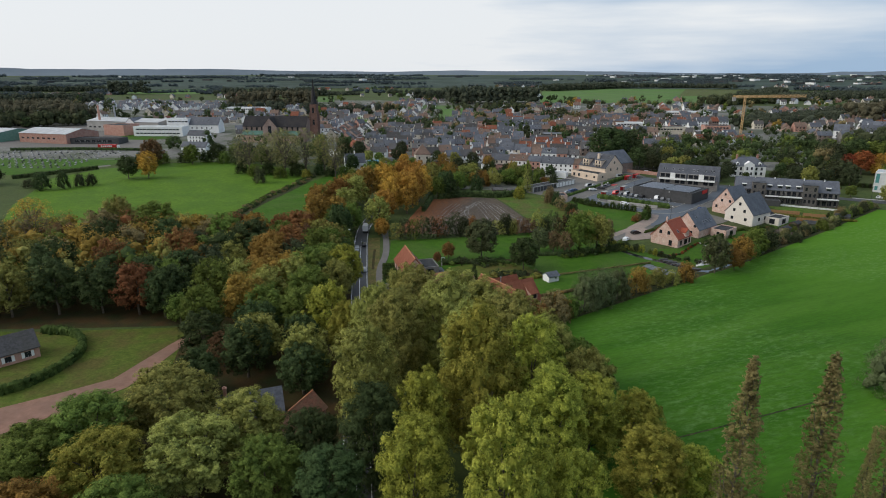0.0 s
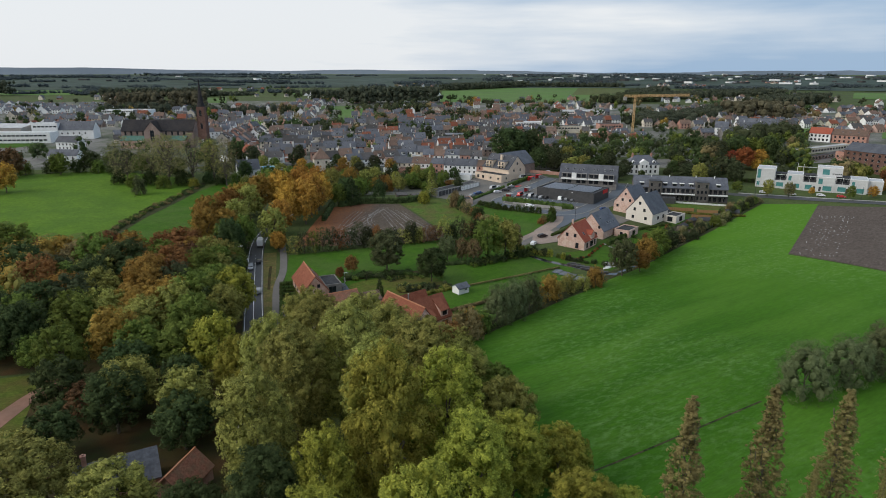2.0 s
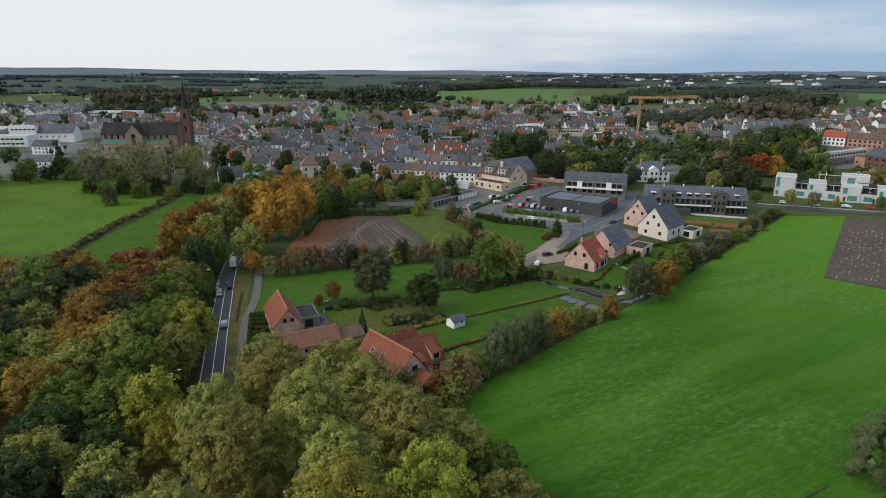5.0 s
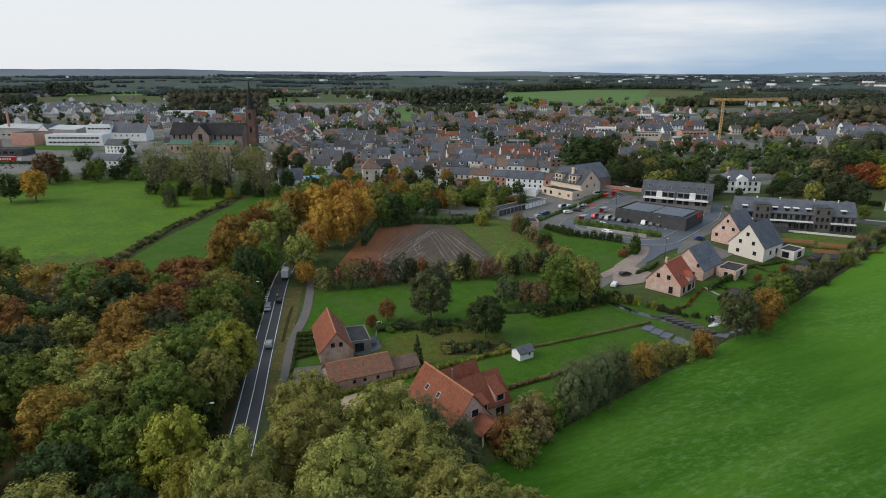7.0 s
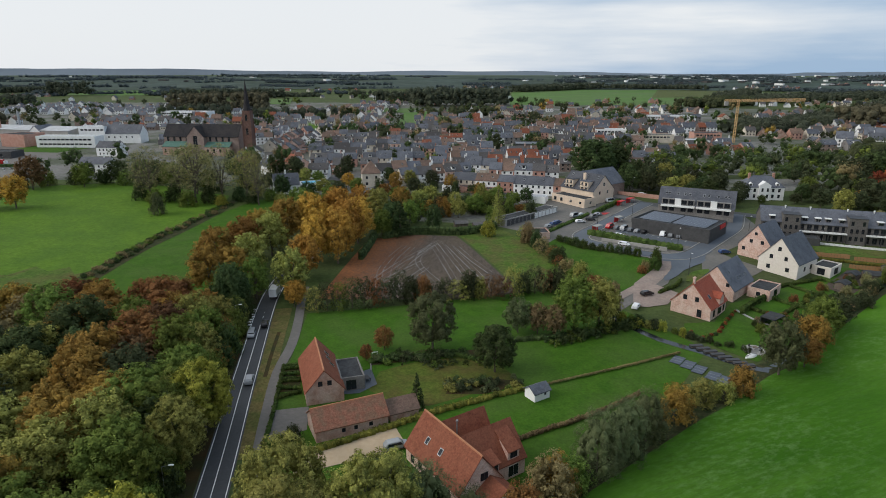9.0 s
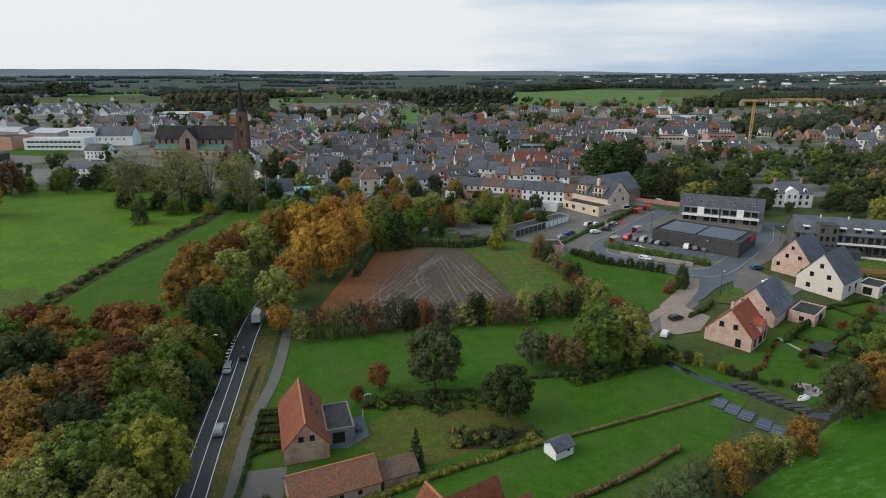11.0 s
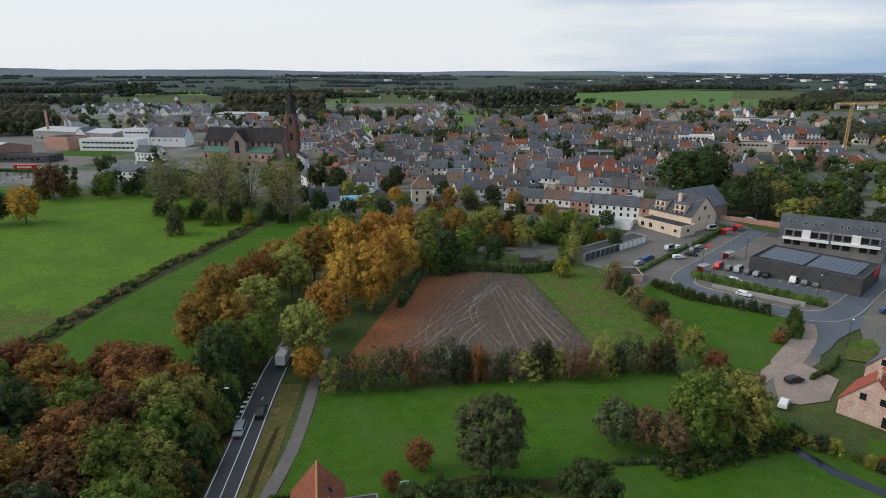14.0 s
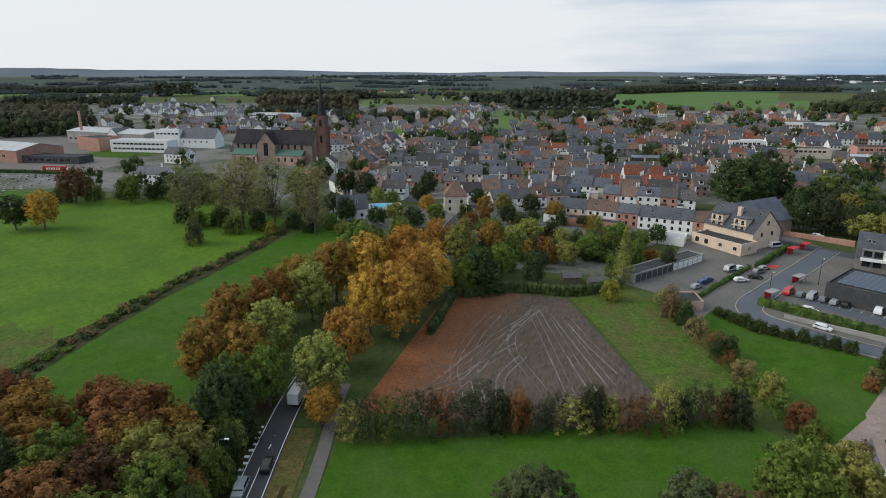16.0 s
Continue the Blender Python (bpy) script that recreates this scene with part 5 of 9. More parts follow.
for i in range(16):
    u = i / 15
    tree("bush", 1, 66 + 27 * u + tree_rng.uniform(-1, 1), 232 - 20 * u + tree_rng.uniform(-1, 1), tree_rng.uniform(2, 4) * (1 - 0.6 * u), tree_rng.uniform(1.4, 2.4) * (1 - 0.4 * u), tree_rng.choice(["green", "olive", "dark", "deep", "lime"]), "along the brook by the pink house", "brook shrubs")
for i in range(52):
    u = i / 51
    tree("bush", 1, 118 + 92 * u + tree_rng.uniform(-4, 2), 222 + 70 * u + tree_rng.uniform(-1, 4), tree_rng.uniform(2, 4.8), tree_rng.uniform(1.8, 3.2), tree_rng.choice(["green", "deep", "dark", "brown", "deep", "tanolive"]), "along the brook beside the green field", "brook shrubs")
for i in range(84):
    u = i / 83
    x, y = (-99 + 5.5 * min(1, u * 2) + 12.5 * max(0, u * 2 - 1), 256 + 118 * u)
    scrub(x + tree_rng.uniform(-2.4, 2.4), y, tree_rng.uniform(0.5, 1.5), tree_rng.uniform(1.2, 2.4), tree_rng.choice(["dark", "green", "brown"]))
for i in range(18):
    tree("bush", 2, 10 + tree_rng.uniform(-6, 22), 209 + tree_rng.uniform(-3, 4), tree_rng.uniform(1, 2.4), tree_rng.uniform(1, 2), tree_rng.choice(["dark", "green", "deep", "dark"]), "in the flower border", "border shrubs")
for i in range(30):
    u = i / 29
    tree("bush", 2, 44 + 28 * u, 216 + 12 * u if i % 2 else 219 + 10 * u, tree_rng.uniform(1.4, 3.2), tree_rng.uniform(1.4, 2.4), tree_rng.choice(["dark", "dark", "green"]), "in the hedge across the garden meadow", "meadow hedge")
# park-like belt of big trees behind the flats and the villa: the front ones as things
belt = random.Random(3)
for i in range(150):
    x, y = belt.uniform(128, 430), belt.uniform(390, 505)
    if abs(x - 190) < 22 and y < 402 or inside(x, y, SCHOOL) or i % 5 == 4:
        continue
    h, r, leaf = belt.uniform(9, 15), belt.uniform(5.5, 8.5), belt.choice(["dark", "deep", "deep", "dark", "green", "dark"])
    loose.setdefault(leaf, []).append((x, y, h))
trees([(262.8, 383, 15.5, 7.4, "red"), (256, 386, 13, 5.5, "red"), (275, 384.5, 13.5, 6, "yellow"), (269, 379, 8, 4, "yellow"), (230, 362, 8, 4, "yellow")], "round", 1, "in the wooded belt behind the flats")
trees([(290, 396, 19, 8, "dark"), (284, 402, 19, 9, "green"), (298, 408, 19, 8, "dark"), (306, 416, 20, 8, "green"), (291, 381, 16, 6, "deep"), (272, 404, 20, 9, "dark"), (256, 402, 18, 8, "deep")], "round", 1, "behind the white flats")
# far trees scattered through the village: the nearest as things, the rest as one
far = random.Random(5)
for i in range(330):
    y = 430 + 900 * far.random() ** 1.3
    x = far.uniform(-0.75, 0.80) * y
    if -200 < x < 120 and y < 560 and far.random() < 0.5 or inside(x, y, CEMETERY) or inside(x, y, SCHOOL):
        continue
    h, leaf = far.uniform(6, 14), far.choice(["dark", "deep", "deep", "dark", "brown", "green", "dark", "orange" if far.random() < 0.2 else "deep"])
    loose.setdefault(leaf, []).append((x, y, h))
for leaf, rows in loose.items():
    rng = np.random.default_rng(len(rows))
    cs, rs = [], []
    for x, y, h in rows:
        for k in range(11):
            d = unit(rng, 1)[0] * 0.36 * h
            cs.append((x + d[0], y + d[1], ground_z(x, y) + h * 0.55 + d[2] * 0.9))
            rs.append(h * rng.uniform(0.2, 0.3))
    v, f = leaf_cloud(rng, cs, rs, np.array(cs).mean(0) - np.array([0, 0, 400]), 6, 8, 0.32, 0.5, fill=14)
    tagged(new("village_trees", mesh_of("village_trees", v, f, LEAF[leaf])), "%s trees too many to count between far houses" % LEAFWORD[leaf], "trees", kind="stuff")


def wood_lumps(rng, x0, y0, x1, y1, depth, h, size, close=1.0):
    """Crowns of a far wood between (x0, y0) and (x1, y1): centres and radii."""
    ln = math.hypot(x1 - x0, y1 - y0)
    ux, uy = (x1 - x0) / ln, (y1 - y0) / ln
    n = int(close * ln * depth / (size * size * 0.9)) + 4
    cs, rs = [], []
    for k in range(n):
        a, b = rng.uniform(0, ln), rng.normal() * depth * 0.3
        x, y = x0 + ux * a - uy * b, y0 + uy * a + ux * b
        hh = h * rng.uniform(0.6, 1.0)
        cs.append((x, y, ground_z(x, y) + hh - size * 0.55))
        rs.append(size * rng.uniform(0.5, 0.9))
        cs.append((x + rng.normal(), y + rng.normal(), ground_z(x, y) + hh * 0.35))
        rs.append(size * 0.7)
    return cs, rs


strips = random.Random(9)
FARWOOD = {"farwood": ([], []), "deep": ([], []), "farbrown": ([], []), "hazed": ([], [])}
wood_np = np.random.default_rng(77)
for x0, y0, x1, y1, d, h, leaf in ((-540, 1500, -290, 1560, 60, 22, "farwood"), (10, 1170, 182, 1185, 100, 32, "farwood"), (-60, 1300, 30, 1310, 50, 24, "farwood"), (30, 905, 130, 930, 26, 14, "deep"), (-350, 1040, -215, 1065, 80, 28, "farbrown"), (-330, 930, -240, 950, 24, 16, "farwood"),
                                   (-875, 1650, -780, 1665, 50, 36, "farwood"), (-640, 640, -470, 690, 60, 20, "deep"), (-580, 705, -415, 725, 60, 24, "farbrown"), (-470, 660, -400, 700, 30, 18, "deep"), (-760, 760, -560, 800, 60, 18, "farwood"), (-700, 900, -560, 930, 50, 20, "farbrown"),
                                   (560, 1190, 1100, 1480, 70, 17, "farwood"), (330, 660, 600, 860, 50, 14, "farwood"), (-1500, 1800, -900, 1880, 50, 18, "farwood"), (470, 1080, 600, 1200, 60, 18, "deep"), (700, 960, 900, 1100, 60, 20, "farwood"), (640, 1330, 900, 1700, 40, 18, "farwood"),
                                   (182, 1178, 455, 1130, 6, 6, "deep"), (-900, 1200, -680, 1260, 40, 18, "farwood"), (-1000, 1000, -820, 1040, 50, 19, "deep"), (-620, 560, -520, 640, 50, 20, "deep"), (-200, 880, -90, 900, 30, 15, "farwood"), (300, 1900, 640, 2210, 60, 22, "farwood"), (660, 2200, 960, 2060, 40, 18, "farwood"),
                                   (330, 500, 420, 530, 30, 16, "deep"), (480, 700, 560, 760, 60, 24, "farbrown"), (610, 560, 720, 600, 40, 18, "deep")):
    c, r = wood_lumps(wood_np, x0, y0, x1, y1, d, h, 8.5)
    FARWOOD[leaf][0].extend(c), FARWOOD[leaf][1].extend(r)
for k in range(330):
    r = 1600 + 2750 * (k / 330) ** 1.05
    a = strips.uniform(-0.76, 0.78)
    ln, h = strips.uniform(20, 190) * r / 2000, strips.uniform(8, 14) * (0.75 + r / 6000)
    cx, cy = math.sin(a) * r, math.cos(a) * r
    if 190 < cx < 1020 and 1200 < cy < 2180:
        continue
    t = a + strips.uniform(-0.5, 0.5)
    # beyond 1750 m the leaf colour itself carries blue-grey haze
    key = "farwood" if r < 1750 else "hazed"
    if k % 2:
        continue
    c, q = wood_lumps(wood_np, cx - math.cos(t) * ln / 2, cy + math.sin(t) * ln / 2, cx + math.cos(t) * ln / 2, cy - math.sin(t) * ln / 2, strips.uniform(20, 110), h, 6 + r / 480 * strips.uniform(0.7, 1.3), strips.uniform(0.3, 0.75))
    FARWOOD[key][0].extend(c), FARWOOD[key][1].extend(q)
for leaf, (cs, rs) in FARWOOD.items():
    near = leaf != "hazed"
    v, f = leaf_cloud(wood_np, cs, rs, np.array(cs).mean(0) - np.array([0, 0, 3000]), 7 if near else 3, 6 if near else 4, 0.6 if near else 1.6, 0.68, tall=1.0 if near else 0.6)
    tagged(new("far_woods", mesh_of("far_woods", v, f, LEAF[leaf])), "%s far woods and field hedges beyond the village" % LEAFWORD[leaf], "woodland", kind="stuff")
# hills at the horizon, with distance haze painted in as pale blue-grey
HILL = material("hazed_distant_hill", (0.095, 0.122, 0.150), (0.120, 0.150, 0.180), 0.003, c3=(0.15, 0.185, 0.22), scale3=0.002)
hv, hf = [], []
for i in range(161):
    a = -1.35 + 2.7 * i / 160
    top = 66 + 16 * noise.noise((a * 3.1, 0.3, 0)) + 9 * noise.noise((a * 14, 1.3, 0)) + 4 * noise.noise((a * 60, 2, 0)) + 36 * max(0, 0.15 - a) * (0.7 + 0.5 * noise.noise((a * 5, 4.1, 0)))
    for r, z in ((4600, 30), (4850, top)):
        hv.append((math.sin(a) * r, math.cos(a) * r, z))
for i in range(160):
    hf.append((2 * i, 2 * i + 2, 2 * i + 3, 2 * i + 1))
tagged(new("backdrop", mesh_of("backdrop", hv, hf, HILL, True)), "horizon hills with pale blue-grey haze put into their colour", "hills", kind="structure")


# ---- buildings ----
WINDOWS = {}


def window_mesh(w, h, trim=None, glass=None):
    """A window: casing proud of the wall, recessed panes, a mullion and a sill. It lies in the xz plane and faces -y."""
    key = (round(w, 2), round(h, 2), (trim or TRIMWHITE).name, (glass or GLASS).name)
    if key not in WINDOWS:
        bm = bmesh.new()
        a, b, t = w / 2, h / 2, min(0.10, w * 0.10)
        xs = (-a, 0.0, a) if w > 0.9 else (-a, a)
        fr = [[bm.verts.new((x, -0.06, z)) for x in xs] for z in (-b, b)]
        bk = [[bm.verts.new((x, 0.06, z)) for x in xs] for z in (-b, b)]
        k = len(xs) - 1
        fronts = [bm.faces.new([fr[0][q], fr[0][q + 1], fr[1][q + 1], fr[1][q]]) for q in range(k)]
        for q in range(k):
            bm.faces.new([fr[0][q], bk[0][q], bk[0][q + 1], fr[0][q + 1]])
            bm.faces.new([fr[1][q + 1], bk[1][q + 1], bk[1][q], fr[1][q]])
        bm.faces.new([fr[1][0], bk[1][0], bk[0][0], fr[0][0]])
        bm.faces.new([fr[0][k], bk[0][k], bk[1][k], fr[1][k]])
        bmesh.ops.inset_individual(bm, faces=fronts, thickness=t, depth=0)
        bmesh.ops.inset_individual(bm, faces=fronts, thickness=0.002, depth=-0.05)
        for q in fronts:
            q.material_index = 1
        me = bpy.data.meshes.new("window")
        bm.to_mesh(me)
        bm.free()
        me.materials.append(trim or TRIMWHITE)
        me.materials.append(glass or GLASS)
        WINDOWS[key] = me
    return WINDOWS[key]


def put_window(parent, face, u, z, w, h, L, W, trim=None, glass=None, name="window"):
    """face: s is -y, n is +y, e is +x, w is -x of a block L by W."""
    x, y, rz = {"s": (u, -W / 2, 0), "n": (u, W / 2, 180), "e": (L / 2, u, 90), "w": (-L / 2, u, -90)}[face]
    return piece(name, window_mesh(w, h, trim, glass), parent, pose(x, y, z, 0, 0, rz))


def gable_walls(L, W, eave, ridge, down=1.5):
    bm = bmesh.new()
    prism(bm, [(-W / 2, -down), (W / 2, -down), (W / 2, eave), (0, ridge - 0.12), (-W / 2, eave)], -L / 2, L / 2)
    return bm


def gable_roof(L, W, eave, ridge, over=0.35, thick=0.2, lip=0.25):
    s = (ridge - eave) / (W / 2)
    bm = bmesh.new()
    e = W / 2 + over
    ze = ridge - s * e
    for k in (-1, 1):
        prism(bm, [(0, ridge + thick), (k * e, ze + thick), (k * e, ze), (0, ridge)], -L / 2 - lip, L / 2 + lip)
    return bm


def ridge_cap(L, ridge, thick=0.2, lip=0.25):
    bm = bmesh.new()
    prism(bm, [(-0.18, ridge + thick - 0.12), (0.18, ridge + thick - 0.12), (0.1, ridge + thick + 0.1), (-0.1, ridge + thick + 0.1)], -L / 2 - lip, L / 2 + lip)
    return bm


def hip_roof(L, W, eave, ridge, over=0.3, inset=None):
    inset = W / 2 if inset is None else inset
    bm = bmesh.new()
    a, b = L / 2 + over, W / 2 + over
    lo = [bm.verts.new(p) for p in ((-a, -b, eave), (a, -b, eave), (a, b, eave), (-a, b, eave))]
    up = [bm.verts.new(p) for p in ((-a, -b, eave + 0.2), (a, -b, eave + 0.2), (a, b, eave + 0.2), (-a, b, eave + 0.2))]
    r = [bm.verts.new((-L / 2 + inset, 0, ridge)), bm.verts.new((L / 2 - inset, 0, ridge))]
    bm.faces.new(lo[::-1])
    for i in range(4):
        bm.faces.new([lo[i], lo[(i + 1) % 4], up[(i + 1) % 4], up[i]])
    bm.faces.new([up[0], up[1], r[1], r[0]])
    bm.faces.new([up[2], up[3], r[0], r[1]])
    bm.faces.new([up[1], up[2], r[1]])
    bm.faces.new([up[3], up[0], r[0]])
    return bm


def chimney_bm(w=0.7, d=0.6, h=1.6):
    bm = bmesh.new()
    box(bm, -w / 2, w / 2, -d / 2, d / 2, -1.2, h)
    box(bm, -w / 2 - 0.08, w / 2 + 0.08, -d / 2 - 0.08, d / 2 + 0.08, h, h + 0.14)
    box(bm, -0.14, 0.14, -0.14, 0.14, h + 0.14, h + 0.45)
    return bm


def skylight(parent, u, side, frac, L, W, eave, ridge, w=0.9, h=1.3):
    """A roof window on the slope side (-1 is -y), frac of the way from eave to ridge."""
    s = math.atan2(ridge - eave, W / 2)
    y, z = side * W / 2 * (1 - frac), eave + (ridge - eave) * frac + 0.24
    key = ("sky", w, h)
    if key not in WINDOWS:
        bm = bmesh.new()
        t = 0.08
        for x0, x1, y0, y1 in ((-w / 2, -w / 2 + t, -h / 2, h / 2), (w / 2 - t, w / 2, -h / 2, h / 2), (-w / 2 + t, w / 2 - t, -h / 2, -h / 2 + t), (-w / 2 + t, w / 2 - t, h / 2 - t, h / 2)):
            box(bm, x0, x1, y0, y1, -0.05, 0.09)
        box(bm, -w / 2 + t * 0.6, w / 2 - t * 0.6, -h / 2 + t * 0.6, h / 2 - t * 0.6, -0.05, 0.05, 1)
        me = bpy.data.meshes.new("skylight")
        bm.to_mesh(me)
        bm.free()
        me.materials.append(STEEL)
        me.materials.append(GLASS)
        WINDOWS[key] = me
    return piece("skylight", WINDOWS[key], parent, pose(u, y, z, -side * math.degrees(s), 0, 0))


def gable_house(name, x, y, rz, L, W, eave, ridge, wall, roof, label, windows=(), chimneys=(), lights=(), group="", over=0.35, z=None, trim=None, down=1.5):
    """A house with its ridge along its own x axis. windows: (face, along, height, width, height of the window)."""
    h = root(name, x, y, z, rz, label, "house", group)
    part("wall", gable_walls(L, W, eave, ridge, down), wall, h)
    part("roof", gable_roof(L, W, eave, ridge, over), roof, h)
    if roof in (REDTILE, OLDTILE, NEWTILE):
        part("ridge_cap", ridge_cap(L, ridge), RIDGE, h)
    for f, u, zz, w, hh in windows:
        put_window(h, f, u, zz, w, hh, L, W, trim)
    for u, v in chimneys:
        c = part("chimney", chimney_bm(), wall, h)
        c.location = (u, v, ridge - abs(v) * (ridge - eave) / (W / 2))
    for u, side, fr in lights:
        skylight(h, u, side, fr, L, W, eave, ridge)
    return h


def block(name, x, y, rz, L, W, H, wall, label, category="building", top=None, windows=(), rim=0.35, group="", z=None, trim=None, glass=None, down=1.5):
    """A flat-roofed block with a parapet rim round a sunk roof."""
    h = root(name, x, y, z, rz, label, category, group)
    bm = bmesh.new()
    box(bm, -L / 2, L / 2, -W / 2, W / 2, -down, H - rim)
    part("wall", bm, wall, h)
    bm = bmesh.new()
    for x0, x1, y0, y1 in ((-L / 2, L / 2, -W / 2, -W / 2 + 0.3), (-L / 2, L / 2, W / 2 - 0.3, W / 2), (-L / 2, -L / 2 + 0.3, -W / 2 + 0.3, W / 2 - 0.3), (L / 2 - 0.3, L / 2, -W / 2 + 0.3, W / 2 - 0.3)):
        box(bm, x0, x1, y0, y1, H - rim, H)
    part("parapet", bm, wall, h)
    bm = bmesh.new()
    box(bm, -L / 2 + 0.3, L / 2 - 0.3, -W / 2 + 0.3, W / 2 - 0.3, H - rim, H - rim + 0.06)
    part("roof", bm, top or FLATROOF, h)
    for f, u, zz, w, hh in windows:
        put_window(h, f, u, zz, w, hh, L, W, trim, glass)
    return h


def deg(dx, dy):
    return math.degrees(math.atan2(dy, dx))


# farmhouse by the road, with a flat modern annexe
A = deg(-4.2, 16.2)
lh = gable_house("farmhouse", -11.2, 199, A, 16.7, 7.8, 3.0, 7.5, B_OLD, REDTILE, "old brick farmhouse with a steep red clay-tile roof",
                 [("w", -1.0, 4.6, 0.9, 1.1), ("w", 0.9, 4.6, 0.9, 1.1), ("n", -4, 1.6, 1.1, 1.4), ("n", 0, 1.6, 1.1, 1.4), ("n", 4, 1.6, 1.1, 1.4), ("e", 0, 4.6, 0.9, 1.1)], [], [(1.5, -1, 0.5), (4, -1, 0.5), (-0.5, -1, 0.35)], trim=DARKTRIM)
block("annexe", -5.0, 200.6, A, 9.5, 5.2, 3.3, B_GREY, "flat-roofed modern annexe with large windows", "building", FLATROOF, [("s", -2, 1.5, 2.6, 2.2), ("s", 2, 1.5, 2.6, 2.2), ("w", 0.4, 1.5, 2.2, 2.2)], trim=DARKTRIM)
gable_house("barn", -3.6, 182.3, deg(13.7, 5.5), 14.2, 7.0, 2.6, 5.2, B_OLD, OLDTILE, "low whitewashed brick barn with weathered clay tiles",
            [("s", -1.8, 1.5, 0.7, 0.8), ("s", 0.6, 1.5, 0.7, 0.8), ("s", 3.6, 1.5, 0.7, 0.8)], trim=DARKTRIM)
gable_house("lean_to_shed", 6.6, 186.4, deg(13.7, 5.5), 6.0, 5.0, 1.9, 3.7, B_OLD, BROWNTILE, "low brick outhouse with brown tiles", [])
# large farmhouse-style villa near the field
B = deg(8.5, -13.9)
bh = gable_house("villa", 15.75, 166.2, B, 16.4, 8.4, 3.2, 8.5, B_PINK, REDTILE, "large pale brick villa with red clay-tile roofs",
                 [("s", -6, 1.5, 1.0, 1.5), ("s", -3.5, 1.5, 1.0, 1.5), ("s", -1, 1.5, 1.0, 1.5), ("s", 2, 1.5, 1.0, 1.5), ("s", 5, 1.5, 1.0, 1.5), ("e", 0.6, 4.6, 1.5, 1.4), ("e", -2.4, 1.4, 1.2, 1.5)], [], [(-3.8, -1, 0.42), (0.2, -1, 0.42)], trim=DARKTRIM)
for u, ln, rg, wd in ((-4.6, 9.6, 7.7, 6.2), (1.6, 10.6, 8.2, 9.0)):
    wg = part("wing", gable_walls(ln, wd, 3.2, rg), B_PINK, bh)
    wg.matrix_basis = pose(u, ln / 2 + 0.6, 0, 0, 0, 90)
    rf = part("wing_roof", gable_roof(ln, wd, 3.2, rg), REDTILE, bh)
    rf.matrix_basis = pose(u, ln / 2 + 0.6, 0.01, 0, 0, 90)
    for k in (-1.3, 1.3):
        piece("window", window_mesh(1.4, 1.5, DARKTRIM), bh, pose(u + k, ln + 0.6, 1.5, 0, 0, 180))
    piece("window", window_mesh(1.3, 1.3, DARKTRIM), bh, pose(u, ln + 0.6, 4.7, 0, 0, 180))
# catslide dormers on the wing and beside the gable
for x0, x1, y0, y1, z0, z1, z2 in ((2.4, 6.0, 7.4, 9.9, 3.0, 5.3, 7.4), (3.2, 6.6, 3.0, 5.0, 3.0, 4.6, 5.8)):
    bm = bmesh.new()
    vs_ = [[bm.verts.new((x, yy, z)) for x, z in ((x0, z0), (x1, z0), (x1, z1), (x0, z2))] for yy in (y0, y1)]
    bm.faces.new(vs_[0])
    bm.faces.new(vs_[1][::-1])
    for q in range(4):
        bm.faces.new([vs_[0][q], vs_[1][q], vs_[1][(q + 1) % 4], vs_[0][(q + 1) % 4]])
    bmesh.ops.recalc_face_normals(bm, faces=bm.faces)
    dm = part("dormer", bm, B_PINK, bh)
    bm = bmesh.new()
    vs_ = [[bm.verts.new((x, yy, z)) for x, z in ((x0, z2 + 0.02), (x1 + 0.35, z1 - 0.18), (x1 + 0.35, z1 - 0.02), (x0, z2 + 0.2))] for yy in (y0 - 0.2, y1 + 0.2)]
    bm.faces.new(vs_[0])
    bm.faces.new(vs_[1][::-1])
    for q in range(4):
        bm.faces.new([vs_[0][q], vs_[1][q], vs_[1][(q + 1) % 4], vs_[0][(q + 1) % 4]])
    bmesh.ops.recalc_face_normals(bm, faces=bm.faces)
    part("dormer_roof", bm, REDTILE, bh)
    piece("window", window_mesh(1.5, 1.2, DARKTRIM), bh, pose(x1 + 0.02, (y0 + y1) / 2, z1 - 0.95, 0, 0, 90))
piece("window", window_mesh(2.2, 2.1, TRIMWHITE), bh, pose(6.12, 8.6, 1.3, 0, 0, 90))
bm = bmesh.new()
tube(bm, (-1.6, 2.2, 6.5), (-1.6, 2.2, 9.0), 0.16, 0.16, 8)
tube(bm, (-1.6, 2.2, 9.0), (-1.6, 2.2, 9.25), 0.26, 0.2, 8)
part("flue", bm, STEEL, bh)
pr = part("porch_roof", gable_roof(4.2, 5.4, 2.4, 4.2), REDTILE, bh)
pr.matrix_basis = pose(10.3, 1.8, 0, 0, 0, 0)
for k in (-2.2, 2.2):
    bm = bmesh.new()
    box(bm, -0.12, 0.12, -0.12, 0.12, -1, 2.6)
    part("porch_post", bm, TRIMWHITE, bh).location = (12.0, 1.8 + k, 0)
bm = bmesh.new()
for a_, b_ in (((12.2, -0.6, 2.5), (12.2, 1.8, 4.1)), ((12.2, 4.2, 2.5), (12.2, 1.8, 4.1)), ((12.2, -0.6, 2.5), (12.2, 4.2, 2.5)), ((12.2, 1.8, 2.5), (12.2, 1.8, 4.1)), ((12.2, 1.8, 2.5), (12.2, 0.6, 3.3)), ((12.2, 1.8, 2.5), (12.2, 3.0, 3.3))):
    tube(bm, a_, b_, 0.1, 0.1, 4)
part("porch_truss", bm, TRIMWHITE, bh)
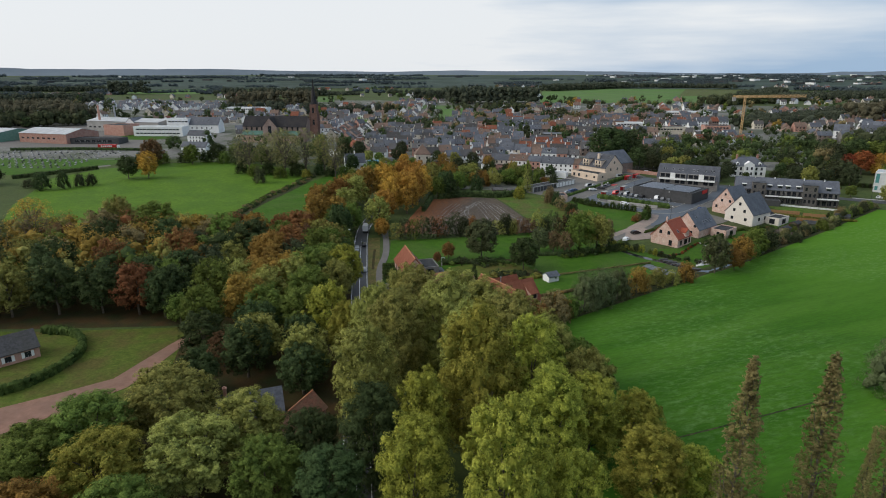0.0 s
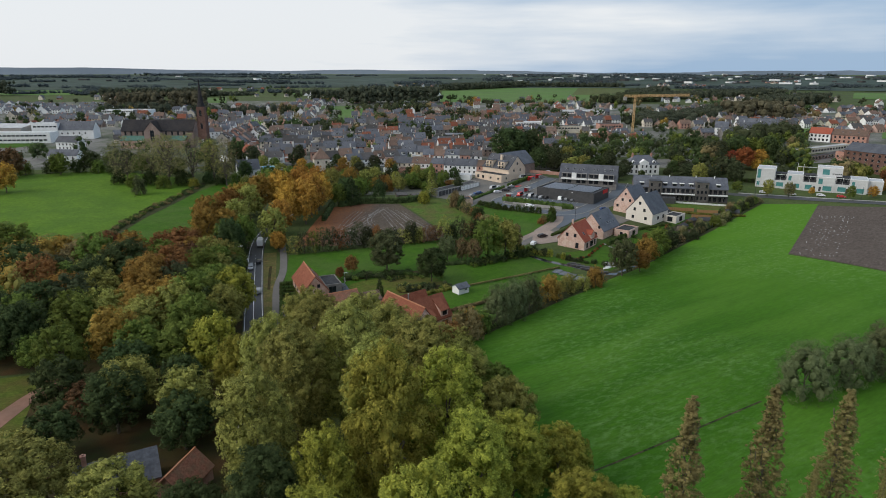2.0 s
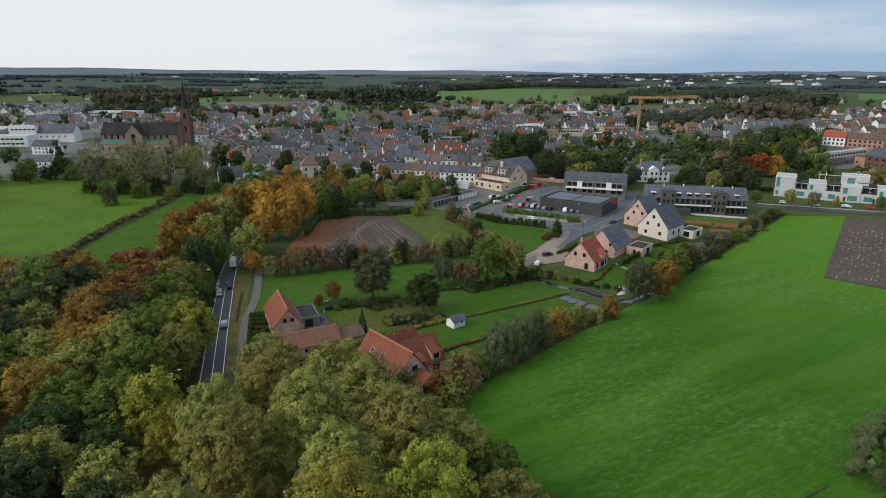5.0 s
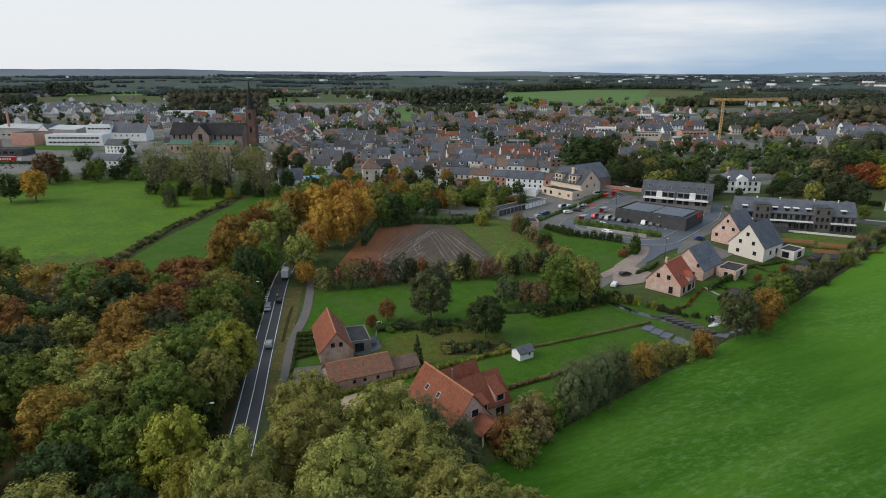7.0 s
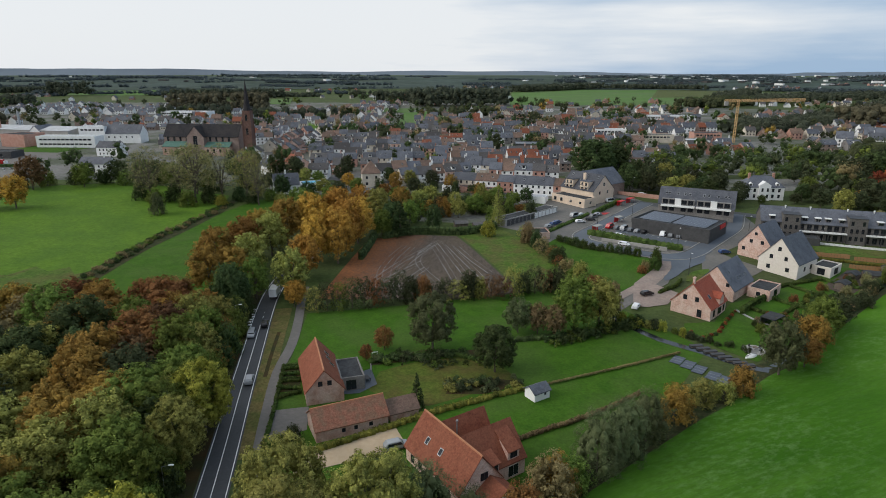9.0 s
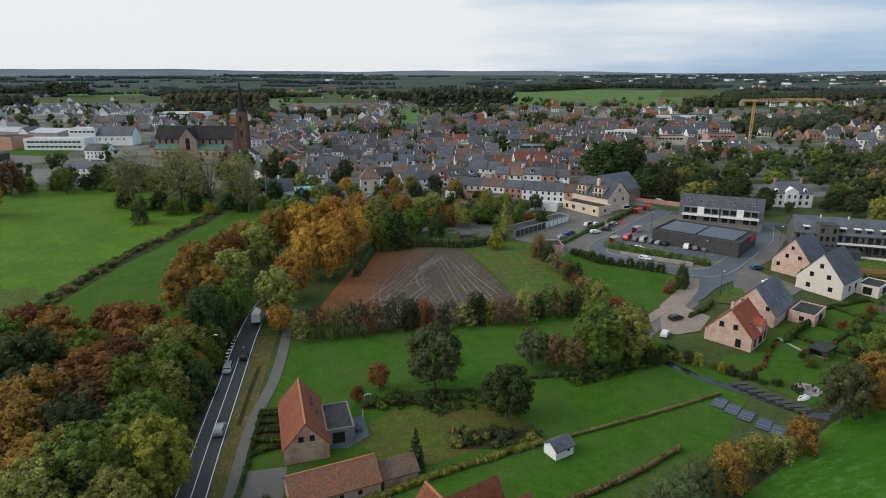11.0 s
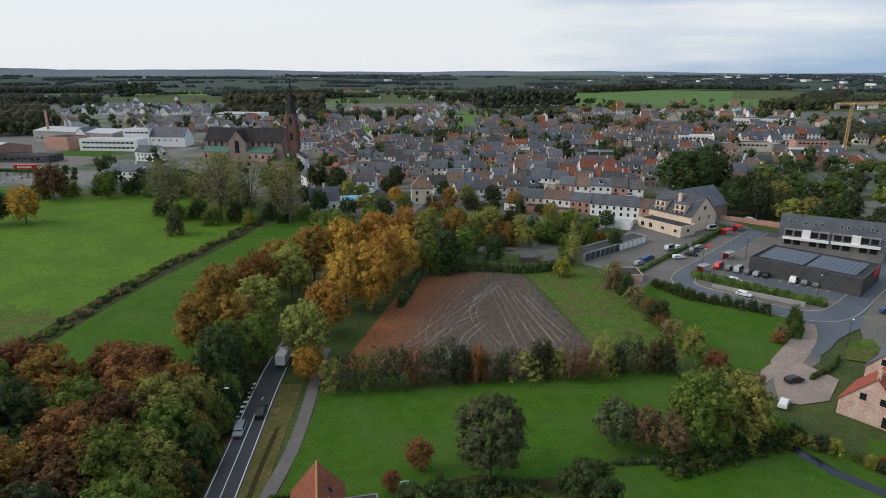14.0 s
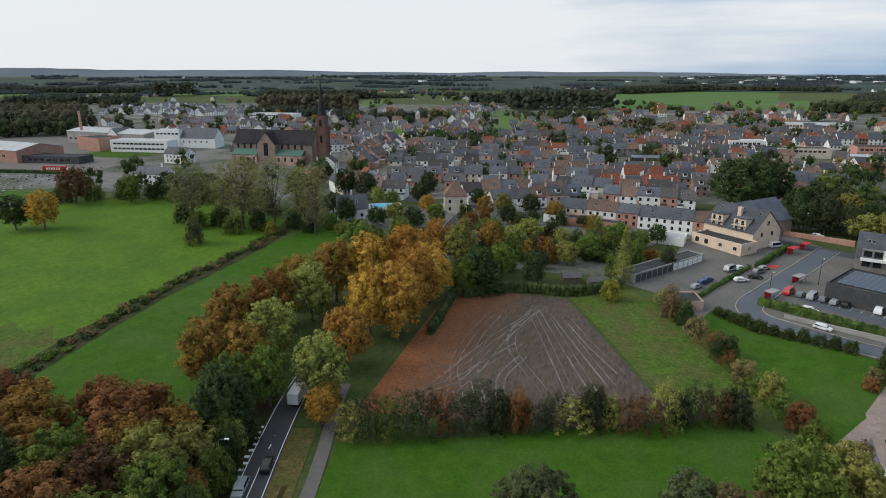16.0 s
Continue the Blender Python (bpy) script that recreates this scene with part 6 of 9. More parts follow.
gable_house("garden_shed", 35.6, 191.6, deg(3.3, 1.9), 4.2, 3.2, 2.0, 3.0, WHITE, SLATE, "small white garden shed with a dark roof", [("s", 0.8, 1.3, 0.6, 0.6)])

# four new brick houses at the end of the access road
P1 = deg(0.73, 0.68)
h1 = gable_house("brick_house", 92, 238.4, P1, 11.2, 11.4, 3.4, 9.6, B_PINK, NEWTILE, "pink brick house with an orange-red tiled roof",
                 [("w", -1.6, 5.3, 1.1, 1.4), ("w", 1.8, 5.3, 1.1, 1.4), ("w", -2.6, 1.4, 1.3, 2.2), ("s", -3, 1.5, 1.2, 2.0), ("s", 1, 1.5, 2.4, 2.2), ("s", 4, 1.5, 1.2, 2.0)], [(-5.0, 0)], [(-2.5, -1, 0.35)], "new houses", trim=DARKTRIM)
d1 = part("dormer", gable_walls(3.4, 3.0, 1.6, 2.9, 1.0), B_PINK, h1)
d1.matrix_basis = pose(1.4, -4.2, 3.6, 0, 0, 90)
d1 = part("dormer_roof", gable_roof(4.0, 3.0, 1.6, 2.9, 0.2), NEWTILE, h1)
d1.matrix_basis = pose(1.4, -3.8, 3.6, 0, 0, 90)
gable_house("brick_house", 107.5, 254.0, deg(11.8, 10.6), 15.5, 11.6, 3.2, 9.8, B_PINK, SLATE, "pink brick house with a dark slate roof and skylights",
            [("w", 2.6, 5.0, 1.1, 1.4), ("w", -2.4, 1.5, 1.2, 1.5), ("w", -3.8, 4.6, 1.0, 1.2)], [], [(-1, -1, 0.3), (1, -1, 0.3), (3, -1, 0.3), (5, -1, 0.3), (-4, -1, 0.6)], "new houses", trim=DARKTRIM)
block("annexe", 118.5, 250.5, deg(11.8, 10.6), 10, 6.5, 3.2, B_PINK, "flat-roofed brick annexe beside the slate-roofed house", "building", FLATROOF, [("w", 0, 1.5, 1.2, 1.3), ("s", 0, 1.5, 2.4, 2.0)], trim=DARKTRIM)
gable_house("brick_house", 138, 286.5, deg(10.6, 8.0), 13.5, 12.0, 4.6, 12.2, B_PINK, SLATE, "tall pink brick house with a dark slate roof",
            [("w", 0.2, 9.0, 0.9, 1.1), ("w", -2.3, 6.1, 1.1, 1.3), ("w", 1.6, 6.1, 1.1, 1.3), ("w", -3.6, 2.2, 1.1, 1.3), ("w", 4.0, 3.0, 1.1, 1.3), ("s", -3, 2.0, 1.3, 1.6), ("s", 3, 2.0, 1.3, 1.6)], [], [], "new houses", trim=DARKTRIM)
h4 = gable_house("brick_house", 138.5, 271.8, deg(14.9, 10.8), 15.0, 13.0, 4.6, 12.4, B_PALE, SLATE, "tall cream brick house with a dark slate roof",
                 [("w", 0, 8.6, 1.1, 1.4), ("w", -2.4, 5.6, 1.1, 1.4), ("w", 2.4, 5.6, 1.1, 1.4), ("w", -3.2, 2.0, 1.2, 1.4), ("w", 3.0, 2.0, 1.2, 1.4), ("s", -2, 2.0, 1.4, 1.6), ("s", 3, 2.0, 1.4, 1.6)], [], [], "new houses", trim=DARKTRIM)
block("annexe", 150.5, 268.5, deg(14.9, 10.8), 9, 6, 3.3, B_PALE, "flat-roofed cream annexe with large windows", "building", FLATROOF, [("s", 0, 1.5, 3.0, 2.2), ("w", 0, 1.5, 2.4, 2.2)], trim=DARKTRIM)

# the dark flat shop with solar panels and the flats behind it
S = deg(22, -21)
shop = block("shop", 119.5, 317.5, S, 31.5, 21, 5.6, CLADDING, "anthracite flat-roofed shop with solar panels", "shop", FLATROOF, [], rim=0.5)
for i in range(2):
    for j in range(9):
        for k in range(5):
            if ("panel", 1) not in WINDOWS:
                bm = bmesh.new()
                box(bm, -0.72, 0.72, -1.45, 1.45, 0, 0.05)
                box(bm, -0.68, 0.68, -1.41, 1.41, 0.05, 0.06, 1)
                me = bpy.data.meshes.new("solar_panel")
                bm.to_mesh(me)
                bm.free()
                me.materials.append(STEEL)
                me.materials.append(SOLAR)
                WINDOWS["panel", 1] = me
            piece("solar_panel", WINDOWS["panel", 1], shop, pose(-13.2 + i * 14.0 + j * 1.46, -6.2 + k * 3.1, 5.5, 6, 0, 0))
bm = bmesh.new()
box(bm, -0.1, 0.15, -3.2, 3.2, 3.4, 5.2)
part("sign", bm, REDPAINT, shop).location = (15.85, 5.0, 0)
sf = root("yard_fence", 120.3, 306.9, None, deg(10.6, -7.4), "black solid fence round the delivery bay", "fence")
for x0, x1, y0, y1 in ((-6.4, 6.4, -0.06, 0.06), (6.3, 6.42, 0.06, 4.0), (-6.42, -6.3, 0.06, 3.2)):
    bm = bmesh.new()
    box(bm, x0, x1, y0, y1, -0.2, 2.1)
    part("panel", bm, DARKTRIM, sf)
vd = root("vent_duct", 117.9, 309.2, None, S, "galvanised vent duct on the shop wall", "duct")
bm = bmesh.new()
box(bm, -0.35, 0.35, -0.35, 0.35, 0, 4.2)
box(bm, -0.9, 0.9, -0.5, 0.5, 4.2, 4.7)
part("duct", bevelled(bm, 0.04), STEEL, vd)
F = deg(28, -27)
fl = gable_house("apartment_house", 139.5, 345.5, deg(28.1, -15.5), 32, 13, 5.8, 12.6, B_GREY, SLATE, "grey brick apartment house with a slate mansard roof and white balconies", [],
                 lights=[(-13, -1, 0.62), (-11.8, -1, 0.62), (-8, -1, 0.6), (-5, -1, 0.6), (-3, -1, 0.6), (3, -1, 0.6), (5, -1, 0.6), (9, -1, 0.6), (12, -1, 0.62), (13.2, -1, 0.62)])
for k, u in enumerate((-11.5, -3.5, 3.5, 11.5)):
    bm = bmesh.new()
    box(bm, -3.0, 3.0, -0.7, 1.2, 5.9, 8.3)
    part("dormer_front", bm, B_GREY, fl).location = (u, -6.1, 0)
    for q in (-1.4, 1.4):
        piece("window", window_mesh(2.2, 1.9, DARKTRIM), fl, pose(u + q, -6.85, 7.1))
    for q in (-1.5, 1.5):
        piece("window", window_mesh(2.2, 2.2, DARKTRIM), fl, pose(u + q, -6.52, 3.9))
for u in (-7.5, 7.5):
    bm = bmesh.new()
    box(bm, -7.2, 7.2, -1.5, 0, 4.9, 5.7)
    part("balcony", bm, TRIMWHITE, fl).location = (u, -6.6, 0)
    bm = bmesh.new()
    box(bm, -1.3, 1.3, -0.3, 0.6, 5.7, 8.6)
    part("white_panel", bm, TRIMWHITE, fl).location = (u, -6.9, 0)
# long dark apartment block
L4 = deg(42, -17)
ap = gable_house("apartment_block", 174, 308, L4, 46, 14, 6.6, 11.4, B_APT, SLATE, "long dark brick apartment block with slate roof and white balconies", [("e", 0, 5, 1.2, 1.4), ("e", 3, 2, 1.2, 1.4)])
for u in (-12.4, 10.4):
    bm = bmesh.new()
    box(bm, -3.1, 3.1, -1.3, 4, -1, 9.9)
    part("bay", bm, B_APT, ap).location = (u, -7, 0)
    bm = bmesh.new()
    box(bm, -3.2, 3.2, -1.4, 4.1, 9.9, 10.1)
    part("bay_roof", bm, DARKTRIM, ap).location = (u, -7, 0)
    for q in (-1.9, 0, 1.9):
        for zz in (2.0, 5.0, 8.0):
            if q or zz < 8:
                piece("window", window_mesh(0.95, 1.7, DARKTRIM), ap, pose(u + q, -8.32, zz))
for x0, x1 in ((-22.8, -15.6), (-9.2, 7.2), (13.6, 22.8)):
    bm = bmesh.new()
    box(bm, x0, x1, -9.0, -7.0, 3.35, 3.75)
    part("balcony", bevelled(bm, 0.03), TRIMWHITE, ap)
    bm = bmesh.new()
    for k in range(int((x1 - x0) / 0.45) + 1):
        box(bm, x0 + 0.45 * k, x0 + 0.45 * k + 0.05, -8.96, -8.92, 3.75, 4.75)
    box(bm, x0, x1, -8.98, -8.90, 4.72, 4.80)
    part("balcony_rail", bm, DARKTRIM, ap)
    bm = bmesh.new()
    for k in range(int((x1 - x0) / 5) + 2):
        xx = min(x1 - 0.3, x0 + 5 * k)
        box(bm, xx, xx + 0.3, -8.95, -8.65, -1, 3.35)
    part("balcony_column", bm, DARKTRIM, ap)
    n = int((x1 - x0) / 2.2)
    for k in range(n):
        for zz in (1.3, 5.0):
            piece("window", window_mesh(1.6 if k % 3 else 1.0, 2.2, TRIMWHITE if (k + int(zz)) % 4 == 0 else DARKTRIM), ap, pose(x0 + (k + 0.5) * (x1 - x0) / n, -7.02, zz))
for u in (-19, -7.4, -2.8, 0.8, 5.4, 18.4):
    bm = bmesh.new()
    box(bm, -0.95, 0.95, -0.5, 2.2, 7.0, 8.6)
    part("dormer", bm, B_APT, ap).location = (u, -5.6, 0)
    bm = bmesh.new()
    box(bm, -1.15, 1.15, -0.75, 2.3, 8.6, 8.8)
    part("dormer_roof", bm, TRIMWHITE, ap).location = (u, -5.6, 0)
    piece("window", window_mesh(1.6, 1.2, TRIMWHITE), ap, pose(u, -6.13, 7.85))
for u in (-14, -5, 8, 17):
    bm = bmesh.new()
    tube(bm, (0, 0, 0), (0, 0, 1.0), 0.22, 0.22, 8)
    tube(bm, (0, 0, 1.0), (0, 0, 1.25), 0.4, 0.3, 8)
    part("roof_vent", bm, TRIMWHITE, ap).location = (u, -0.6, 10.9)
ax, ay = math.cos(radians(L4)), math.sin(radians(L4))


def beside(u, v):
    """A point beside the long block: u along it, v across."""
    return 174 + ax * u - ay * v, 308 + ay * u + ax * v


block("garage_row", *beside(-9.5, -12.5), L4, 13, 5.5, 2.8, CLADDING, "row of flat dark garages below the apartment block", "garage", FLATROOF)
for k in range(15):
    px, py = beside(-1.5 + 1.65 * k, -12.2)
    pb = root("planter_box", px, py, None, L4, "white planter box along the apartment terraces", "planter", "terrace planters")
    bm = bmesh.new()
    box(bm, -0.75, 0.75, -0.25, 0.25, -0.3, 0.85)
    part("box", bevelled(bm, 0.03), TRIMWHITE, pb)
    bm = bmesh.new()
    box(bm, -0.68, 0.68, -0.18, 0.18, 0.85, 0.88)
    part("soil", bm, FOREST, pb)
sheet("terrace_lawn", [beside(-3, -9.5), beside(23, -9.5), beside(23, -11.8), beside(-3, -11.8)], LAWN, 0.24, "narrow lawn before the apartment block", "lawn", step=5)
sheet("allotment", [beside(-8, -16), beside(22, -13.5), beside(24, -22), beside(-4, -25)], FALLOW, 0.20, "weedy green allotment gardens", "garden", step=5)
# white villa among the trees
vl = root("white_mansion", 189, 381, rz=-8, label="white mansion with a dark hipped roof and dormers", category="house")
bm = bmesh.new()
box(bm, -10, 10, -5.5, 5.5, -1.5, 6.2)
part("wall", bm, WHITE, vl)
part("roof", hip_roof(20, 11, 6.2, 11.6), SLATE, vl)
for u in (-7.5, -4.5, 4.5, 7.5):
    for zz in (1.8, 4.8):
        put_window(vl, "s", u, zz, 1.2, 1.8, 20, 11)
bm = bmesh.new()
prism(bm, [(-2.8, -1.5), (2.8, -1.5), (2.8, 7.6), (0, 9.4), (-2.8, 7.6)], -1.2, 4, "y")
part("portico", bm, WHITE, vl).location = (0, -5.6, 0)
for u in (-1.3, 1.3):
    for zz in (2, 5.2):
        piece("window", window_mesh(1.0, 1.8), vl, pose(u, -6.85, zz))
for u in (-6.5, 6.5):
    bm = bmesh.new()
    prism(bm, [(-0.9, 0), (0.9, 0), (0.9, 1.5), (0, 2.1), (-0.9, 1.5)], 0, 3, "y")
    part("dormer", bm, WHITE, vl).location = (u, -5.0, 6.6)
    piece("window", window_mesh(1.0, 1.2), vl, pose(u, -5.05, 7.5))
for u in (-6, 6):
    part("chimney", chimney_bm(1.0, 1.0, 2.2), B_RED, vl).location = (u, 0, 10.4)

# yellow house with mansard roof and terrace annexe
YR = deg(12.3, -17.5)
ye = gable_house("yellow_house", 98.5, 381.5, YR, 21, 16, 6.2, 13.4, YELLOW, SLATE, "yellow stucco apartment house with a dark slate roof and a gable", [("e", 0, 9.0, 1.4, 1.6), ("e", -3, 5, 1.2, 1.6), ("e", 3, 5, 1.2, 1.6)],
                 lights=[(-8, -1, 0.8), (8, -1, 0.8), (1, -1, 0.85)])
for u in (-5.2, 4.4):
    bm = bmesh.new()
    box(bm, -2.5, 2.5, -1.2, 3.4, 5.5, 10.4)
    part("dormer_front", bm, YELLOW, ye).location = (u, -6.6, 0)
    bm = bmesh.new()
    box(bm, -2.75, 2.75, -1.5, 3.6, 10.4, 10.62)
    part("dormer_roof", bm, SLATE, ye).location = (u, -6.6, 0)
    bm = bmesh.new()
    for q in range(9):
        box(bm, -2.6 + 0.64 * q, -2.55 + 0.64 * q, -1.42, -1.37, 10.62, 11.4)
    box(bm, -2.6, 2.6, -1.44, -1.36, 11.36, 11.44)
    part("roof_rail", bm, STEEL, ye).location = (u, -6.6, 0)
    for q in (-1.2, 1.2):
        for zz in (6.9, 9.1):
            piece("window", window_mesh(1.1, 1.6), ye, pose(u + q, -7.82, zz))
    bm = bmesh.new()
    box(bm, -2.6, 2.6, -1.3, 0, 7.85, 7.97)
    part("balcony_slab", bm, CREAM, ye).location = (u, -7.7, 0)
    bm = bmesh.new()
    for q in range(11):
        box(bm, -2.5 + 0.5 * q - 0.02, -2.5 + 0.5 * q + 0.02, -1.28, -1.24, 7.97, 8.8)
    box(bm, -2.55, 2.55, -1.3, -1.22, 8.78, 8.86)
    part("balcony_rail", bm, DARKTRIM, ye).location = (u, -7.7, 0)
part("chimney", chimney_bm(1.4, 1.0, 2.6), YELLOW, ye).location = (1, -3.4, 11)
block("terrace_annexe", 89.5, 372.5, YR, 21, 9, 4.2, YELLOW, "yellow single-storey annexe with a roof terrace", "building", FLATROOF, [("s", -8, 2, 1.6, 1.8), ("s", -4, 2, 1.6, 1.8), ("s", 2, 2, 1.4, 1.2), ("s", 8, 2, 1.4, 1.2), ("e", 0, 2, 1.4, 1.2)], rim=0.6)
gable_house("slate_hall", 107, 394, YR + 90, 26, 17, 6.0, 13.0, B_DARK, SLATE, "large hall with a dark slate roof behind the yellow house", [], [], [(-6, 1, 0.5)])
# garages between the gardens and the car park
G = deg(28.5, 25.5)
gr = block("garage_row", 61.2, 345.0, G, 38, 6.2, 2.9, CONCRETE, "row of flat-roofed garages with dark and white doors", "garage", FLATROOF)
for i in range(13):
    if ("gdoor", i > 6) not in WINDOWS:
        bm = bmesh.new()
        box(bm, -1.15, 1.15, -0.06, 0.05, -0.4, 2.2)
        for zz in (0.3, 0.9, 1.5):
            box(bm, -1.1, 1.1, -0.075, -0.06, zz, zz + 0.5)
        me = bpy.data.meshes.new("garage_door")
        bm.to_mesh(me)
        bm.free()
        me.materials.append(TRIMWHITE if i > 6 else CLADDING)
        WINDOWS["gdoor", i > 6] = me
    piece("garage_door", WINDOWS["gdoor", i > 6], gr, pose(-16.8 + 2.8 * i, -3.12, 0.25))
block("garage", 59.5, 312.8, G - 40, 8.5, 8, 2.8, B_OLD, "small flat-roofed brick garage beside the car park", "garage", FLATROOF)
# terrace with white fronts on the street behind the gardens
x, y = 33.0, 412.5
rowr = random.Random(11)
for i, (ln, wl_, rf_) in enumerate(((13, CREAM, SLATE), (12, WHITE, BROWNTILE), (9, B_RED, SLATE), (21, WHITE, SLATE), (8, B_RED, BROWNTILE))):
    ux, uy = 0.93, -0.37
    cx, cy = x + ux * ln / 2, y + uy * ln / 2
    n = max(2, int(ln / 3))
    gable_house("terraced_house", cx, cy, deg(ux, uy), ln - 0.05, 9.5, 5.2 + 0.25 * (i % 3), 8.6 + 0.3 * (i % 2), wl_, rf_, "two-storey terraced house with %s walls" % wl_.name.replace("_", " "),
                [("s", -ln / 2 + (k + 0.5) * ln / n, zz, 1.0, 1.4) for k in range(n) for zz in (1.5, 4.1)], [(ln / 2 - 1.2, 0)], [(-ln / 4, -1, 0.5), (ln / 4, -1, 0.5)] if i % 2 else [], "street terrace", 0.2)
    x, y = x + ux * ln, y + uy * ln

# white and green apartment building with roof terraces, and the brick flats beyond
V = deg(0.77, -0.64)
fl = root("apartment_building", 259.4, 311.8, None, V, "white stepped apartment building with green glass and dark roof terraces", "apartment building")
for x0, x1, y0, y1, hh in ((-31, -21.5, 1, 14, 10.6), (-21.5, -15.5, 1.4, 13, 4.6), (-15.5, -7.5, 1, 14, 8.4), (-7.5, -0.7, 0.6, 13, 4.9), (-0.7, 8, 0, 14, 8.1), (8, 15, 0.4, 13, 4.9), (15, 23, 0, 14, 7.9), (23, 30, 3, 14, 7.4), (-1, 11, 6, 15, 12.8)):
    bm = bmesh.new()
    box(bm, x0, x1, y0, y1, -1.5 if hh < 12 else 4, hh)
    part("wall", bm, PALEWALL, fl)
    bm = bmesh.new()
    box(bm, x0 + 0.25, x1 - 0.25, y0 + 0.25, y1 - 0.25, hh, hh + 0.05)
    part("roof", bm, FLATROOF if hh < 5 else LIGHTROOF, fl)
    if hh > 5:
        bm = bmesh.new()
        for q0, q1, p0, p1 in ((x0, x1, y0, y0 + 0.22), (x0, x1, y1 - 0.22, y1), (x0, x0 + 0.22, y0 + 0.22, y1 - 0.22), (x1 - 0.22, x1, y0 + 0.22, y1 - 0.22)):
            box(bm, q0, q1, p0, p1, hh, hh + 0.3)
        part("parapet", bm, TRIMWHITE, fl)
    else:
        # recessed upper storey, terrace rail, plants and pergola
        bm = bmesh.new()
        box(bm, x0 + 0.1, x1 - 0.1, y0 + 4.2, y1 - 0.5, hh + 0.05, hh + 3.1)
        part("terrace_room", bm, CLADDING, fl)
        bm = bmesh.new()
        box(bm, x0, x1, y0 + 3.9, y1 - 0.2, hh + 3.1, hh + 3.35)
        part("terrace_roof", bm, FLATROOF, fl)
        bm = bmesh.new()
        for q in range(int((x1 - x0) / 0.45)):
            box(bm, x0 + 0.1 + 0.45 * q, x0 + 0.16 + 0.45 * q, y0 + 0.1, y0 + 0.16, hh, hh + 1.0)
        box(bm, x0 + 0.05, x1 - 0.05, y0 + 0.08, y0 + 0.18, hh + 0.98, hh + 1.06)
        part("terrace_rail", bm, DARKTRIM, fl)
        bm = bmesh.new()
        for q in (x0 + 0.3, (x0 + x1) / 2, x1 - 0.3):
            box(bm, q - 0.07, q + 0.07, y0 + 0.3, y0 + 0.44, hh, hh + 3.2)
            box(bm, q - 0.06, q + 0.06, y0 + 0.3, y0 + 4, hh + 3.1, hh + 3.22)
        box(bm, x0 + 0.1, x1 - 0.1, y0 + 0.3, y0 + 0.44, hh + 3.1, hh + 3.26)
        part("pergola", bm, TRIMWHITE, fl)
        for q in (0.25, 0.5, 0.72):
            piece("terrace_window", window_mesh(1.3, 2.0, TRIMWHITE), fl, pose(x0 + (x1 - x0) * q, y0 + 4.19, hh + 1.5))
for x_, y_, zz, w_, hh in ((-29.6, 1, 7.6, 1.7, 5.0), (-29.6, 1, 2.2, 1.4, 2.2), (-18.6, 1.4, 2.2, 3.6, 2.4), (-13.9, 1, 6.2, 1.5, 2.6), (-10, 1, 2.2, 2.4, 2.6), (-4.4, 0.6, 2.2, 3.2, 2.4), (1.1, 0, 5.9, 2.0, 3.0), (4.6, 0, 2.2, 4.2, 2.6), (11.4, 0.4, 2.2, 3.8, 2.5), (16.4, 0, 5.6, 1.4, 2.6), (19.8, 0, 2.2, 3.6, 2.6), (3.2, 6, 10.4, 3.4, 3.0), (26.6, 3, 2.4, 2.6, 2.4)):
    piece("window", window_mesh(w_, hh, TRIMWHITE, GREENGLASS), fl, pose(x_, y_, zz))
for x_, y_ in ((-12.6, 1), (-1.6, 0.6), (13.9, 0.4), (1.2, 0)):
    bm = bmesh.new()
    box(bm, -0.55, 0.55, -0.06, 0.05, 0, 2.5)
    part("entrance_door", bm, CLADDING, fl).location = (x_, y_, 0.3)
bm = bmesh.new()
for q in range(5):
    box(bm, 6.2 + 0.95 * q, 7.0 + 0.95 * q, 5.93, 6.0, 9.3, 9.8)
part("lettering_band", bm, DARKTRIM, fl)
bm = bmesh.new()
for u_ in (-11, -8):
    box(bm, u_ - 0.08, u_ + 0.08, 14.6, 14.8, 8, 12.6)
    box(bm, u_ - 0.08, u_ + 0.08, 18, 18.2, -1, 12.6)
box(bm, -11.1, 9, 14.6, 14.8, 11.2, 11.4)
part("roof_frame", bm, TRIMWHITE, fl)
# low school wing behind a yard, its dark wall, and the houses over the yard
yard = sheet("school_yard", [(322, 398), (352, 400), (392, 432), (402, 452), (345, 426)], PATH, 0.15, "grey paved school yard", "yard", step=8)
sw = block("school_wing", 374, 447, deg(66, 27), 74, 6, 4.4, CREAM, "long low cream school wing with a flat roof", "school", LIGHTROOF, [("s", -34 + 4.2 * k, 2.2, 2.6, 1.5) for k in range(17)], trim=DARKTRIM)
gw = block("garage_row", 350, 417, deg(66, 27), 56, 5, 3.0, B_DARK, "low dark garage row with pale doors beside the school yard", "garage", FLATROOF, [("s", -25 + 4.2 * k, 1.4, 1.9, 2.0) for k in range(13)], trim=TRIMWHITE)
block("school_wing", 360, 402, deg(12, -43), 10, 20, 7.5, B_RED, "red brick link wing beside the brick flats", "school", FLATROOF, [("s", -3, 4, 1.4, 1.5), ("s", 3, 4, 1.4, 1.5)])
HR = deg(20, -26)
gable_house("semi_detached_house", 427, 512, HR, 17, 11, 7.4, 12.2, WHITE, NEWTILE, "white house with a red tiled roof over the school yard", [("s", -6.2 + 3.1 * k, zz, 1.5, 1.9) for k in range(5) for zz in (2, 5.4)], [(6, 0)])
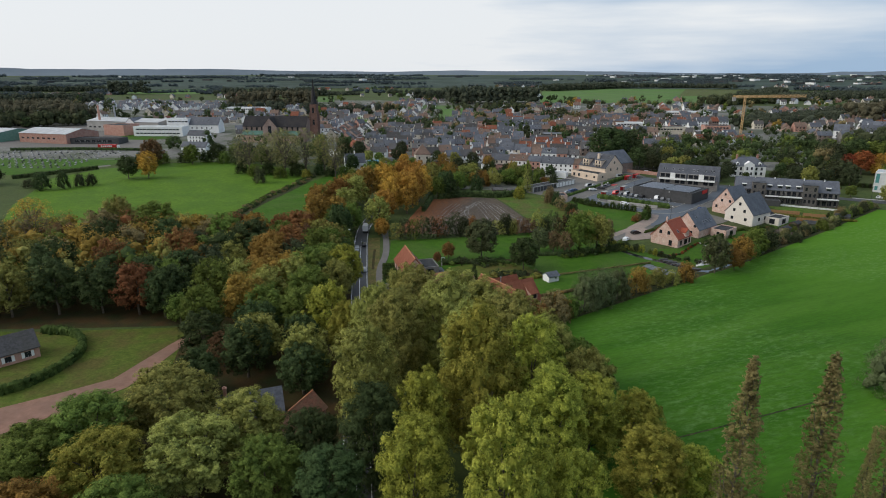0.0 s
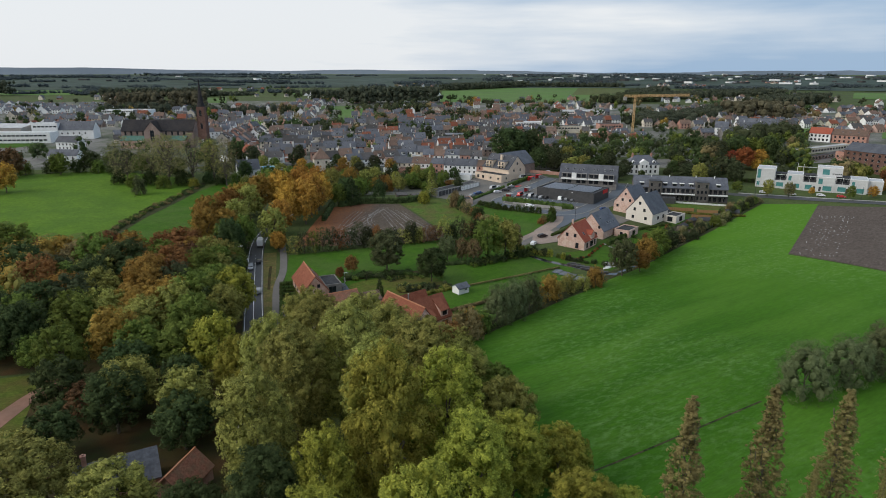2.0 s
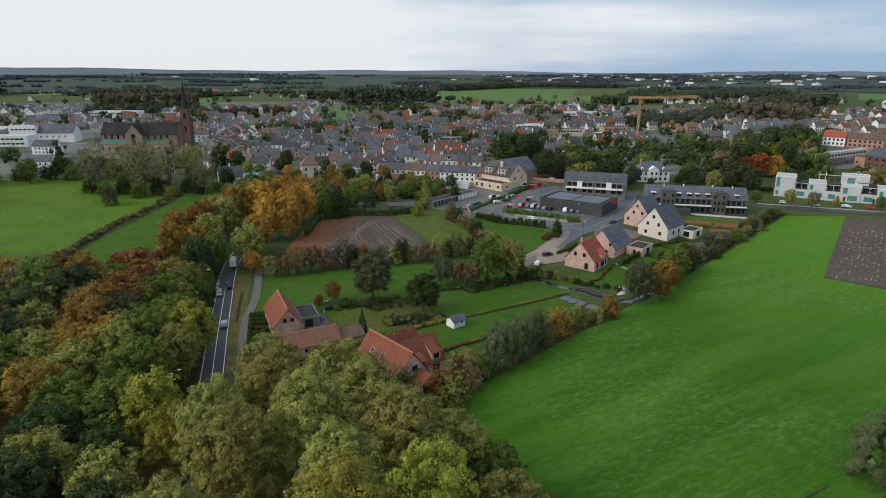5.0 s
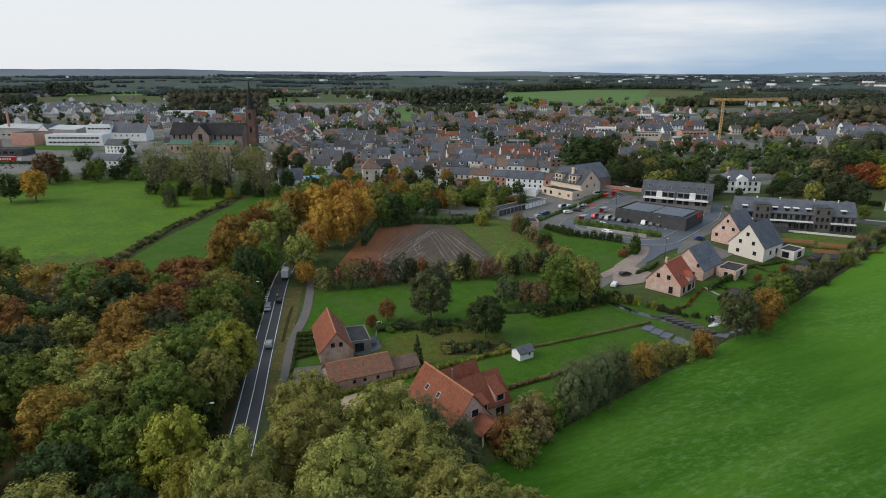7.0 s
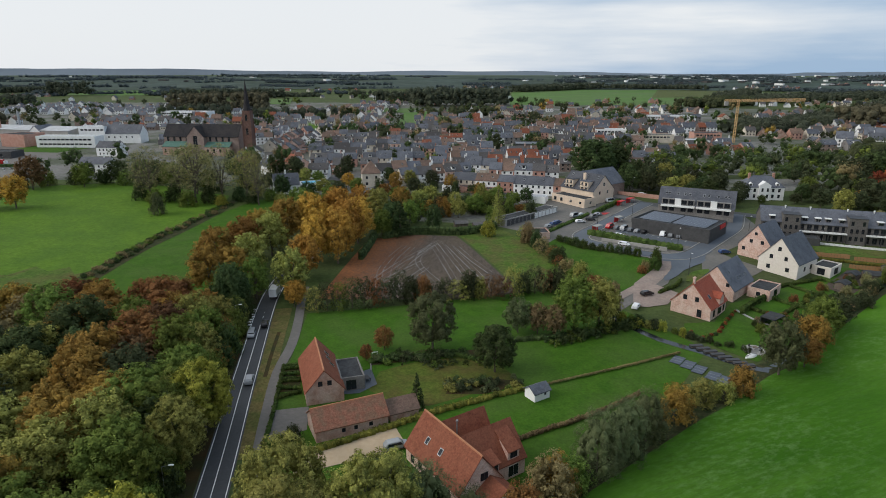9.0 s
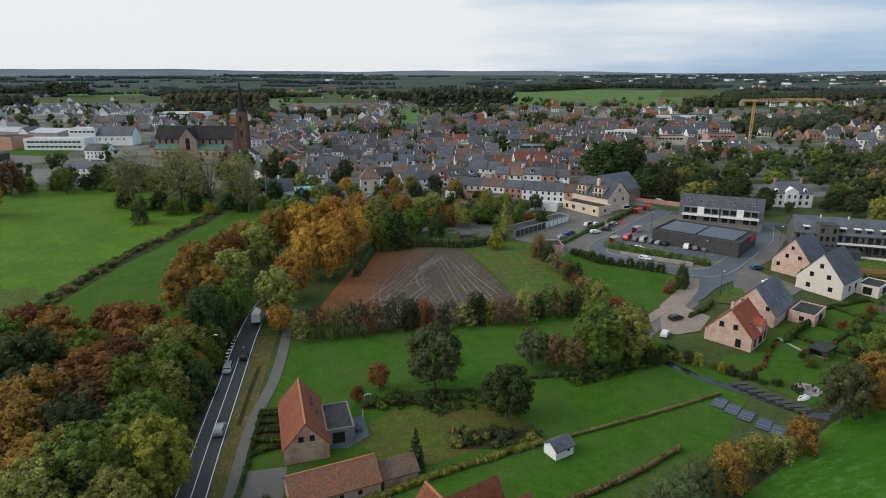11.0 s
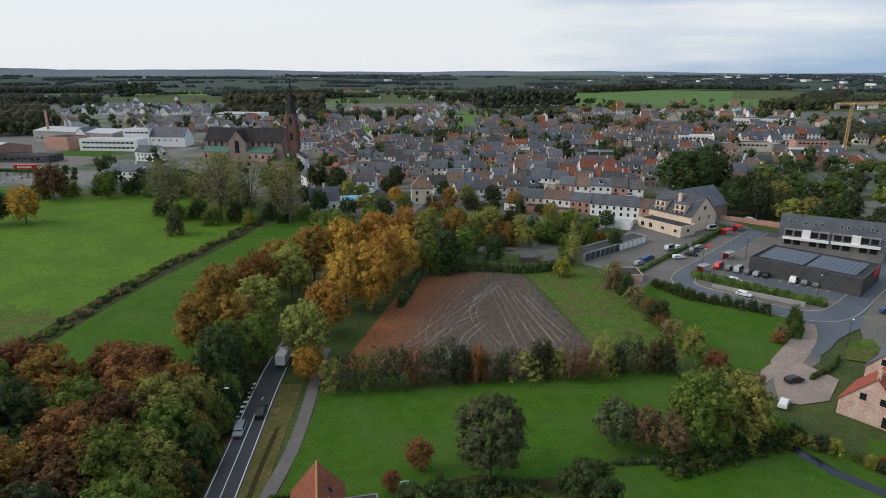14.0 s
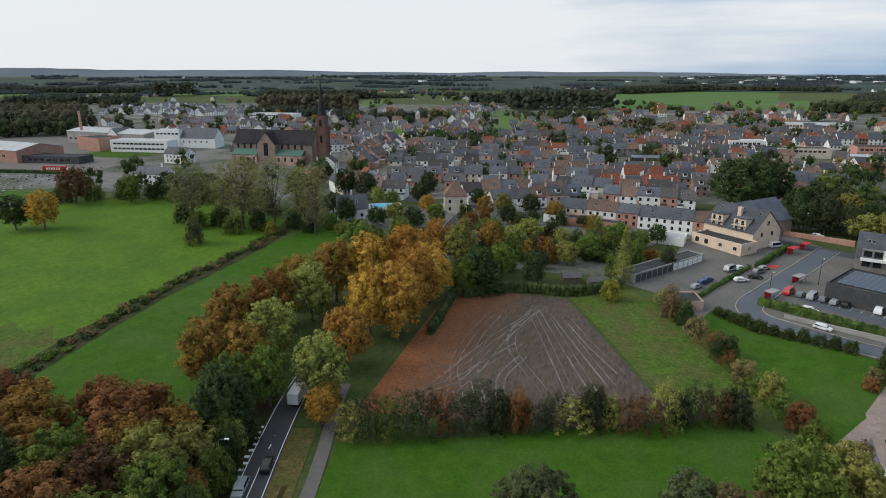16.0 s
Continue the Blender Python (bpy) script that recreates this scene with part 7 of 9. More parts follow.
gable_house("semi_detached_house", 441, 494, HR, 26, 11, 7.4, 12.0, B_RED, BROWNTILE, "red brick double house with a brown roof over the school yard", [("s", -10.5 + 3.5 * k, zz, 1.5, 1.9) for k in range(7) for zz in (2, 5.4)], [(-8, 0), (10, 0)], [(-6, -1, 0.5), (0, -1, 0.5), (6, -1, 0.5)])
gable_house("red_roofed_house", 412, 532, HR, 12, 10, 5.5, 9.8, B_PINK, REDTILE, "brick house with a red tiled roof beside the white house", [("s", 0, 2, 1.4, 1.6)], [(3, 0)])
gable_house("white_villa", 386, 553, HR + 20, 21, 13, 8.4, 13.4, WHITE, SLATE, "large white villa with a slate roof and tall windows", [("s", -8 + 3.2 * k, zz, 1.3, 2.1) for k in range(6) for zz in (2.2, 6)], [(-7, 0), (7, 0)], [(-4, -1, 0.4), (3, -1, 0.4)])
gable_house("white_villa", 369, 575, HR + 20, 12, 12, 7.0, 12.4, WHITE, SLATE, "small white gabled house beside the villa", [("s", -3 + 3 * k, zz, 1.2, 1.8) for k in range(3) for zz in (2, 5)], [(3, 0)])
gable_house("slate_hall", 420, 592, HR + 20, 36, 15, 7, 13, B_DARK, SLATE, "large hall with a dark slate roof and roof windows", [], [], [(-15 + 5 * k, -1, 0.3 + 0.3 * (k % 2)) for k in range(7)])
# bungalow at the street, and the lane to the brick flats with a parked lorry
gable_house("bungalow", 321, 289, deg(0.77, -0.64), 24, 15, 3.4, 8.4, CREAM, GREYTILE, "pale bungalow with a large grey roof behind a hedge", [("s", -9 + 4.5 * k, 1.8, 1.8, 1.4) for k in range(5)], [(4, 0)])
ribbon("side_lane", [(291, 268), (301, 290), (318, 312), (340, 330), (403, 352)], 6, PATH, 0.15, "grey paved lane between the bungalow and the brick flats", "road")
ribbon("pavement", [(214, 315), (247, 294.5), (289, 262.5), (344, 219.5)], 2.2, CONCRETE, 0.19, "pale concrete pavement along the street", "pavement")
for cx, cy, rz, ln in ((346, 357, deg(12, -43), 48), (377, 349, deg(40, 16), 44)):
    gable_house("brick_flats", cx, cy, rz, ln, 15, 13.4, 18, B_FLATS, SLATE, "long brown-red brick apartment building with a slate roof",
                [("s", -ln / 2 + 3 + 4 * k, zz, 1.5, 1.5) for k in range(int((ln - 4) / 4)) for zz in (2.2, 5.3, 8.4, 11.5)] + [("e", k, zz, 1.5, 1.5) for k in (-4, 4) for zz in (2, 5, 8, 11)] + [("w", k, zz, 1.5, 1.5) for k in (-3, 3) for zz in (2, 5, 8)], [(ln / 2 - 13, -5.5)], trim=TRIMWHITE)
# church
ch = root("church", -147.5, 554.2, rz=deg(57, -8), label="red brick church with slate roofs and green side roofs", category="church")
part("nave_wall", gable_walls(58, 15, 13.5, 21.8, 3), B_DARK, ch)
part("nave_roof", gable_roof(58, 15, 13.5, 21.8, 0.5), DARKROOF, ch)
tw = part("transept_wall", gable_walls(12, 13, 13.5, 21.0, 3), B_DARK, ch)
tw.matrix_basis = pose(-2, -6.5, 0, 0, 0, 90)
tw = part("transept_roof", gable_roof(12, 13, 13.5, 21.0, 0.4), DARKROOF, ch)
tw.matrix_basis = pose(-2, -6.5, 0.02, 0, 0, 90)
for x0, x1 in ((-28, -8.8), (4.8, 24)):
    bm = bmesh.new()
    box(bm, x0, x1, -13.2, -7.4, -3, 6.2)
    part("aisle_wall", bm, B_OLD, ch)
    bm = bmesh.new()
    prism(bm, [(-13.6, 6.1), (-7.4, 9.4), (-7.4, 9.7), (-13.6, 6.4)], x0, x1)
    part("aisle_roof", bm, COPPER, ch)
    for k in range(4):
        xx = x0 + (k + 0.5) * (x1 - x0) / 4
        piece("window", window_mesh(1.6, 3.2, CREAM), ch, pose(xx, -7.52, 11.4))
        piece("window", window_mesh(1.4, 2.6, CREAM), ch, pose(xx, -13.22, 3.4))
piece("window", window_mesh(3.2, 8.5, CREAM), ch, pose(-2, -12.52, 10))
twr = root("church_tower", -111, 540, rz=deg(57, -8), label="brick church tower with a slender slate spire", category="church tower")
bm = bmesh.new()
box(bm, -2.9, 2.9, -2.9, 2.9, -3, 33)
for sx in (-1, 1):
    for sy in (-1, 1):
        box(bm, sx * 2.9 - 0.5 * (sx < 0), sx * 2.9 + 0.5 * (sx > 0), sy * 2.9 - 0.5 * (sy < 0), sy * 2.9 + 0.5 * (sy > 0), -3, 26)
part("tower_wall", bm, B_FLATS, twr)
bm = bmesh.new()
lo = [bm.verts.new((3.2 * math.cos(math.pi * (k + 0.5) / 4), 3.2 * math.sin(math.pi * (k + 0.5) / 4), 33)) for k in range(8)]
md = [bm.verts.new((2.1 * math.cos(math.pi * (k + 0.5) / 4), 2.1 * math.sin(math.pi * (k + 0.5) / 4), 37)) for k in range(8)]
tp = bm.verts.new((0, 0, 55.5))
for k in range(8):
    bm.faces.new([lo[k], lo[(k + 1) % 8], md[(k + 1) % 8], md[k]])
    bm.faces.new([md[k], md[(k + 1) % 8], tp])
bm.faces.new(lo[::-1])
part("spire", bm, DARKROOF, twr)
for f, rz_, px, py in (("s", 0, 0, -2.92), ("w", -90, -2.92, 0)):
    for zz in (18, 28):
        piece("window", window_mesh(1.8, 4.5, CREAM), twr, pose(px, py, zz, 0, 0, rz_))
bm = bmesh.new()
tube(bm, (0, 0, 55), (0, 0, 57.5), 0.12, 0.06, 5)
tube(bm, (-0.6, 0, 56.6), (0.6, 0, 56.6), 0.07, 0.07, 5)
part("cross", bm, DARKTRIM, twr)

# white school-like office, factory halls, chimney stacks
block("white_office", -270, 596, deg(45, -3), 48, 14, 9.0, WHITE, "white modern office block with ribbon windows", "building", LIGHTROOF, [("s", -20 + 3.6 * k, zz, 2.8, 1.3) for k in range(12) for zz in (2.6, 6.3)], trim=DARKTRIM)
block("white_office", -262, 622, deg(45, -3), 22, 12, 14.0, WHITE, "tall white rear wing of the office", "building", LIGHTROOF, [("s", -8 + 3.4 * k, 11, 2.4, 1.3) for k in range(6)], trim=DARKTRIM)
gable_house("grey_house", -238, 622, deg(45, -3), 34, 14, 8, 15, WHITE, SLATE, "large house with a steep grey slate roof", [("s", -10 + 5 * k, 5, 1.2, 1.5) for k in range(5)], [], [(-6, -1, 0.5), (0, -1, 0.5), (6, -1, 0.5)])
gable_house("white_house", -310, 630, deg(10, 40), 18, 13, 8, 14, WHITE, SLATE, "white gabled house beside the office", [("s", 0, 4, 1.2, 1.5)], [])
gable_house("white_house", -214, 545, deg(40, -10), 18, 10, 6.5, 10.5, WHITE, SLATE, "white house with a dark roof by the pasture", [("s", -6 + 3 * k, zz, 1.1, 1.5) for k in range(5) for zz in (1.8, 4.6)], [(5, 0)])
gable_house("white_house", -188, 470, deg(40, -6), 20, 9, 6, 9.5, WHITE, SLATE, "white house with a dark roof by the pasture", [("s", -7 + 3.5 * k, zz, 1.1, 1.5) for k in range(5) for zz in (1.7, 4.4)], [(5, 0)])
for x_, y_, rz_, L_, W_, e_, r_, wl_, rf_, lb in ((-344, 556, deg(50, -16), 54, 34, 8, 11.5, B_RED, LIGHTROOF, "wide factory hall with a pale roof and brick end"), (-412, 572, deg(50, -16), 56, 40, 7.5, 10, GREENMETAL, LIGHTROOF, "green metal factory hall"),
                                                  (-318, 640, deg(50, -16), 90, 30, 10, 12.5, CONCRETE, LIGHTROOF, "long factory hall with a pale flat-pitched roof"), (-480, 600, deg(50, -16), 50, 40, 7, 9.5, GREENMETAL, LIGHTROOF, "green metal factory hall")):
    gable_house("factory_hall", x_, y_, rz_, L_, W_, e_, r_, wl_, rf_, lb, [("s", -L_ / 2 + 6 * k + 4, 4, 3.0, 1.4) for k in range(int(L_ / 7))])
block("brick_hall", -312, 604, deg(50, -16), 24, 20, 10, B_RED, "red brick factory block", "factory", FLATROOF)
block("flat_pavilion", -300, 540, deg(50, -4), 44, 14, 5, CLADDING, "flat dark pavilion beside the cemetery", "building", FLATROOF, [("s", -16 + 5 * k, 2.4, 3.4, 1.8) for k in range(7)])
for x_, y_, h_ in ((-352, 640, 26), (-340, 648, 24)):
    st = root("chimney_stack", x_, y_, label="slim factory chimney stack", category="chimney")
    bm = bmesh.new()
    tube(bm, (0, 0, -1), (0, 0, h_), 1.3, 0.9, 12)
    part("shaft", bm, B_RED if h_ > 25 else STEEL, st)
    bm = bmesh.new()
    tube(bm, (0, 0, h_ - 0.2), (0, 0, h_ + 0.5), 1.05, 1.05, 12)
    part("rim", bm, CONCRETE, st)
# steep-roofed house where the road enters the village, and the pool house
tr_ = root("corner_house", -14, 418, rz=8, label="square stucco house with a steep pyramid roof", category="house")
bm = bmesh.new()
box(bm, -5, 5, -5, 5, -1.5, 7.5)
part("wall", bm, CREAM, tr_)
part("roof", hip_roof(10, 10, 7.5, 14, 0.4, 4.8), BROWNTILE, tr_)
for u in (-2.6, 2.6):
    for zz in (2, 5.4):
        put_window(tr_, "s", u, zz, 1.1, 1.6, 10, 10)
gable_house("white_house", -58, 402, deg(20, 6), 13, 9, 5, 10.2, WHITE, SLATE, "white house with a steep slate roof", [("s", -4, 2, 1.2, 1.5), ("s", 0, 2, 1.2, 1.5), ("s", 4, 2, 1.2, 1.5)], [(0, 0)], [(-2, -1, 0.5), (2, -1, 0.5)])
bl = block("pool_house", -44, 407, deg(20, 6), 14, 9, 4.6, WHITE, "low white building with a turquoise covered terrace", "building", FLATROOF, [("s", -3, 2, 2.2, 1.8), ("s", 3, 2, 2.2, 1.8)])
bm = bmesh.new()
box(bm, -6, 3, -4, 3.5, 4.5, 4.62)
part("terrace_cover", bm, BLUE, bl)

# tower crane
cr = root("tower_crane", 288.5, 601, label="orange-yellow tower crane with a lattice jib", category="crane")


def lattice(bm, a, b, w, n, r=0.10):
    a, b = Vector(a), Vector(b)
    d = (b - a).normalized()
    s = d.orthogonal().normalized() * w / 2
    q = d.cross(s)
    cs = [s + q, s - q, -s - q, -s + q]
    for c in cs:
        tube(bm, a + c, b + c, r, r, 4)
    for k in range(n):
        p0, p1 = a.lerp(b, k / n), a.lerp(b, (k + 1) / n)
        for i in range(4):
            tube(bm, p0 + cs[i], p1 + cs[(i + 1) % 4], r * 0.7, r * 0.7, 4)
            tube(bm, p1 + cs[i], p1 + cs[(i + 1) % 4], r * 0.7, r * 0.7, 4)


bm = bmesh.new()
lattice(bm, (0, 0, -1), (0, 0, 36), 1.7, 14, 0.13)
part("mast", bm, CRANEPAINT, cr)
bm = bmesh.new()
lattice(bm, (-12, 0, 35.5), (54, -7, 36.5), 1.6, 28, 0.13)
part("jib", bm, CRANEPAINT, cr)
bm = bmesh.new()
box(bm, -12, -9, -1, 1, 31.5, 35)
part("counterweight", bm, CONCRETE, cr)

# ---- the village: streets of brick and stucco houses ----
HOUSE = []
hr = random.Random(21)
for i in range(16):
    L_, W_ = hr.uniform(6.5, 12), hr.uniform(8, 10)
    e_ = hr.choice([3.4, 5.2, 5.6, 6.0, 5.4])
    r_ = e_ + W_ / 2 * hr.uniform(0.65, 0.95)
    n = max(2, int(L_ / 3.4))
    wins = [("s", -L_ / 2 + (k + 0.5) * L_ / n, zz, 1.1, 1.4) for k in range(n) for zz in ((1.6,) if e_ < 4 else (1.6, 4.3))]
    wins += [("w", 0, e_ + 0.3, 1.0, 1.2), ("e", 0, e_ + 0.3, 1.0, 1.2)]
    h = gable_house("house", 0, 0, 0, L_, W_, e_, r_, B_RED, SLATE, "village house", wins, [(hr.choice([-1, 1]) * (L_ * 0.5 - 0.5), 0)], [(L_ * q, -1, 0.5) for q in ((0.2,), (-0.25, 0.1), ())[i % 3]], "village houses", 0.25, z=0, down=2)
    if i % 2:
        # a low flat-roofed back kitchen
        a_, d_ = L_ * hr.uniform(0.3, 0.45), hr.uniform(3, 6)
        u_ = hr.choice([-1, 1]) * (L_ / 2 - a_ / 2 - 0.1)
        bm = bmesh.new()
        box(bm, u_ - a_ / 2, u_ + a_ / 2, -W_ / 2 - d_, -W_ / 2 - 0.02, -2, 2.9)
        part("wall_extension", bm, B_RED, h)
        bm = bmesh.new()
        box(bm, u_ - a_ / 2 - 0.1, u_ + a_ / 2 + 0.1, -W_ / 2 - d_ - 0.1, -W_ / 2 - 0.02, 2.9, 3.1)
        part("extension_cover", bm, FLATROOF if i % 4 == 1 else LIGHTROOF, h)
    if i % 4 == 2:
        # a dormer on the slope
        zd = e_ + (r_ - e_) * 0.35
        bm = bmesh.new()
        box(bm, -1.1, 1.1, -W_ / 2 + 0.9, -W_ / 2 + 3.2, zd - 0.6, zd + 1.3)
        part("dormer", bm, TRIMWHITE, h)
        bm = bmesh.new()
        box(bm, -1.3, 1.3, -W_ / 2 + 0.7, -W_ / 2 + 3.4, zd + 1.3, zd + 1.45)
        part("dormer_cover", bm, FLATROOF, h)
        piece("window", window_mesh(1.6, 1.1), h, pose(0, -W_ / 2 + 0.88, zd + 0.6))
    HOUSE.append((h, L_))
WALLS = [B_RED, B_RED, B_RED, B_PINK, B_DARK, B_OLD, WHITE, WHITE, WHITE, WHITE, WHITE, CREAM, CREAM, CREAM, B_GREY]
ROOFS = [SLATE, SLATE, SLATE, SLATE, SLATE, SLATE, GREYTILE, GREYTILE, GREYTILE, BROWNTILE, BROWNTILE, REDTILE]
WORD = {"red_brick": "red brick", "white_stucco": "white stucco", "cream_stucco": "cream stucco", "brown_brick": "brown brick", "old_weathered_brick": "weathered brick", "pink_grey_brick": "pale pink brick", "grey_brick": "grey brick"}
RWORD = {"dark_slate": "dark slate", "grey_roof_tile": "grey tiled", "brown_roof_tile": "brown tiled", "red_clay_tile": "red tiled"}
SITES, LOTS, GROVES = [], [], []


def village_house(x, y, rz, wall=None, roof=None, k=None):
    k = hr.randrange(len(HOUSE)) if k is None else k
    half = HOUSE[k][1] / 2
    for a, b, q in SITES:
        if (a - x) ** 2 + (b - y) ** 2 < (0.93 * (half + q)) ** 2:
            return
    for a, b, r in ((-147, 550, 40), (-111, 540, 12), (97, 376, 26), (60, 400, 34), (-14, 418, 14), (-50, 405, 18), (115, 428, 18), (-270, 600, 45), (-318, 600, 40), (288, 601, 8), (-238, 622, 22), (189, 381, 26), (-214, 545, 16), (-188, 470, 18), (108, 562, 20), (200, 620, 22), (176, 612, 12), (225, 606, 18), (248, 586, 16), (272, 620, 15)):
        if (a - x) ** 2 + (b - y) ** 2 < r * r:
            return
    if inside(x, y, CEMETERY) or inside(x, y, SCHOOL):
        return
    SITES.append((x, y, half))
    if y > 470 and noise.noise((x / 62, y / 48, 3.0)) < -0.22:
        # a garden with big trees in place of a house
        if hr.random() < 0.6:
            GROVES.append((x, y))
        return
    wall, roof = wall or hr.choice(WALLS), roof or hr.choice(ROOFS)
    LOTS.append((math.hypot(x, y - 100), x, y, rz, wall, roof, k))


def build_house(x, y, rz, wall, roof, k):
    h, _ = HOUSE[k]
    c = copy_thing(h, pose(x, y, ground_z(x, y), 0, 0, rz))
    for o in c.children:
        m_ = wall if o.name.startswith(("wall", "chimney")) else roof if o.name.split(".")[0] == "roof" else None
        if m_:
            o.material_slots[0].link = "OBJECT"
            o.material_slots[0].material = m_
    tagged(c, "%s village house with a %s roof" % (WORD[wall.name], RWORD[roof.name]))


def street(x0, y0, x1, y1, gap=12.5, back=9.5, wall=None, roof=None, skip=0.1, both=True):
    """Both sides of a street: terraces wall to wall where the gap is small, detached houses where it is wide."""
    d = math.hypot(x1 - x0, y1 - y0)
    ux, uy = (x1 - x0) / d, (y1 - y0) / d
    for side in (-1, 1) if both else (1,):
        s = 3.0
        while s < d:
            k = hr.randrange(len(HOUSE))
            half = HOUSE[k][1] / 2
            if hr.random() > skip:
                b = back + (hr.uniform(-0.4, 0.6) if gap < 14 else hr.uniform(-1.5, 2.5))
                u = s + half
                village_house(x0 + ux * u - uy * side * b, y0 + uy * u + ux * side * b, deg(ux, uy) + (hr.choice([0, 0, 90]) if gap >= 14 else 0) + hr.uniform(-2, 2), wall, roof, k)
            s += 2 * half + (hr.choice([0.05, 0.05, 0.05, 0.05, 4, 8]) if gap < 14 else hr.uniform(2, 9))


street(-60, 450, -95, 500), street(-95, 500, -85, 640), street(-85, 640, -32, 700), street(-32, 700, -26, 1300, 14)
street(-12, 428, 40, 446), street(-55, 455, 30, 452, 11), street(30, 455, 130, 430, 11), street(20, 480, 160, 470, 11), street(-40, 500, 120, 510, 11.5), street(-70, 545, 140, 550, 12), street(-50, 600, 200, 590, 12.5),
street(-60, 650, 240, 640, 13), street(0, 700, 300, 690, 13, skip=0.2), street(20, 760, 320, 740, 13.5, skip=0.2), street(10, 830, 300, 800, 14, skip=0.25), street(30, 900, 330, 880, 14, skip=0.3), street(60, 960, 420, 940, 14, skip=0.3)
street(-330, 720, -70, 700, 14, skip=0.2), street(-360, 790, -60, 770, 14, skip=0.2), street(-420, 860, -60, 850, 15, skip=0.3), street(-230, 660, -110, 650, 13), street(-200, 590, -110, 620, 13)
street(-560, 980, -200, 960, 15, wall=WHITE, roof=SLATE, skip=0.15), street(-600, 1060, -220, 1040, 15, wall=WHITE, roof=SLATE, skip=0.2), street(-640, 1150, -260, 1130, 16, wall=WHITE, roof=SLATE, skip=0.25)
street(-560, 800, -420, 780, 16, skip=0.3), street(-760, 960, -600, 930, 18, skip=0.3), street(-160, 950, -40, 940, 15), street(-180, 1050, -40, 1040, 16, skip=0.3)
street(330, 560, 470, 540, 14), street(320, 640, 520, 620, 15), street(300, 720, 560, 720, 15), street(340, 820, 640, 800, 16, skip=0.3), street(420, 500, 560, 470, 16), street(230, 560, 280, 620, 14)
street(400, 430, 620, 440, 15), street(420, 480, 680, 500, 15), street(460, 560, 760, 560, 15), street(500, 640, 820, 650, 16), street(560, 720, 900, 740, 17), street(400, 660, 560, 640, 15), street(620, 820, 900, 830, 17)
street(90, 1020, 420, 1000, 16, skip=0.4), street(-100, 1180, 60, 1200, 18, skip=0.3), street(480, 930, 700, 900, 18, skip=0.4)
street(-60, 475, 10, 478, 11), street(60, 500, 180, 492, 11), street(-60, 525, 110, 530, 11.5), street(-60, 572, 180, 570, 12), street(-70, 620, 180, 618, 12), street(-50, 672, 260, 664, 13), street(10, 730, 330, 716, 13), street(150, 520, 260, 545, 12)
# scattered hamlets beyond the village
for cx, cy, n in ((-520, 1420, 16), (-900, 1560, 14), (-60, 1480, 18), (120, 1420, 14), (300, 1180, 14), (860, 1180, 22), (1080, 1500, 18), (-1250, 1900, 12), (-300, 2000, 14), (240, 2250, 14), (1200, 2100, 20), (1700, 2300, 18), (620, 1150, 18), (980, 930, 16)):
    for k in range(n):
        village_house(cx + hr.gauss(0, 85), cy + hr.gauss(0, 50), hr.choice([20, 110, -10, 80]) + hr.uniform(-8, 8), hr.choice([WHITE, WHITE, CREAM, B_RED, None]), None)
LOTS.sort(key=lambda q: q[0])
for q in LOTS[:270]:
    build_house(*q[1:])
# the farther houses, too small to pick apart, as one thing with walls, roofs and openings
fv, ff, fm, mats = [], [], [], []
for _, x, y, rz, wall, roof, k_ in LOTS[270:]:
    L_, W_, e_ = HOUSE[k_][1], hr.uniform(8, 10), hr.choice([3.2, 5.4])
    r_ = e_ + W_ * hr.uniform(0.36, 0.5)
    m_ = pose(x, y, ground_z(x, y), 0, 0, rz)
    bm = gable_walls(L_, W_, e_, r_)
    parts_ = [(bm, wall), (gable_roof(L_, W_, e_, r_), roof)]
    bm = bmesh.new()
    for k in range(3):
        for side in (-1, 1):
            u = (k - 1) * L_ / 3.2
            box(bm, u - 0.6, u + 0.6, side * W_ / 2 - 0.04, side * W_ / 2 + 0.04, 1.0, 2.4)
            if e_ > 4:
                box(bm, u - 0.6, u + 0.6, side * W_ / 2 - 0.04, side * W_ / 2 + 0.04, 3.5, 4.9)
    parts_.append((bm, GLASS))
    bm = bmesh.new()
    box(bm, -0.4, 0.4, -0.35, 0.35, r_ - 0.8, r_ + 1.2)
    parts_.append((bm, B_RED))
    for bm, mt in parts_:
        if mt not in mats:
            mats.append(mt)
        bm.verts.index_update()
        o = len(fv)
        fv += [tuple(m_ @ v.co) for v in bm.verts]
        for fc in bm.faces:
            ff.append(tuple(o + v.index for v in fc.verts))
            fm.append(mats.index(mt))
        bm.free()
me = mesh_of("far_houses", fv, ff, mats)
me.polygons.foreach_set("material_index", fm)
tagged(new("far_houses", me), "far village houses of brick and stucco with slate and tiled roofs", "houses", kind="stuff")
for h, _ in HOUSE:
    for o in (*h.children_recursive, h):
        bpy.data.objects.remove(o)
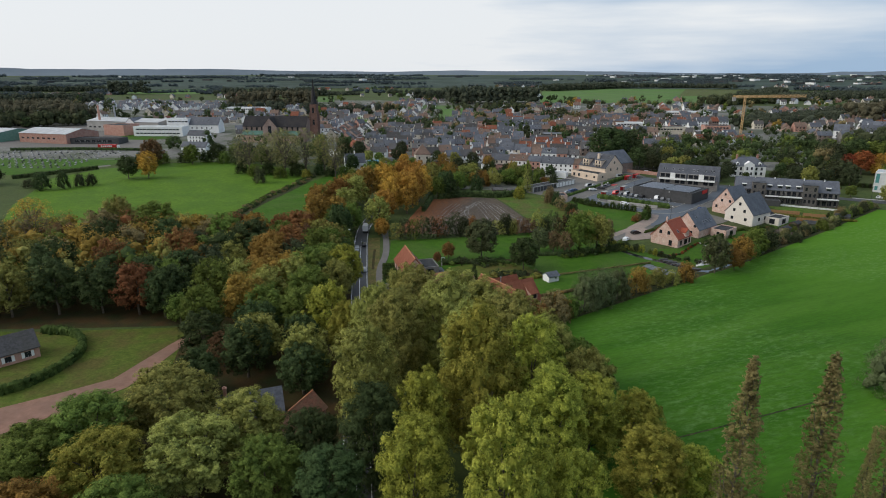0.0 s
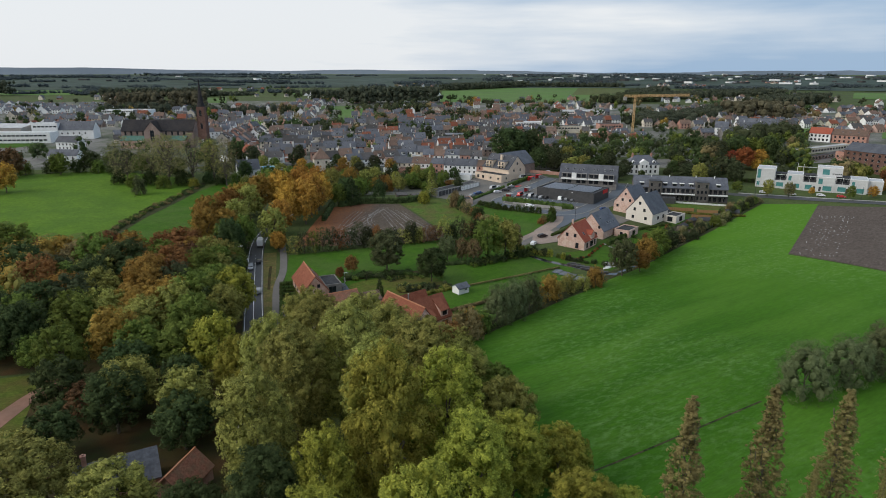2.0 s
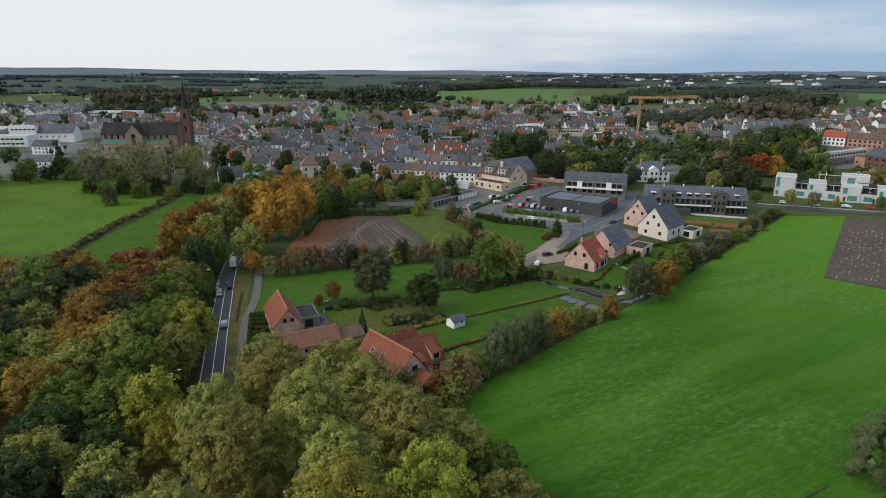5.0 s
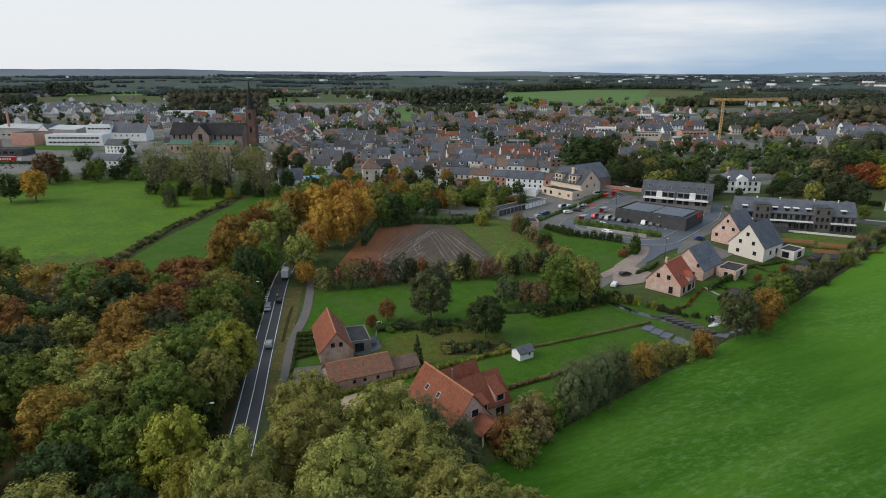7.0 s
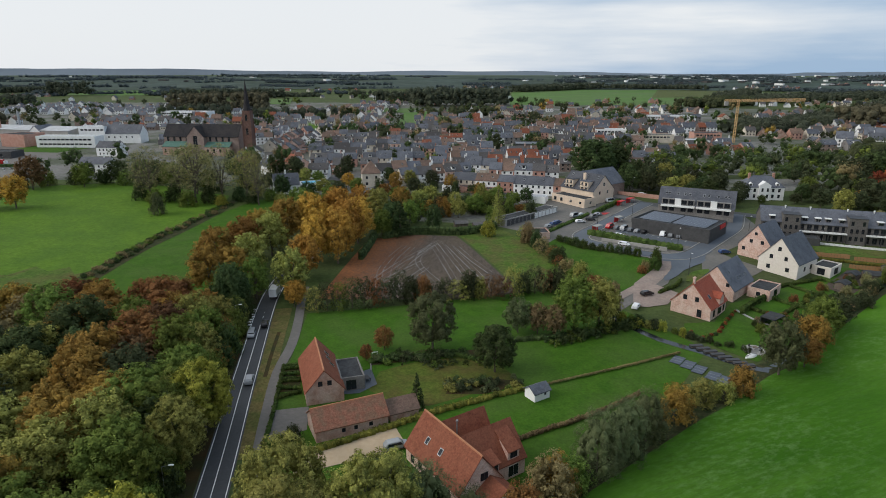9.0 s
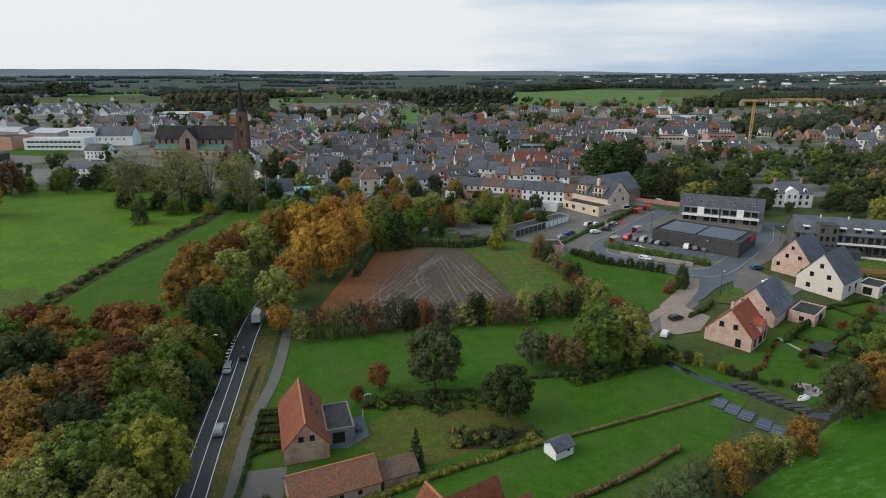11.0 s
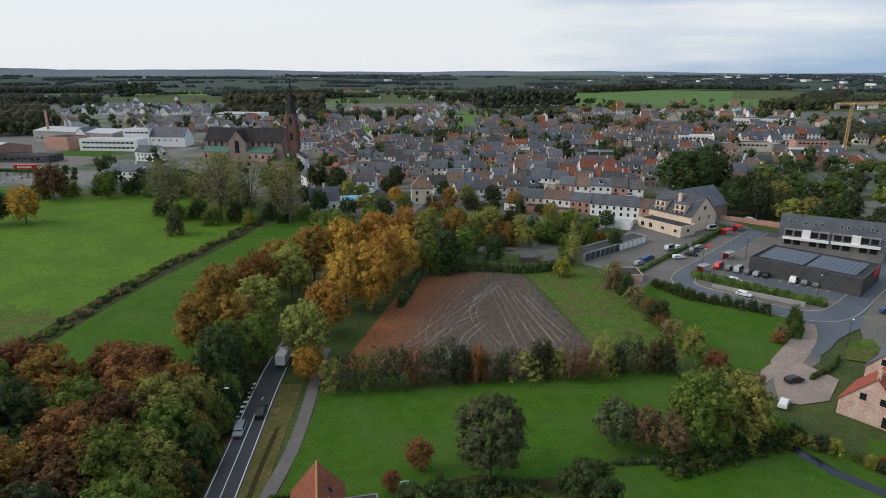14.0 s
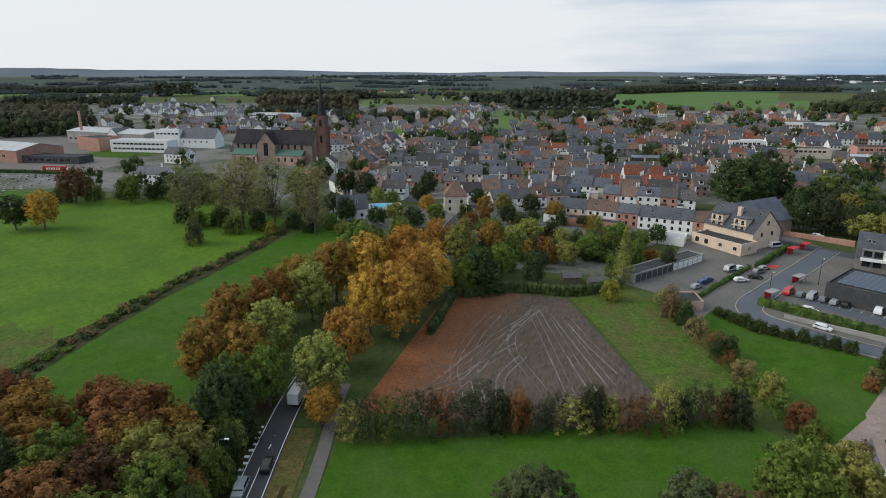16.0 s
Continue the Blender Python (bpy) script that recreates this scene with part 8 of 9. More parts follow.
for x_, y_, L_, W_, H_, wl_, tp_, lb in ((188, 632, 26, 12, 9, WHITE, LIGHTROOF, "white flat-roofed hall in the village"), (214, 608, 44, 12, 7, CREAM, FLATROOF, "cream school building with rows of windows"), (176, 612, 18, 12, 5, B_RED, FLATROOF, "low brick wing of the school"),
                                        (248, 586, 26, 16, 5, CONCRETE, LIGHTROOF, "flat pale hall in the village"), (272, 620, 24, 14, 7, B_RED, FLATROOF, "flat red brick block in the village"), (108, 562, 34, 18, 6, CLADDING, SOLAR, "dark flat hall with rows of solar panels"),
                                        (-258, 1136, 36, 26, 6, WHITE, LIGHTROOF, "flat pale hall in the village"), (-280, 900, 60, 25, 8, WHITE, LIGHTROOF, "white flat hall near the far houses"), (310, 800, 60, 22, 8, WHITE, LIGHTROOF, "white flat hall in the village")):
    block("flat_hall", x_, y_, -6, L_, W_, H_, wl_, lb, "building", tp_, [("s", -L_ / 2 + 3 * k + 3, H_ - 2.2, 2.2, 1.4) for k in range(int(L_ / 3) - 1)])

# groves between the houses
rng = np.random.default_rng(61)
for leaf in ("dark", "deep", "brown"):
    cs, rs = [], []
    for x, y in GROVES:
        if hr.choice(["dark", "dark", "deep", "deep", "deep", "brown"]) != leaf:
            continue
        for j in range(2):
            tx, ty, h = x + hr.uniform(-6, 6), y + hr.uniform(-6, 6), hr.uniform(7, 14)
            for k in range(11):
                d = unit(rng, 1)[0] * 0.36 * h
                cs.append((tx + d[0], ty + d[1], ground_z(tx, ty) + h * 0.55 + d[2] * 0.9))
                rs.append(h * rng.uniform(0.18, 0.28))
    v, f = leaf_cloud(rng, cs, rs, np.array(cs).mean(0) - np.array([0, 0, 400]), 5, 6, 0.36, 0.55, fill=10)
    tagged(new("garden_trees", mesh_of("garden_trees", v, f, LEAF[leaf])), "%s garden trees too many to count between houses" % LEAFWORD[leaf], "trees", kind="stuff")


# ---- hedges, fences, cars and small things ----
hedge_rng = np.random.default_rng(31)


def hedge(pts, width, height, leaf, label, step=1.4):
    """A clipped hedge along a line: a close mass of leaves with a slightly uneven top."""
    line_ = smooth_line(pts, min(step, width * 0.55))
    cs, rs = [], []
    for p in line_:
        for k in range(max(1, int(height / 0.9))):
            cs.append((p.x + hedge_rng.uniform(-.12, .12), p.y + hedge_rng.uniform(-.12, .12), ground_z(p.x, p.y) + min(height - width * 0.3, 0.5 + 0.9 * k)))
            rs.append(width * 0.62)
    v, f = leaf_cloud(hedge_rng, cs, rs, np.array(cs).mean(0) - np.array([0, 0, 60]), 4, 10, 0.15, 0.9, fill=8)
    return tagged(new("hedge", mesh_of("hedge", v, f, LEAF[leaf])), label, "hedge")


hedge([(-17.8, 173), (-9.9, 173.4), (5.5, 181.4), (12.4, 185.2), (25.8, 191.3), (33, 194.4)], 1.3, 1.7, "yellowhedge", "trimmed yellow-green hedge along the gravel forecourt")
hedge([(24.7, 173.8), (34.1, 178.5), (45.7, 184.2), (58, 192)], 0.9, 1.1, "brown", "low brownish hedge across the meadow")
hedge([(38, 196), (56, 203), (75, 211)], 0.35, 0.6, "brown", "thin weedy fence line across the meadow")
for a_, b_ in (((-21, 207.5), (-17.6, 208.2)), ((-20.4, 201), (-16.2, 201.2)), ((-21, 207.3), (-19.6, 192)), ((-19.8, 192.8), (-15.2, 195.4)), ((-19.4, 191), (-18.4, 176))):
    hedge([a_, b_], 0.8, 1.2, "hedge", "clipped dark hedge of the farmhouse garden")
hedge([(-1, 208.8), (8, 211.5), (16, 213.5), (24, 209)], 1.2, 1.2, "hedge", "loose garden hedge with shrubs")
hedge([(36, 219.5), (50, 221.5), (66, 226), (72, 229)], 1.5, 1.6, "dark", "dark hedge across the garden meadow")
hedge([(-94.6, 116.8), (-90.5, 121.7), (-88.1, 132.7), (-90.7, 141.5), (-97, 147.5), (-105, 149)], 1.8, 2.2, "hedge", "curved clipped hedge round the park cottage")
hedge([(-9.4, 287), (-7.5, 298), (-5.6, 314)], 2.0, 3.0, "dark", "tall dark hedge beside the bare field")
hedge([(-2, 313), (12, 319.5), (30, 317.5), (44, 326)], 2.2, 3.0, "dark", "tall dark hedge behind the bare field")
hedge([(93, 349), (103, 361), (112.5, 372)], 1.8, 2.2, "hedge", "clipped hedge beside the bus stop")
hedge([(65.5, 319), (76, 332), (90.5, 349)], 1.5, 1.4, "hedge", "clipped hedge dividing the car park")
hedge([(81.9, 315), (93.7, 304.6), (103, 296.5), (109.6, 292.4)], 2.8, 1.9, "hedge", "broad hedge below the shop yard")
hedge([(86, 252), (93, 257), (97, 262)], 1.2, 1.3, "hedge", "clipped hedge of the front garden")
hedge([(104, 236), (112, 243), (121, 249)], 1.4, 2.0, "hedge", "clipped hedge between the new houses")
hedge([(122, 254), (132, 258), (144, 262)], 1.2, 1.6, "hedge", "clipped hedge below the cream house")
hedge([(152, 283), (169, 275.5), (186, 268)], 1.0, 1.2, "yellowhedge", "low hedge in the apartment gardens")
hedge([(-228, 402), (-246, 385), (-262, 371)], 2.0, 2.4, "dark", "dark hedge along the cemetery lane")
hedge([(-240, 491), (-300, 496), (-345, 492)], 1.6, 2.6, "dark", "dark hedge behind the cemetery")
hedge([(-160, 443), (-120, 428), (-92, 404)], 2.2, 2.6, "dark", "dark hedge behind the pasture")

# cars: body, cabin glass, wheels
CAR = {}


def car_meshes(kind):
    if kind not in CAR:
        L_, W_, H_ = dict(car=(4.3, 1.75, 1.45), suv=(4.6, 1.85, 1.65), van=(5.2, 1.95, 2.1))[kind]
        bm = bmesh.new()
        nose = 0.30 if kind != "van" else 0.42
        prof = [(-L_ / 2, 0.3), (L_ / 2, 0.3), (L_ / 2, 0.72), (L_ * nose, 0.95), (L_ * nose - 0.75, H_), (-L_ / 2 + 0.55, H_), (-L_ / 2 + 0.05, 0.98)]
        a = [bm.verts.new((x, -W_ / 2 + (0.14 if z > 1.2 else 0), z)) for x, z in prof]
        b = [bm.verts.new((x, W_ / 2 - (0.14 if z > 1.2 else 0), z)) for x, z in prof]
        bm.faces.new(a)
        bm.faces.new(b[::-1])
        for i in range(7):
            bm.faces.new([a[i], b[i], b[(i + 1) % 7], a[(i + 1) % 7]])
        bmesh.ops.recalc_face_normals(bm, faces=bm.faces)
        bmesh.ops.bevel(bm, geom=list(bm.edges), offset=0.07, segments=2, affect="EDGES")
        body = bpy.data.meshes.new("body")
        bm.to_mesh(body)
        bm.free()
        body.materials.append(CARPAINT["silver"])
        glass = {}
        x0, x1, x2, x3 = L_ * nose - 0.04, L_ * nose - 0.72, -L_ / 2 + 0.52, -L_ / 2 + 0.10
        for nm, quad in (("windscreen", [(x0, -W_ / 2 + .14, 1.0), (x0, W_ / 2 - .14, 1.0), (x1, W_ / 2 - .22, H_ - .06), (x1, -W_ / 2 + .22, H_ - .06)]),
                         ("rear_window", [(x3, W_ / 2 - .14, 1.03), (x3, -W_ / 2 + .14, 1.03), (x2, -W_ / 2 + .22, H_ - .07), (x2, W_ / 2 - .22, H_ - .07)]),
                         ("side_window", [(x0 - .25, -W_ / 2, 1.0), (x1 - .05, -W_ / 2 + .12, H_ - .1), (x2 + .1, -W_ / 2 + .12, H_ - .1), (x3 + .25, -W_ / 2, 1.0)]),
                         ("side_window", [(x0 - .25, W_ / 2, 1.0), (x3 + .25, W_ / 2, 1.0), (x2 + .1, W_ / 2 - .12, H_ - .1), (x1 - .05, W_ / 2 - .12, H_ - .1)])):
            bm = bmesh.new()
            f = bm.faces.new([bm.verts.new(q) for q in quad])
            f.normal_update()
            r = bmesh.ops.extrude_face_region(bm, geom=[f])
            n_ = f.normal.copy() * 0.035
            for v in [e for e in r["geom"] if isinstance(e, bmesh.types.BMVert)]:
                v.co += n_
            bmesh.ops.recalc_face_normals(bm, faces=bm.faces)
            me = bpy.data.meshes.new(nm)
            bm.to_mesh(me)
            bm.free()
            me.materials.append(GLASS)
            glass[nm, len(glass)] = me
        bm = bmesh.new()
        tube(bm, (0, -0.11, 0), (0, 0.11, 0), 0.32, 0.32, 14)
        wheel = bpy.data.meshes.new("wheel")
        bm.to_mesh(wheel)
        bm.free()
        wheel.materials.append(TYRE)
        bm = bmesh.new()
        tube(bm, (0, -0.12, 0), (0, 0.12, 0), 0.19, 0.19, 10)
        rim = bpy.data.meshes.new("rim")
        bm.to_mesh(rim)
        bm.free()
        rim.materials.append(STEEL)
        CAR[kind] = (body, glass, wheel, rim, L_, W_)
    return CAR[kind]


CARWORD = dict(car="hatchback", suv="sport utility car", van="van")


def car(x, y, rz, colour, kind="car", where="parked on the car park", lift=0.2):
    body, glass, wheel, rim, L_, W_ = car_meshes(kind)
    c = root("van" if kind == "van" else "car", x, y, ground_z(x, y) + lift, rz, "%s %s %s" % (colour, CARWORD[kind], where), "van" if kind == "van" else "car", "vehicles")
    o = piece("body", body, c)
    o.material_slots[0].link = "OBJECT"
    o.material_slots[0].material = CARPAINT[colour]
    for (nm, _), me in glass.items():
        piece(nm, me, c)
    for sx in (-0.31, 0.30):
        for sy in (-1, 1):
            w = piece("wheel", wheel, c, pose(sx * L_, sy * (W_ / 2 - 0.1), 0.32))
            piece("rim", rim, w)
    return c


for x_, y_, a_, c_, k_ in ((93.1, 325.2, 48, "red", "van"), (95.6, 323.2, 48, "grey", "car"), (98.1, 321.6, 48, "silver", "van"), (100.3, 319.7, 48, "grey", "car"), (102.4, 317.8, 48, "silver", "car"), (104.6, 316.0, 48, "black", "car"),
                           (111.2, 311.8, 48, "white", "van"), (113.6, 309.8, 48, "grey", "suv"), (116.0, 307.8, 48, "grey", "car"), (92.5, 310.8, -42, "white", "car"), (90.4, 298.8, -42, "white", "car"),
                           (83.1, 345.4, 40, "silver", "van"), (86.5, 347.0, 40, "white", "car"), (88.5, 338.5, -10, "black", "car"), (91.6, 344.0, 35, "grey", "suv"), (94.6, 347.6, 35, "silver", "car"), (83.0, 335.0, 10, "white", "car"),
                           (70.4, 331.6, 40, "blue", "car"), (67.4, 327.6, 40, "silver", "car"), (72.6, 334.2, 40, "blue", "car"), (108.5, 373.5, 20, "white", "van")):
    car(x_, y_, a_, c_, k_)
car(6.0, 174.2, 20, "silver", "suv", "parked on the gravel forecourt")
car(74.6, 240.6, 55, "white", "car", "parked before the pink brick house")
car(81.5, 250.6, 20, "black", "car", "parked before the pink brick house")
car(124.6, 288.0, 5, "blue", "car", "parked beside the tall brick house")
car(121.5, 275.0, 160, "white", "car", "parked between the new houses")
car(-33.1, 226, -83, "silver", "suv", "on the country road")
car(-31.1, 232.5, 97, "black", "car", "on the country road")
car(-27.3, 200.8, 97, "silver", "car", "on the country road")
for x_, y_, c_ in ((227.3, 312.5, "white"), (238.6, 304.8, "white"), (250.8, 298.4, "white"), (258, 292.6, "red")):
    car(x_, y_, -37, c_, "car", "parked on the street below the white flats", 0.18)
for i in range(9):
    t_ = hedge_rng.uniform()
    car(-20 + 150 * (i / 8), 424 - 55 * max(0, i / 8 - 0.35), -10 - 20 * (i / 8), ["white", "grey", "black", "silver"][i % 4], "car", "parked in the village street", 0.18)

# white box truck on the road
tk = root("box_truck", -33.0, 254.6, ground_z(-33, 254.6) + 0.16, 91, "white box truck on the country road", "truck", "vehicles")
bm = bmesh.new()
box(bm, -3.4, 1.6, -1.15, 1.15, 0.9, 3.3)
part("cargo_box", bevelled(bm), CARPAINT["white"], tk)
bm = bmesh.new()
prism(bm, [(1.7, 0.5), (3.3, 0.5), (3.3, 1.4), (2.9, 2.4), (1.7, 2.4)], -1.05, 1.05, "y")
part("cab", bevelled(bm, 0.06), CARPAINT["white"], tk)
bm = bmesh.new()
box(bm, -3.3, 3.0, -0.45, 0.45, 0.5, 0.9)
part("chassis", bm, DARKTRIM, tk)
bm = bmesh.new()
prism(bm, [(3.3, 1.43), (3.34, 1.43), (2.95, 2.33), (2.91, 2.33)], -0.9, 0.9, "y")
part("windscreen", bm, GLASS, tk)
for sx in (-2.2, 2.4):
    for sy in (-1, 1):
        bm = bmesh.new()
        tube(bm, (0, -0.14, 0), (0, 0.14, 0), 0.42, 0.42, 14)
        part("wheel", bm, TYRE, tk).location = (sx, sy * 0.95, 0.42)


# long red goods trailer parked before the pavilion
tl = root("trailer", -271, 500, ground_z(-271, 500) + 0.1, 6, "long red box trailer with white lettering bars", "trailer", "vehicles")
bm = bmesh.new()
box(bm, -8, 6.2, -1.25, 1.25, 1.1, 4.0)
part("cargo_box", bevelled(bm), CARPAINT["red"], tl)
bm = bmesh.new()
for k in range(6):
    box(bm, -5.6 + 1.5 * k, -4.7 + 1.5 * k, -1.29, -1.25, 1.9, 3.2)
part("lettering_bar", bm, PAINT, tl)
bm = bmesh.new()
prism(bm, [(6.5, 0.5), (8.4, 0.5), (8.4, 1.6), (8.1, 3.0), (6.5, 3.0)], -1.15, 1.15, "y")
part("cab", bevelled(bm, 0.06), CARPAINT["white"], tl)
for sx in (-6.4, -5.2, 4.6, 7.4):
    for sy in (-1, 1):
        bm = bmesh.new()
        tube(bm, (0, -0.15, 0), (0, 0.15, 0), 0.5, 0.5, 14)
        part("wheel", bm, TYRE, tl).location = (sx, sy * 1.0, 0.5)


# lamps
def street_lamp(x, y, h, arm, rz, mat_=STEEL, label="slim grey street lamp on a pole"):
    s = root("street_lamp", x, y, None, rz, label, "street lamp", "street lamps")
    bm = bmesh.new()
    tube(bm, (0, 0, -0.5), (0, 0, h), 0.11, 0.06, 8)
    part("pole", bm, mat_, s)
    bm = bmesh.new()
    tube(bm, (0, 0, h - 0.05), (arm, 0, h + 0.25), 0.05, 0.04, 6)
    part("arm", bm, mat_, s)
    bm = bmesh.new()
    box(bm, arm - 0.1, arm + 0.7, -0.16, 0.16, h + 0.18, h + 0.34)
    part("lamp_head", bevelled(bm, 0.03), TRIMWHITE, s)


street_lamp(-37.6, 229, 7.5, 1.2, 0), street_lamp(-33.8, 190, 7.5, 1.2, 0), street_lamp(-30, 160, 7.5, 1.2, 0)
for x_, y_, h_ in ((101.7, 266.6, 7.5), (105.8, 334.6, 8), (125, 389, 9), (88, 326.1, 6), (150, 318, 6), (112, 300, 6), (222, 312, 7), (262, 284, 7), (292, 264, 7)):
    street_lamp(x_, y_, h_, 0.6, 40, DARKTRIM, "dark slim street lamp")

# wheel tracks on the bare field
tracks = root("wheel_tracks", 10, 285, 0, 0, "pale wet wheel tracks curving over the bare field", "track", kind="stuff")
tracks.location = (0, 0, 0)
rut = random.Random(12)
for pts in ([(25.6, 301), (30, 286), (35.4, 272)], [(22.5, 303.5), (27, 286), (32.6, 266)], [(19.8, 304.8), (23.5, 286), (28.3, 264)], [(16.8, 302.5), (20, 284), (23.5, 262)], [(16.4, 300), (12.0, 291), (11.6, 280), (18, 263)], [(18, 306), (13.5, 296), (8.2, 284), (3, 270), (-4, 257)],
            [(20, 308), (15, 299), (7, 287), (-1.5, 271), (-8, 259)], [(9.2, 300), (4, 284), (2.6, 270), (5, 257)], [(6, 302), (0.5, 286), (-2.0, 272), (0.5, 257)], [(13, 284), (6, 275), (-1, 266), (-9, 260)], [(14, 278), (9, 268), (9, 257)]):
    for off in (-0.9, 0.9):
        bm = bmesh.new()
        ln_ = offset_line(smooth_line(pts, 1.1), off)
        w_ = 0.14
        last = None
        for q, p in enumerate(ln_):
            d_ = (ln_[min(q + 1, len(ln_) - 1)] - ln_[max(q - 1, 0)]).normalized()
            nx, ny = d_.y, -d_.x
            w_ = min(0.24, max(0.06, w_ + rut.uniform(-0.05, 0.05)))
            sh_ = rut.uniform(-0.08, 0.08)
            pair_ = [bm.verts.new((p.x + nx * (sh_ + k * w_), p.y + ny * (sh_ + k * w_), ground_z(p.x, p.y) + 0.125)) for k in (-1, 1)]
            if last and rut.random() > 0.07:
                bm.faces.new([last[0], last[1], pair_[1], pair_[0]])
            last = pair_
        part("track", bm, TRACK, tracks)

# cemetery
hs = []
for k in range(4):
    bm = bmesh.new()
    w_, h_ = (0.9, 1.0, 0.8, 1.2)[k], (1.0, 0.8, 1.2, 0.9)[k]
    box(bm, -w_ / 2, w_ / 2, -0.1, 0.1, -0.2, h_)
    box(bm, -w_ / 2, w_ / 2, -2.0, -0.12, -0.2, 0.25)
    me = bpy.data.meshes.new("stone")
    bm.to_mesh(me)
    bm.free()
    me.materials.append([HEADSTONE, material("dark_granite", (0.03, 0.03, 0.032), (0.07, 0.07, 0.075), 0.8, rough=0.25), CONCRETE, material("grey_granite", (0.12, 0.12, 0.125), (0.2, 0.2, 0.21), 0.8, rough=0.4)][k])
    hs.append(me)
gr_ = random.Random(41)
for j in range(13):
    for i in range(21):
        x_, y_ = -344 + 4.6 * i + gr_.uniform(-.5, .5), 408 + 6.6 * j + gr_.uniform(-.6, .6)
        if not inside(x_, y_, [(-242, 425), (-262, 398), (-330, 400), (-368, 440), (-338, 497), (-246, 494)]) or gr_.random() < 0.12:
            continue
        g = root("gravestone", x_, y_, None, gr_.uniform(-6, 6), "low polished granite gravestone in a row", "gravestone", "cemetery")
        piece("stone", hs[gr_.randrange(4)], g)

# park cottage with its half-open window shutters, and the small houses under the trees
ct = gable_house("cottage", -104.5, 133.0, deg(7, 7.5), 13, 7, 2.9, 6.2, B_RED, GREYTILE, "low red brick park cottage with a mossy grey roof", [("s", -4, 1.5, 1.3, 1.4), ("s", 0, 1.5, 1.3, 1.4), ("s", 4, 1.5, 1.3, 1.4), ("e", 0, 1.6, 1.2, 1.4)])
for u in (-4, 0, 4):
    for k in (-1, 1):
        bm = bmesh.new()
        box(bm, -0.3, 0.3, -0.05, 0.03, -0.75, 0.75)
        part("shutter", bm, TRIMWHITE, ct).location = (u + k * 1.0, -3.53, 1.5)
gable_house("cottage", -38, 107.5, deg(8, 3), 12, 7, 3.2, 6.6, B_RED, SLATE, "small brick house half hidden under trees", [("s", 2, 1.6, 1.1, 1.3)], [(-4.5, 0)])
gable_house("cottage", -27.5, 105.5, deg(3, 8), 8, 6, 2.8, 5.6, B_RED, OLDTILE, "small tiled outhouse half hidden under trees", [("s", 0, 1.5, 1.0, 1.2)])

# garden of the pink house: patio, terraced planters, ground panels, shelter
pt = root("patio", 95, 212.6, label="round pale paved patio with seats", category="patio")
bm = bmesh.new()
tube(bm, (0, 0, -0.3), (0, 0, 0.16), 3.0, 3.0, 28)
part("disc", bm, CONCRETE, pt)
ft = root("garden_table", 95, 212.6, ground_z(95, 212.6) + 0.16, label="small grey garden table on the round patio", category="table")
bm = bmesh.new()
tube(bm, (0, 0, 0.7), (0, 0, 0.76), 0.7, 0.7, 16)
part("tabletop", bm, WOOD, ft)
bm = bmesh.new()
tube(bm, (0, 0, 0), (0, 0, 0.7), 0.1, 0.08, 8)
part("leg", bm, WOOD, ft)
for k in range(4):
    a_ = k * math.pi / 2 + 0.4
    cx, cy = 95 + 1.5 * math.cos(a_), 212.6 + 1.5 * math.sin(a_)
    chr_ = root("garden_chair", cx, cy, ground_z(cx, cy) + 0.16, math.degrees(a_) + 90, "low dark garden chair on the round patio", "chair", "patio chairs")
    bm = bmesh.new()
    box(bm, -0.3, 0.3, -0.3, 0.3, 0.38, 0.45)
    part("seat", bm, DARKTRIM, chr_)
    bm = bmesh.new()
    box(bm, -0.3, 0.3, -0.32, -0.26, 0.45, 0.95)
    part("backrest", bm, DARKTRIM, chr_)
    for sx in (-0.25, 0.25):
        for sy in (-0.25, 0.25):
            bm = bmesh.new()
            tube(bm, (sx, sy, 0), (sx, sy, 0.4), 0.025, 0.025, 5)
            part("leg", bm, DARKTRIM, chr_)
for k in range(8):
    u = k / 7
    x_, y_ = 80.6 + 7.6 * u, 214.6 - 11.0 * u
    pl = root("planter_step", x_ + 0.4, y_ + 0.4, None, deg(7.4, -11.4) + 62, "dark stepped timber platform on the brook bank", "platform", "bank platforms")
    bm = bmesh.new()
    box(bm, -1.7, 1.7, -0.55, 0.55, -0.4, 0.55)
    part("deck", bevelled(bm, 0.05), CLADDING, pl)
    bm = bmesh.new()
    box(bm, -1.7, 1.7, -0.64, -0.56, -0.4, 0.30)
    part("riser", bm, WOOD, pl)
for k, (x_, y_) in enumerate(((73.0, 207.6), (74.6, 205.2), (76.2, 202.8), (78.0, 199.6), (79.6, 197.2))):
    gp = root("ground_panel", x_, y_, ground_z(x_, y_) + 0.12, -42, "dark solar panel lying on low frames", "solar panel", "ground panels")
    bm = bmesh.new()
    box(bm, -1.3, 1.3, -2.2, 2.2, 0.05, 0.14)
    part("panel", bm, SOLAR, gp)
    bm = bmesh.new()
    for q in (-0.7, 0.7):
        box(bm, -1.36, 1.36, q - 0.04, q + 0.04, -0.2, 0.17)
    part("rail", bm, STEEL, gp)
sh = root("garden_shelter", 108.5, 228.5, None, 35, "dark garden shelter with a flat roof", "shelter")
bm = bmesh.new()
box(bm, -3, 3, -2, 2, 2.4, 2.65)
part("roof", bm, FLATROOF, sh)
bm = bmesh.new()
box(bm, -3, 3, 1.8, 2, -0.5, 2.4)
part("back_wall", bm, CLADDING, sh)
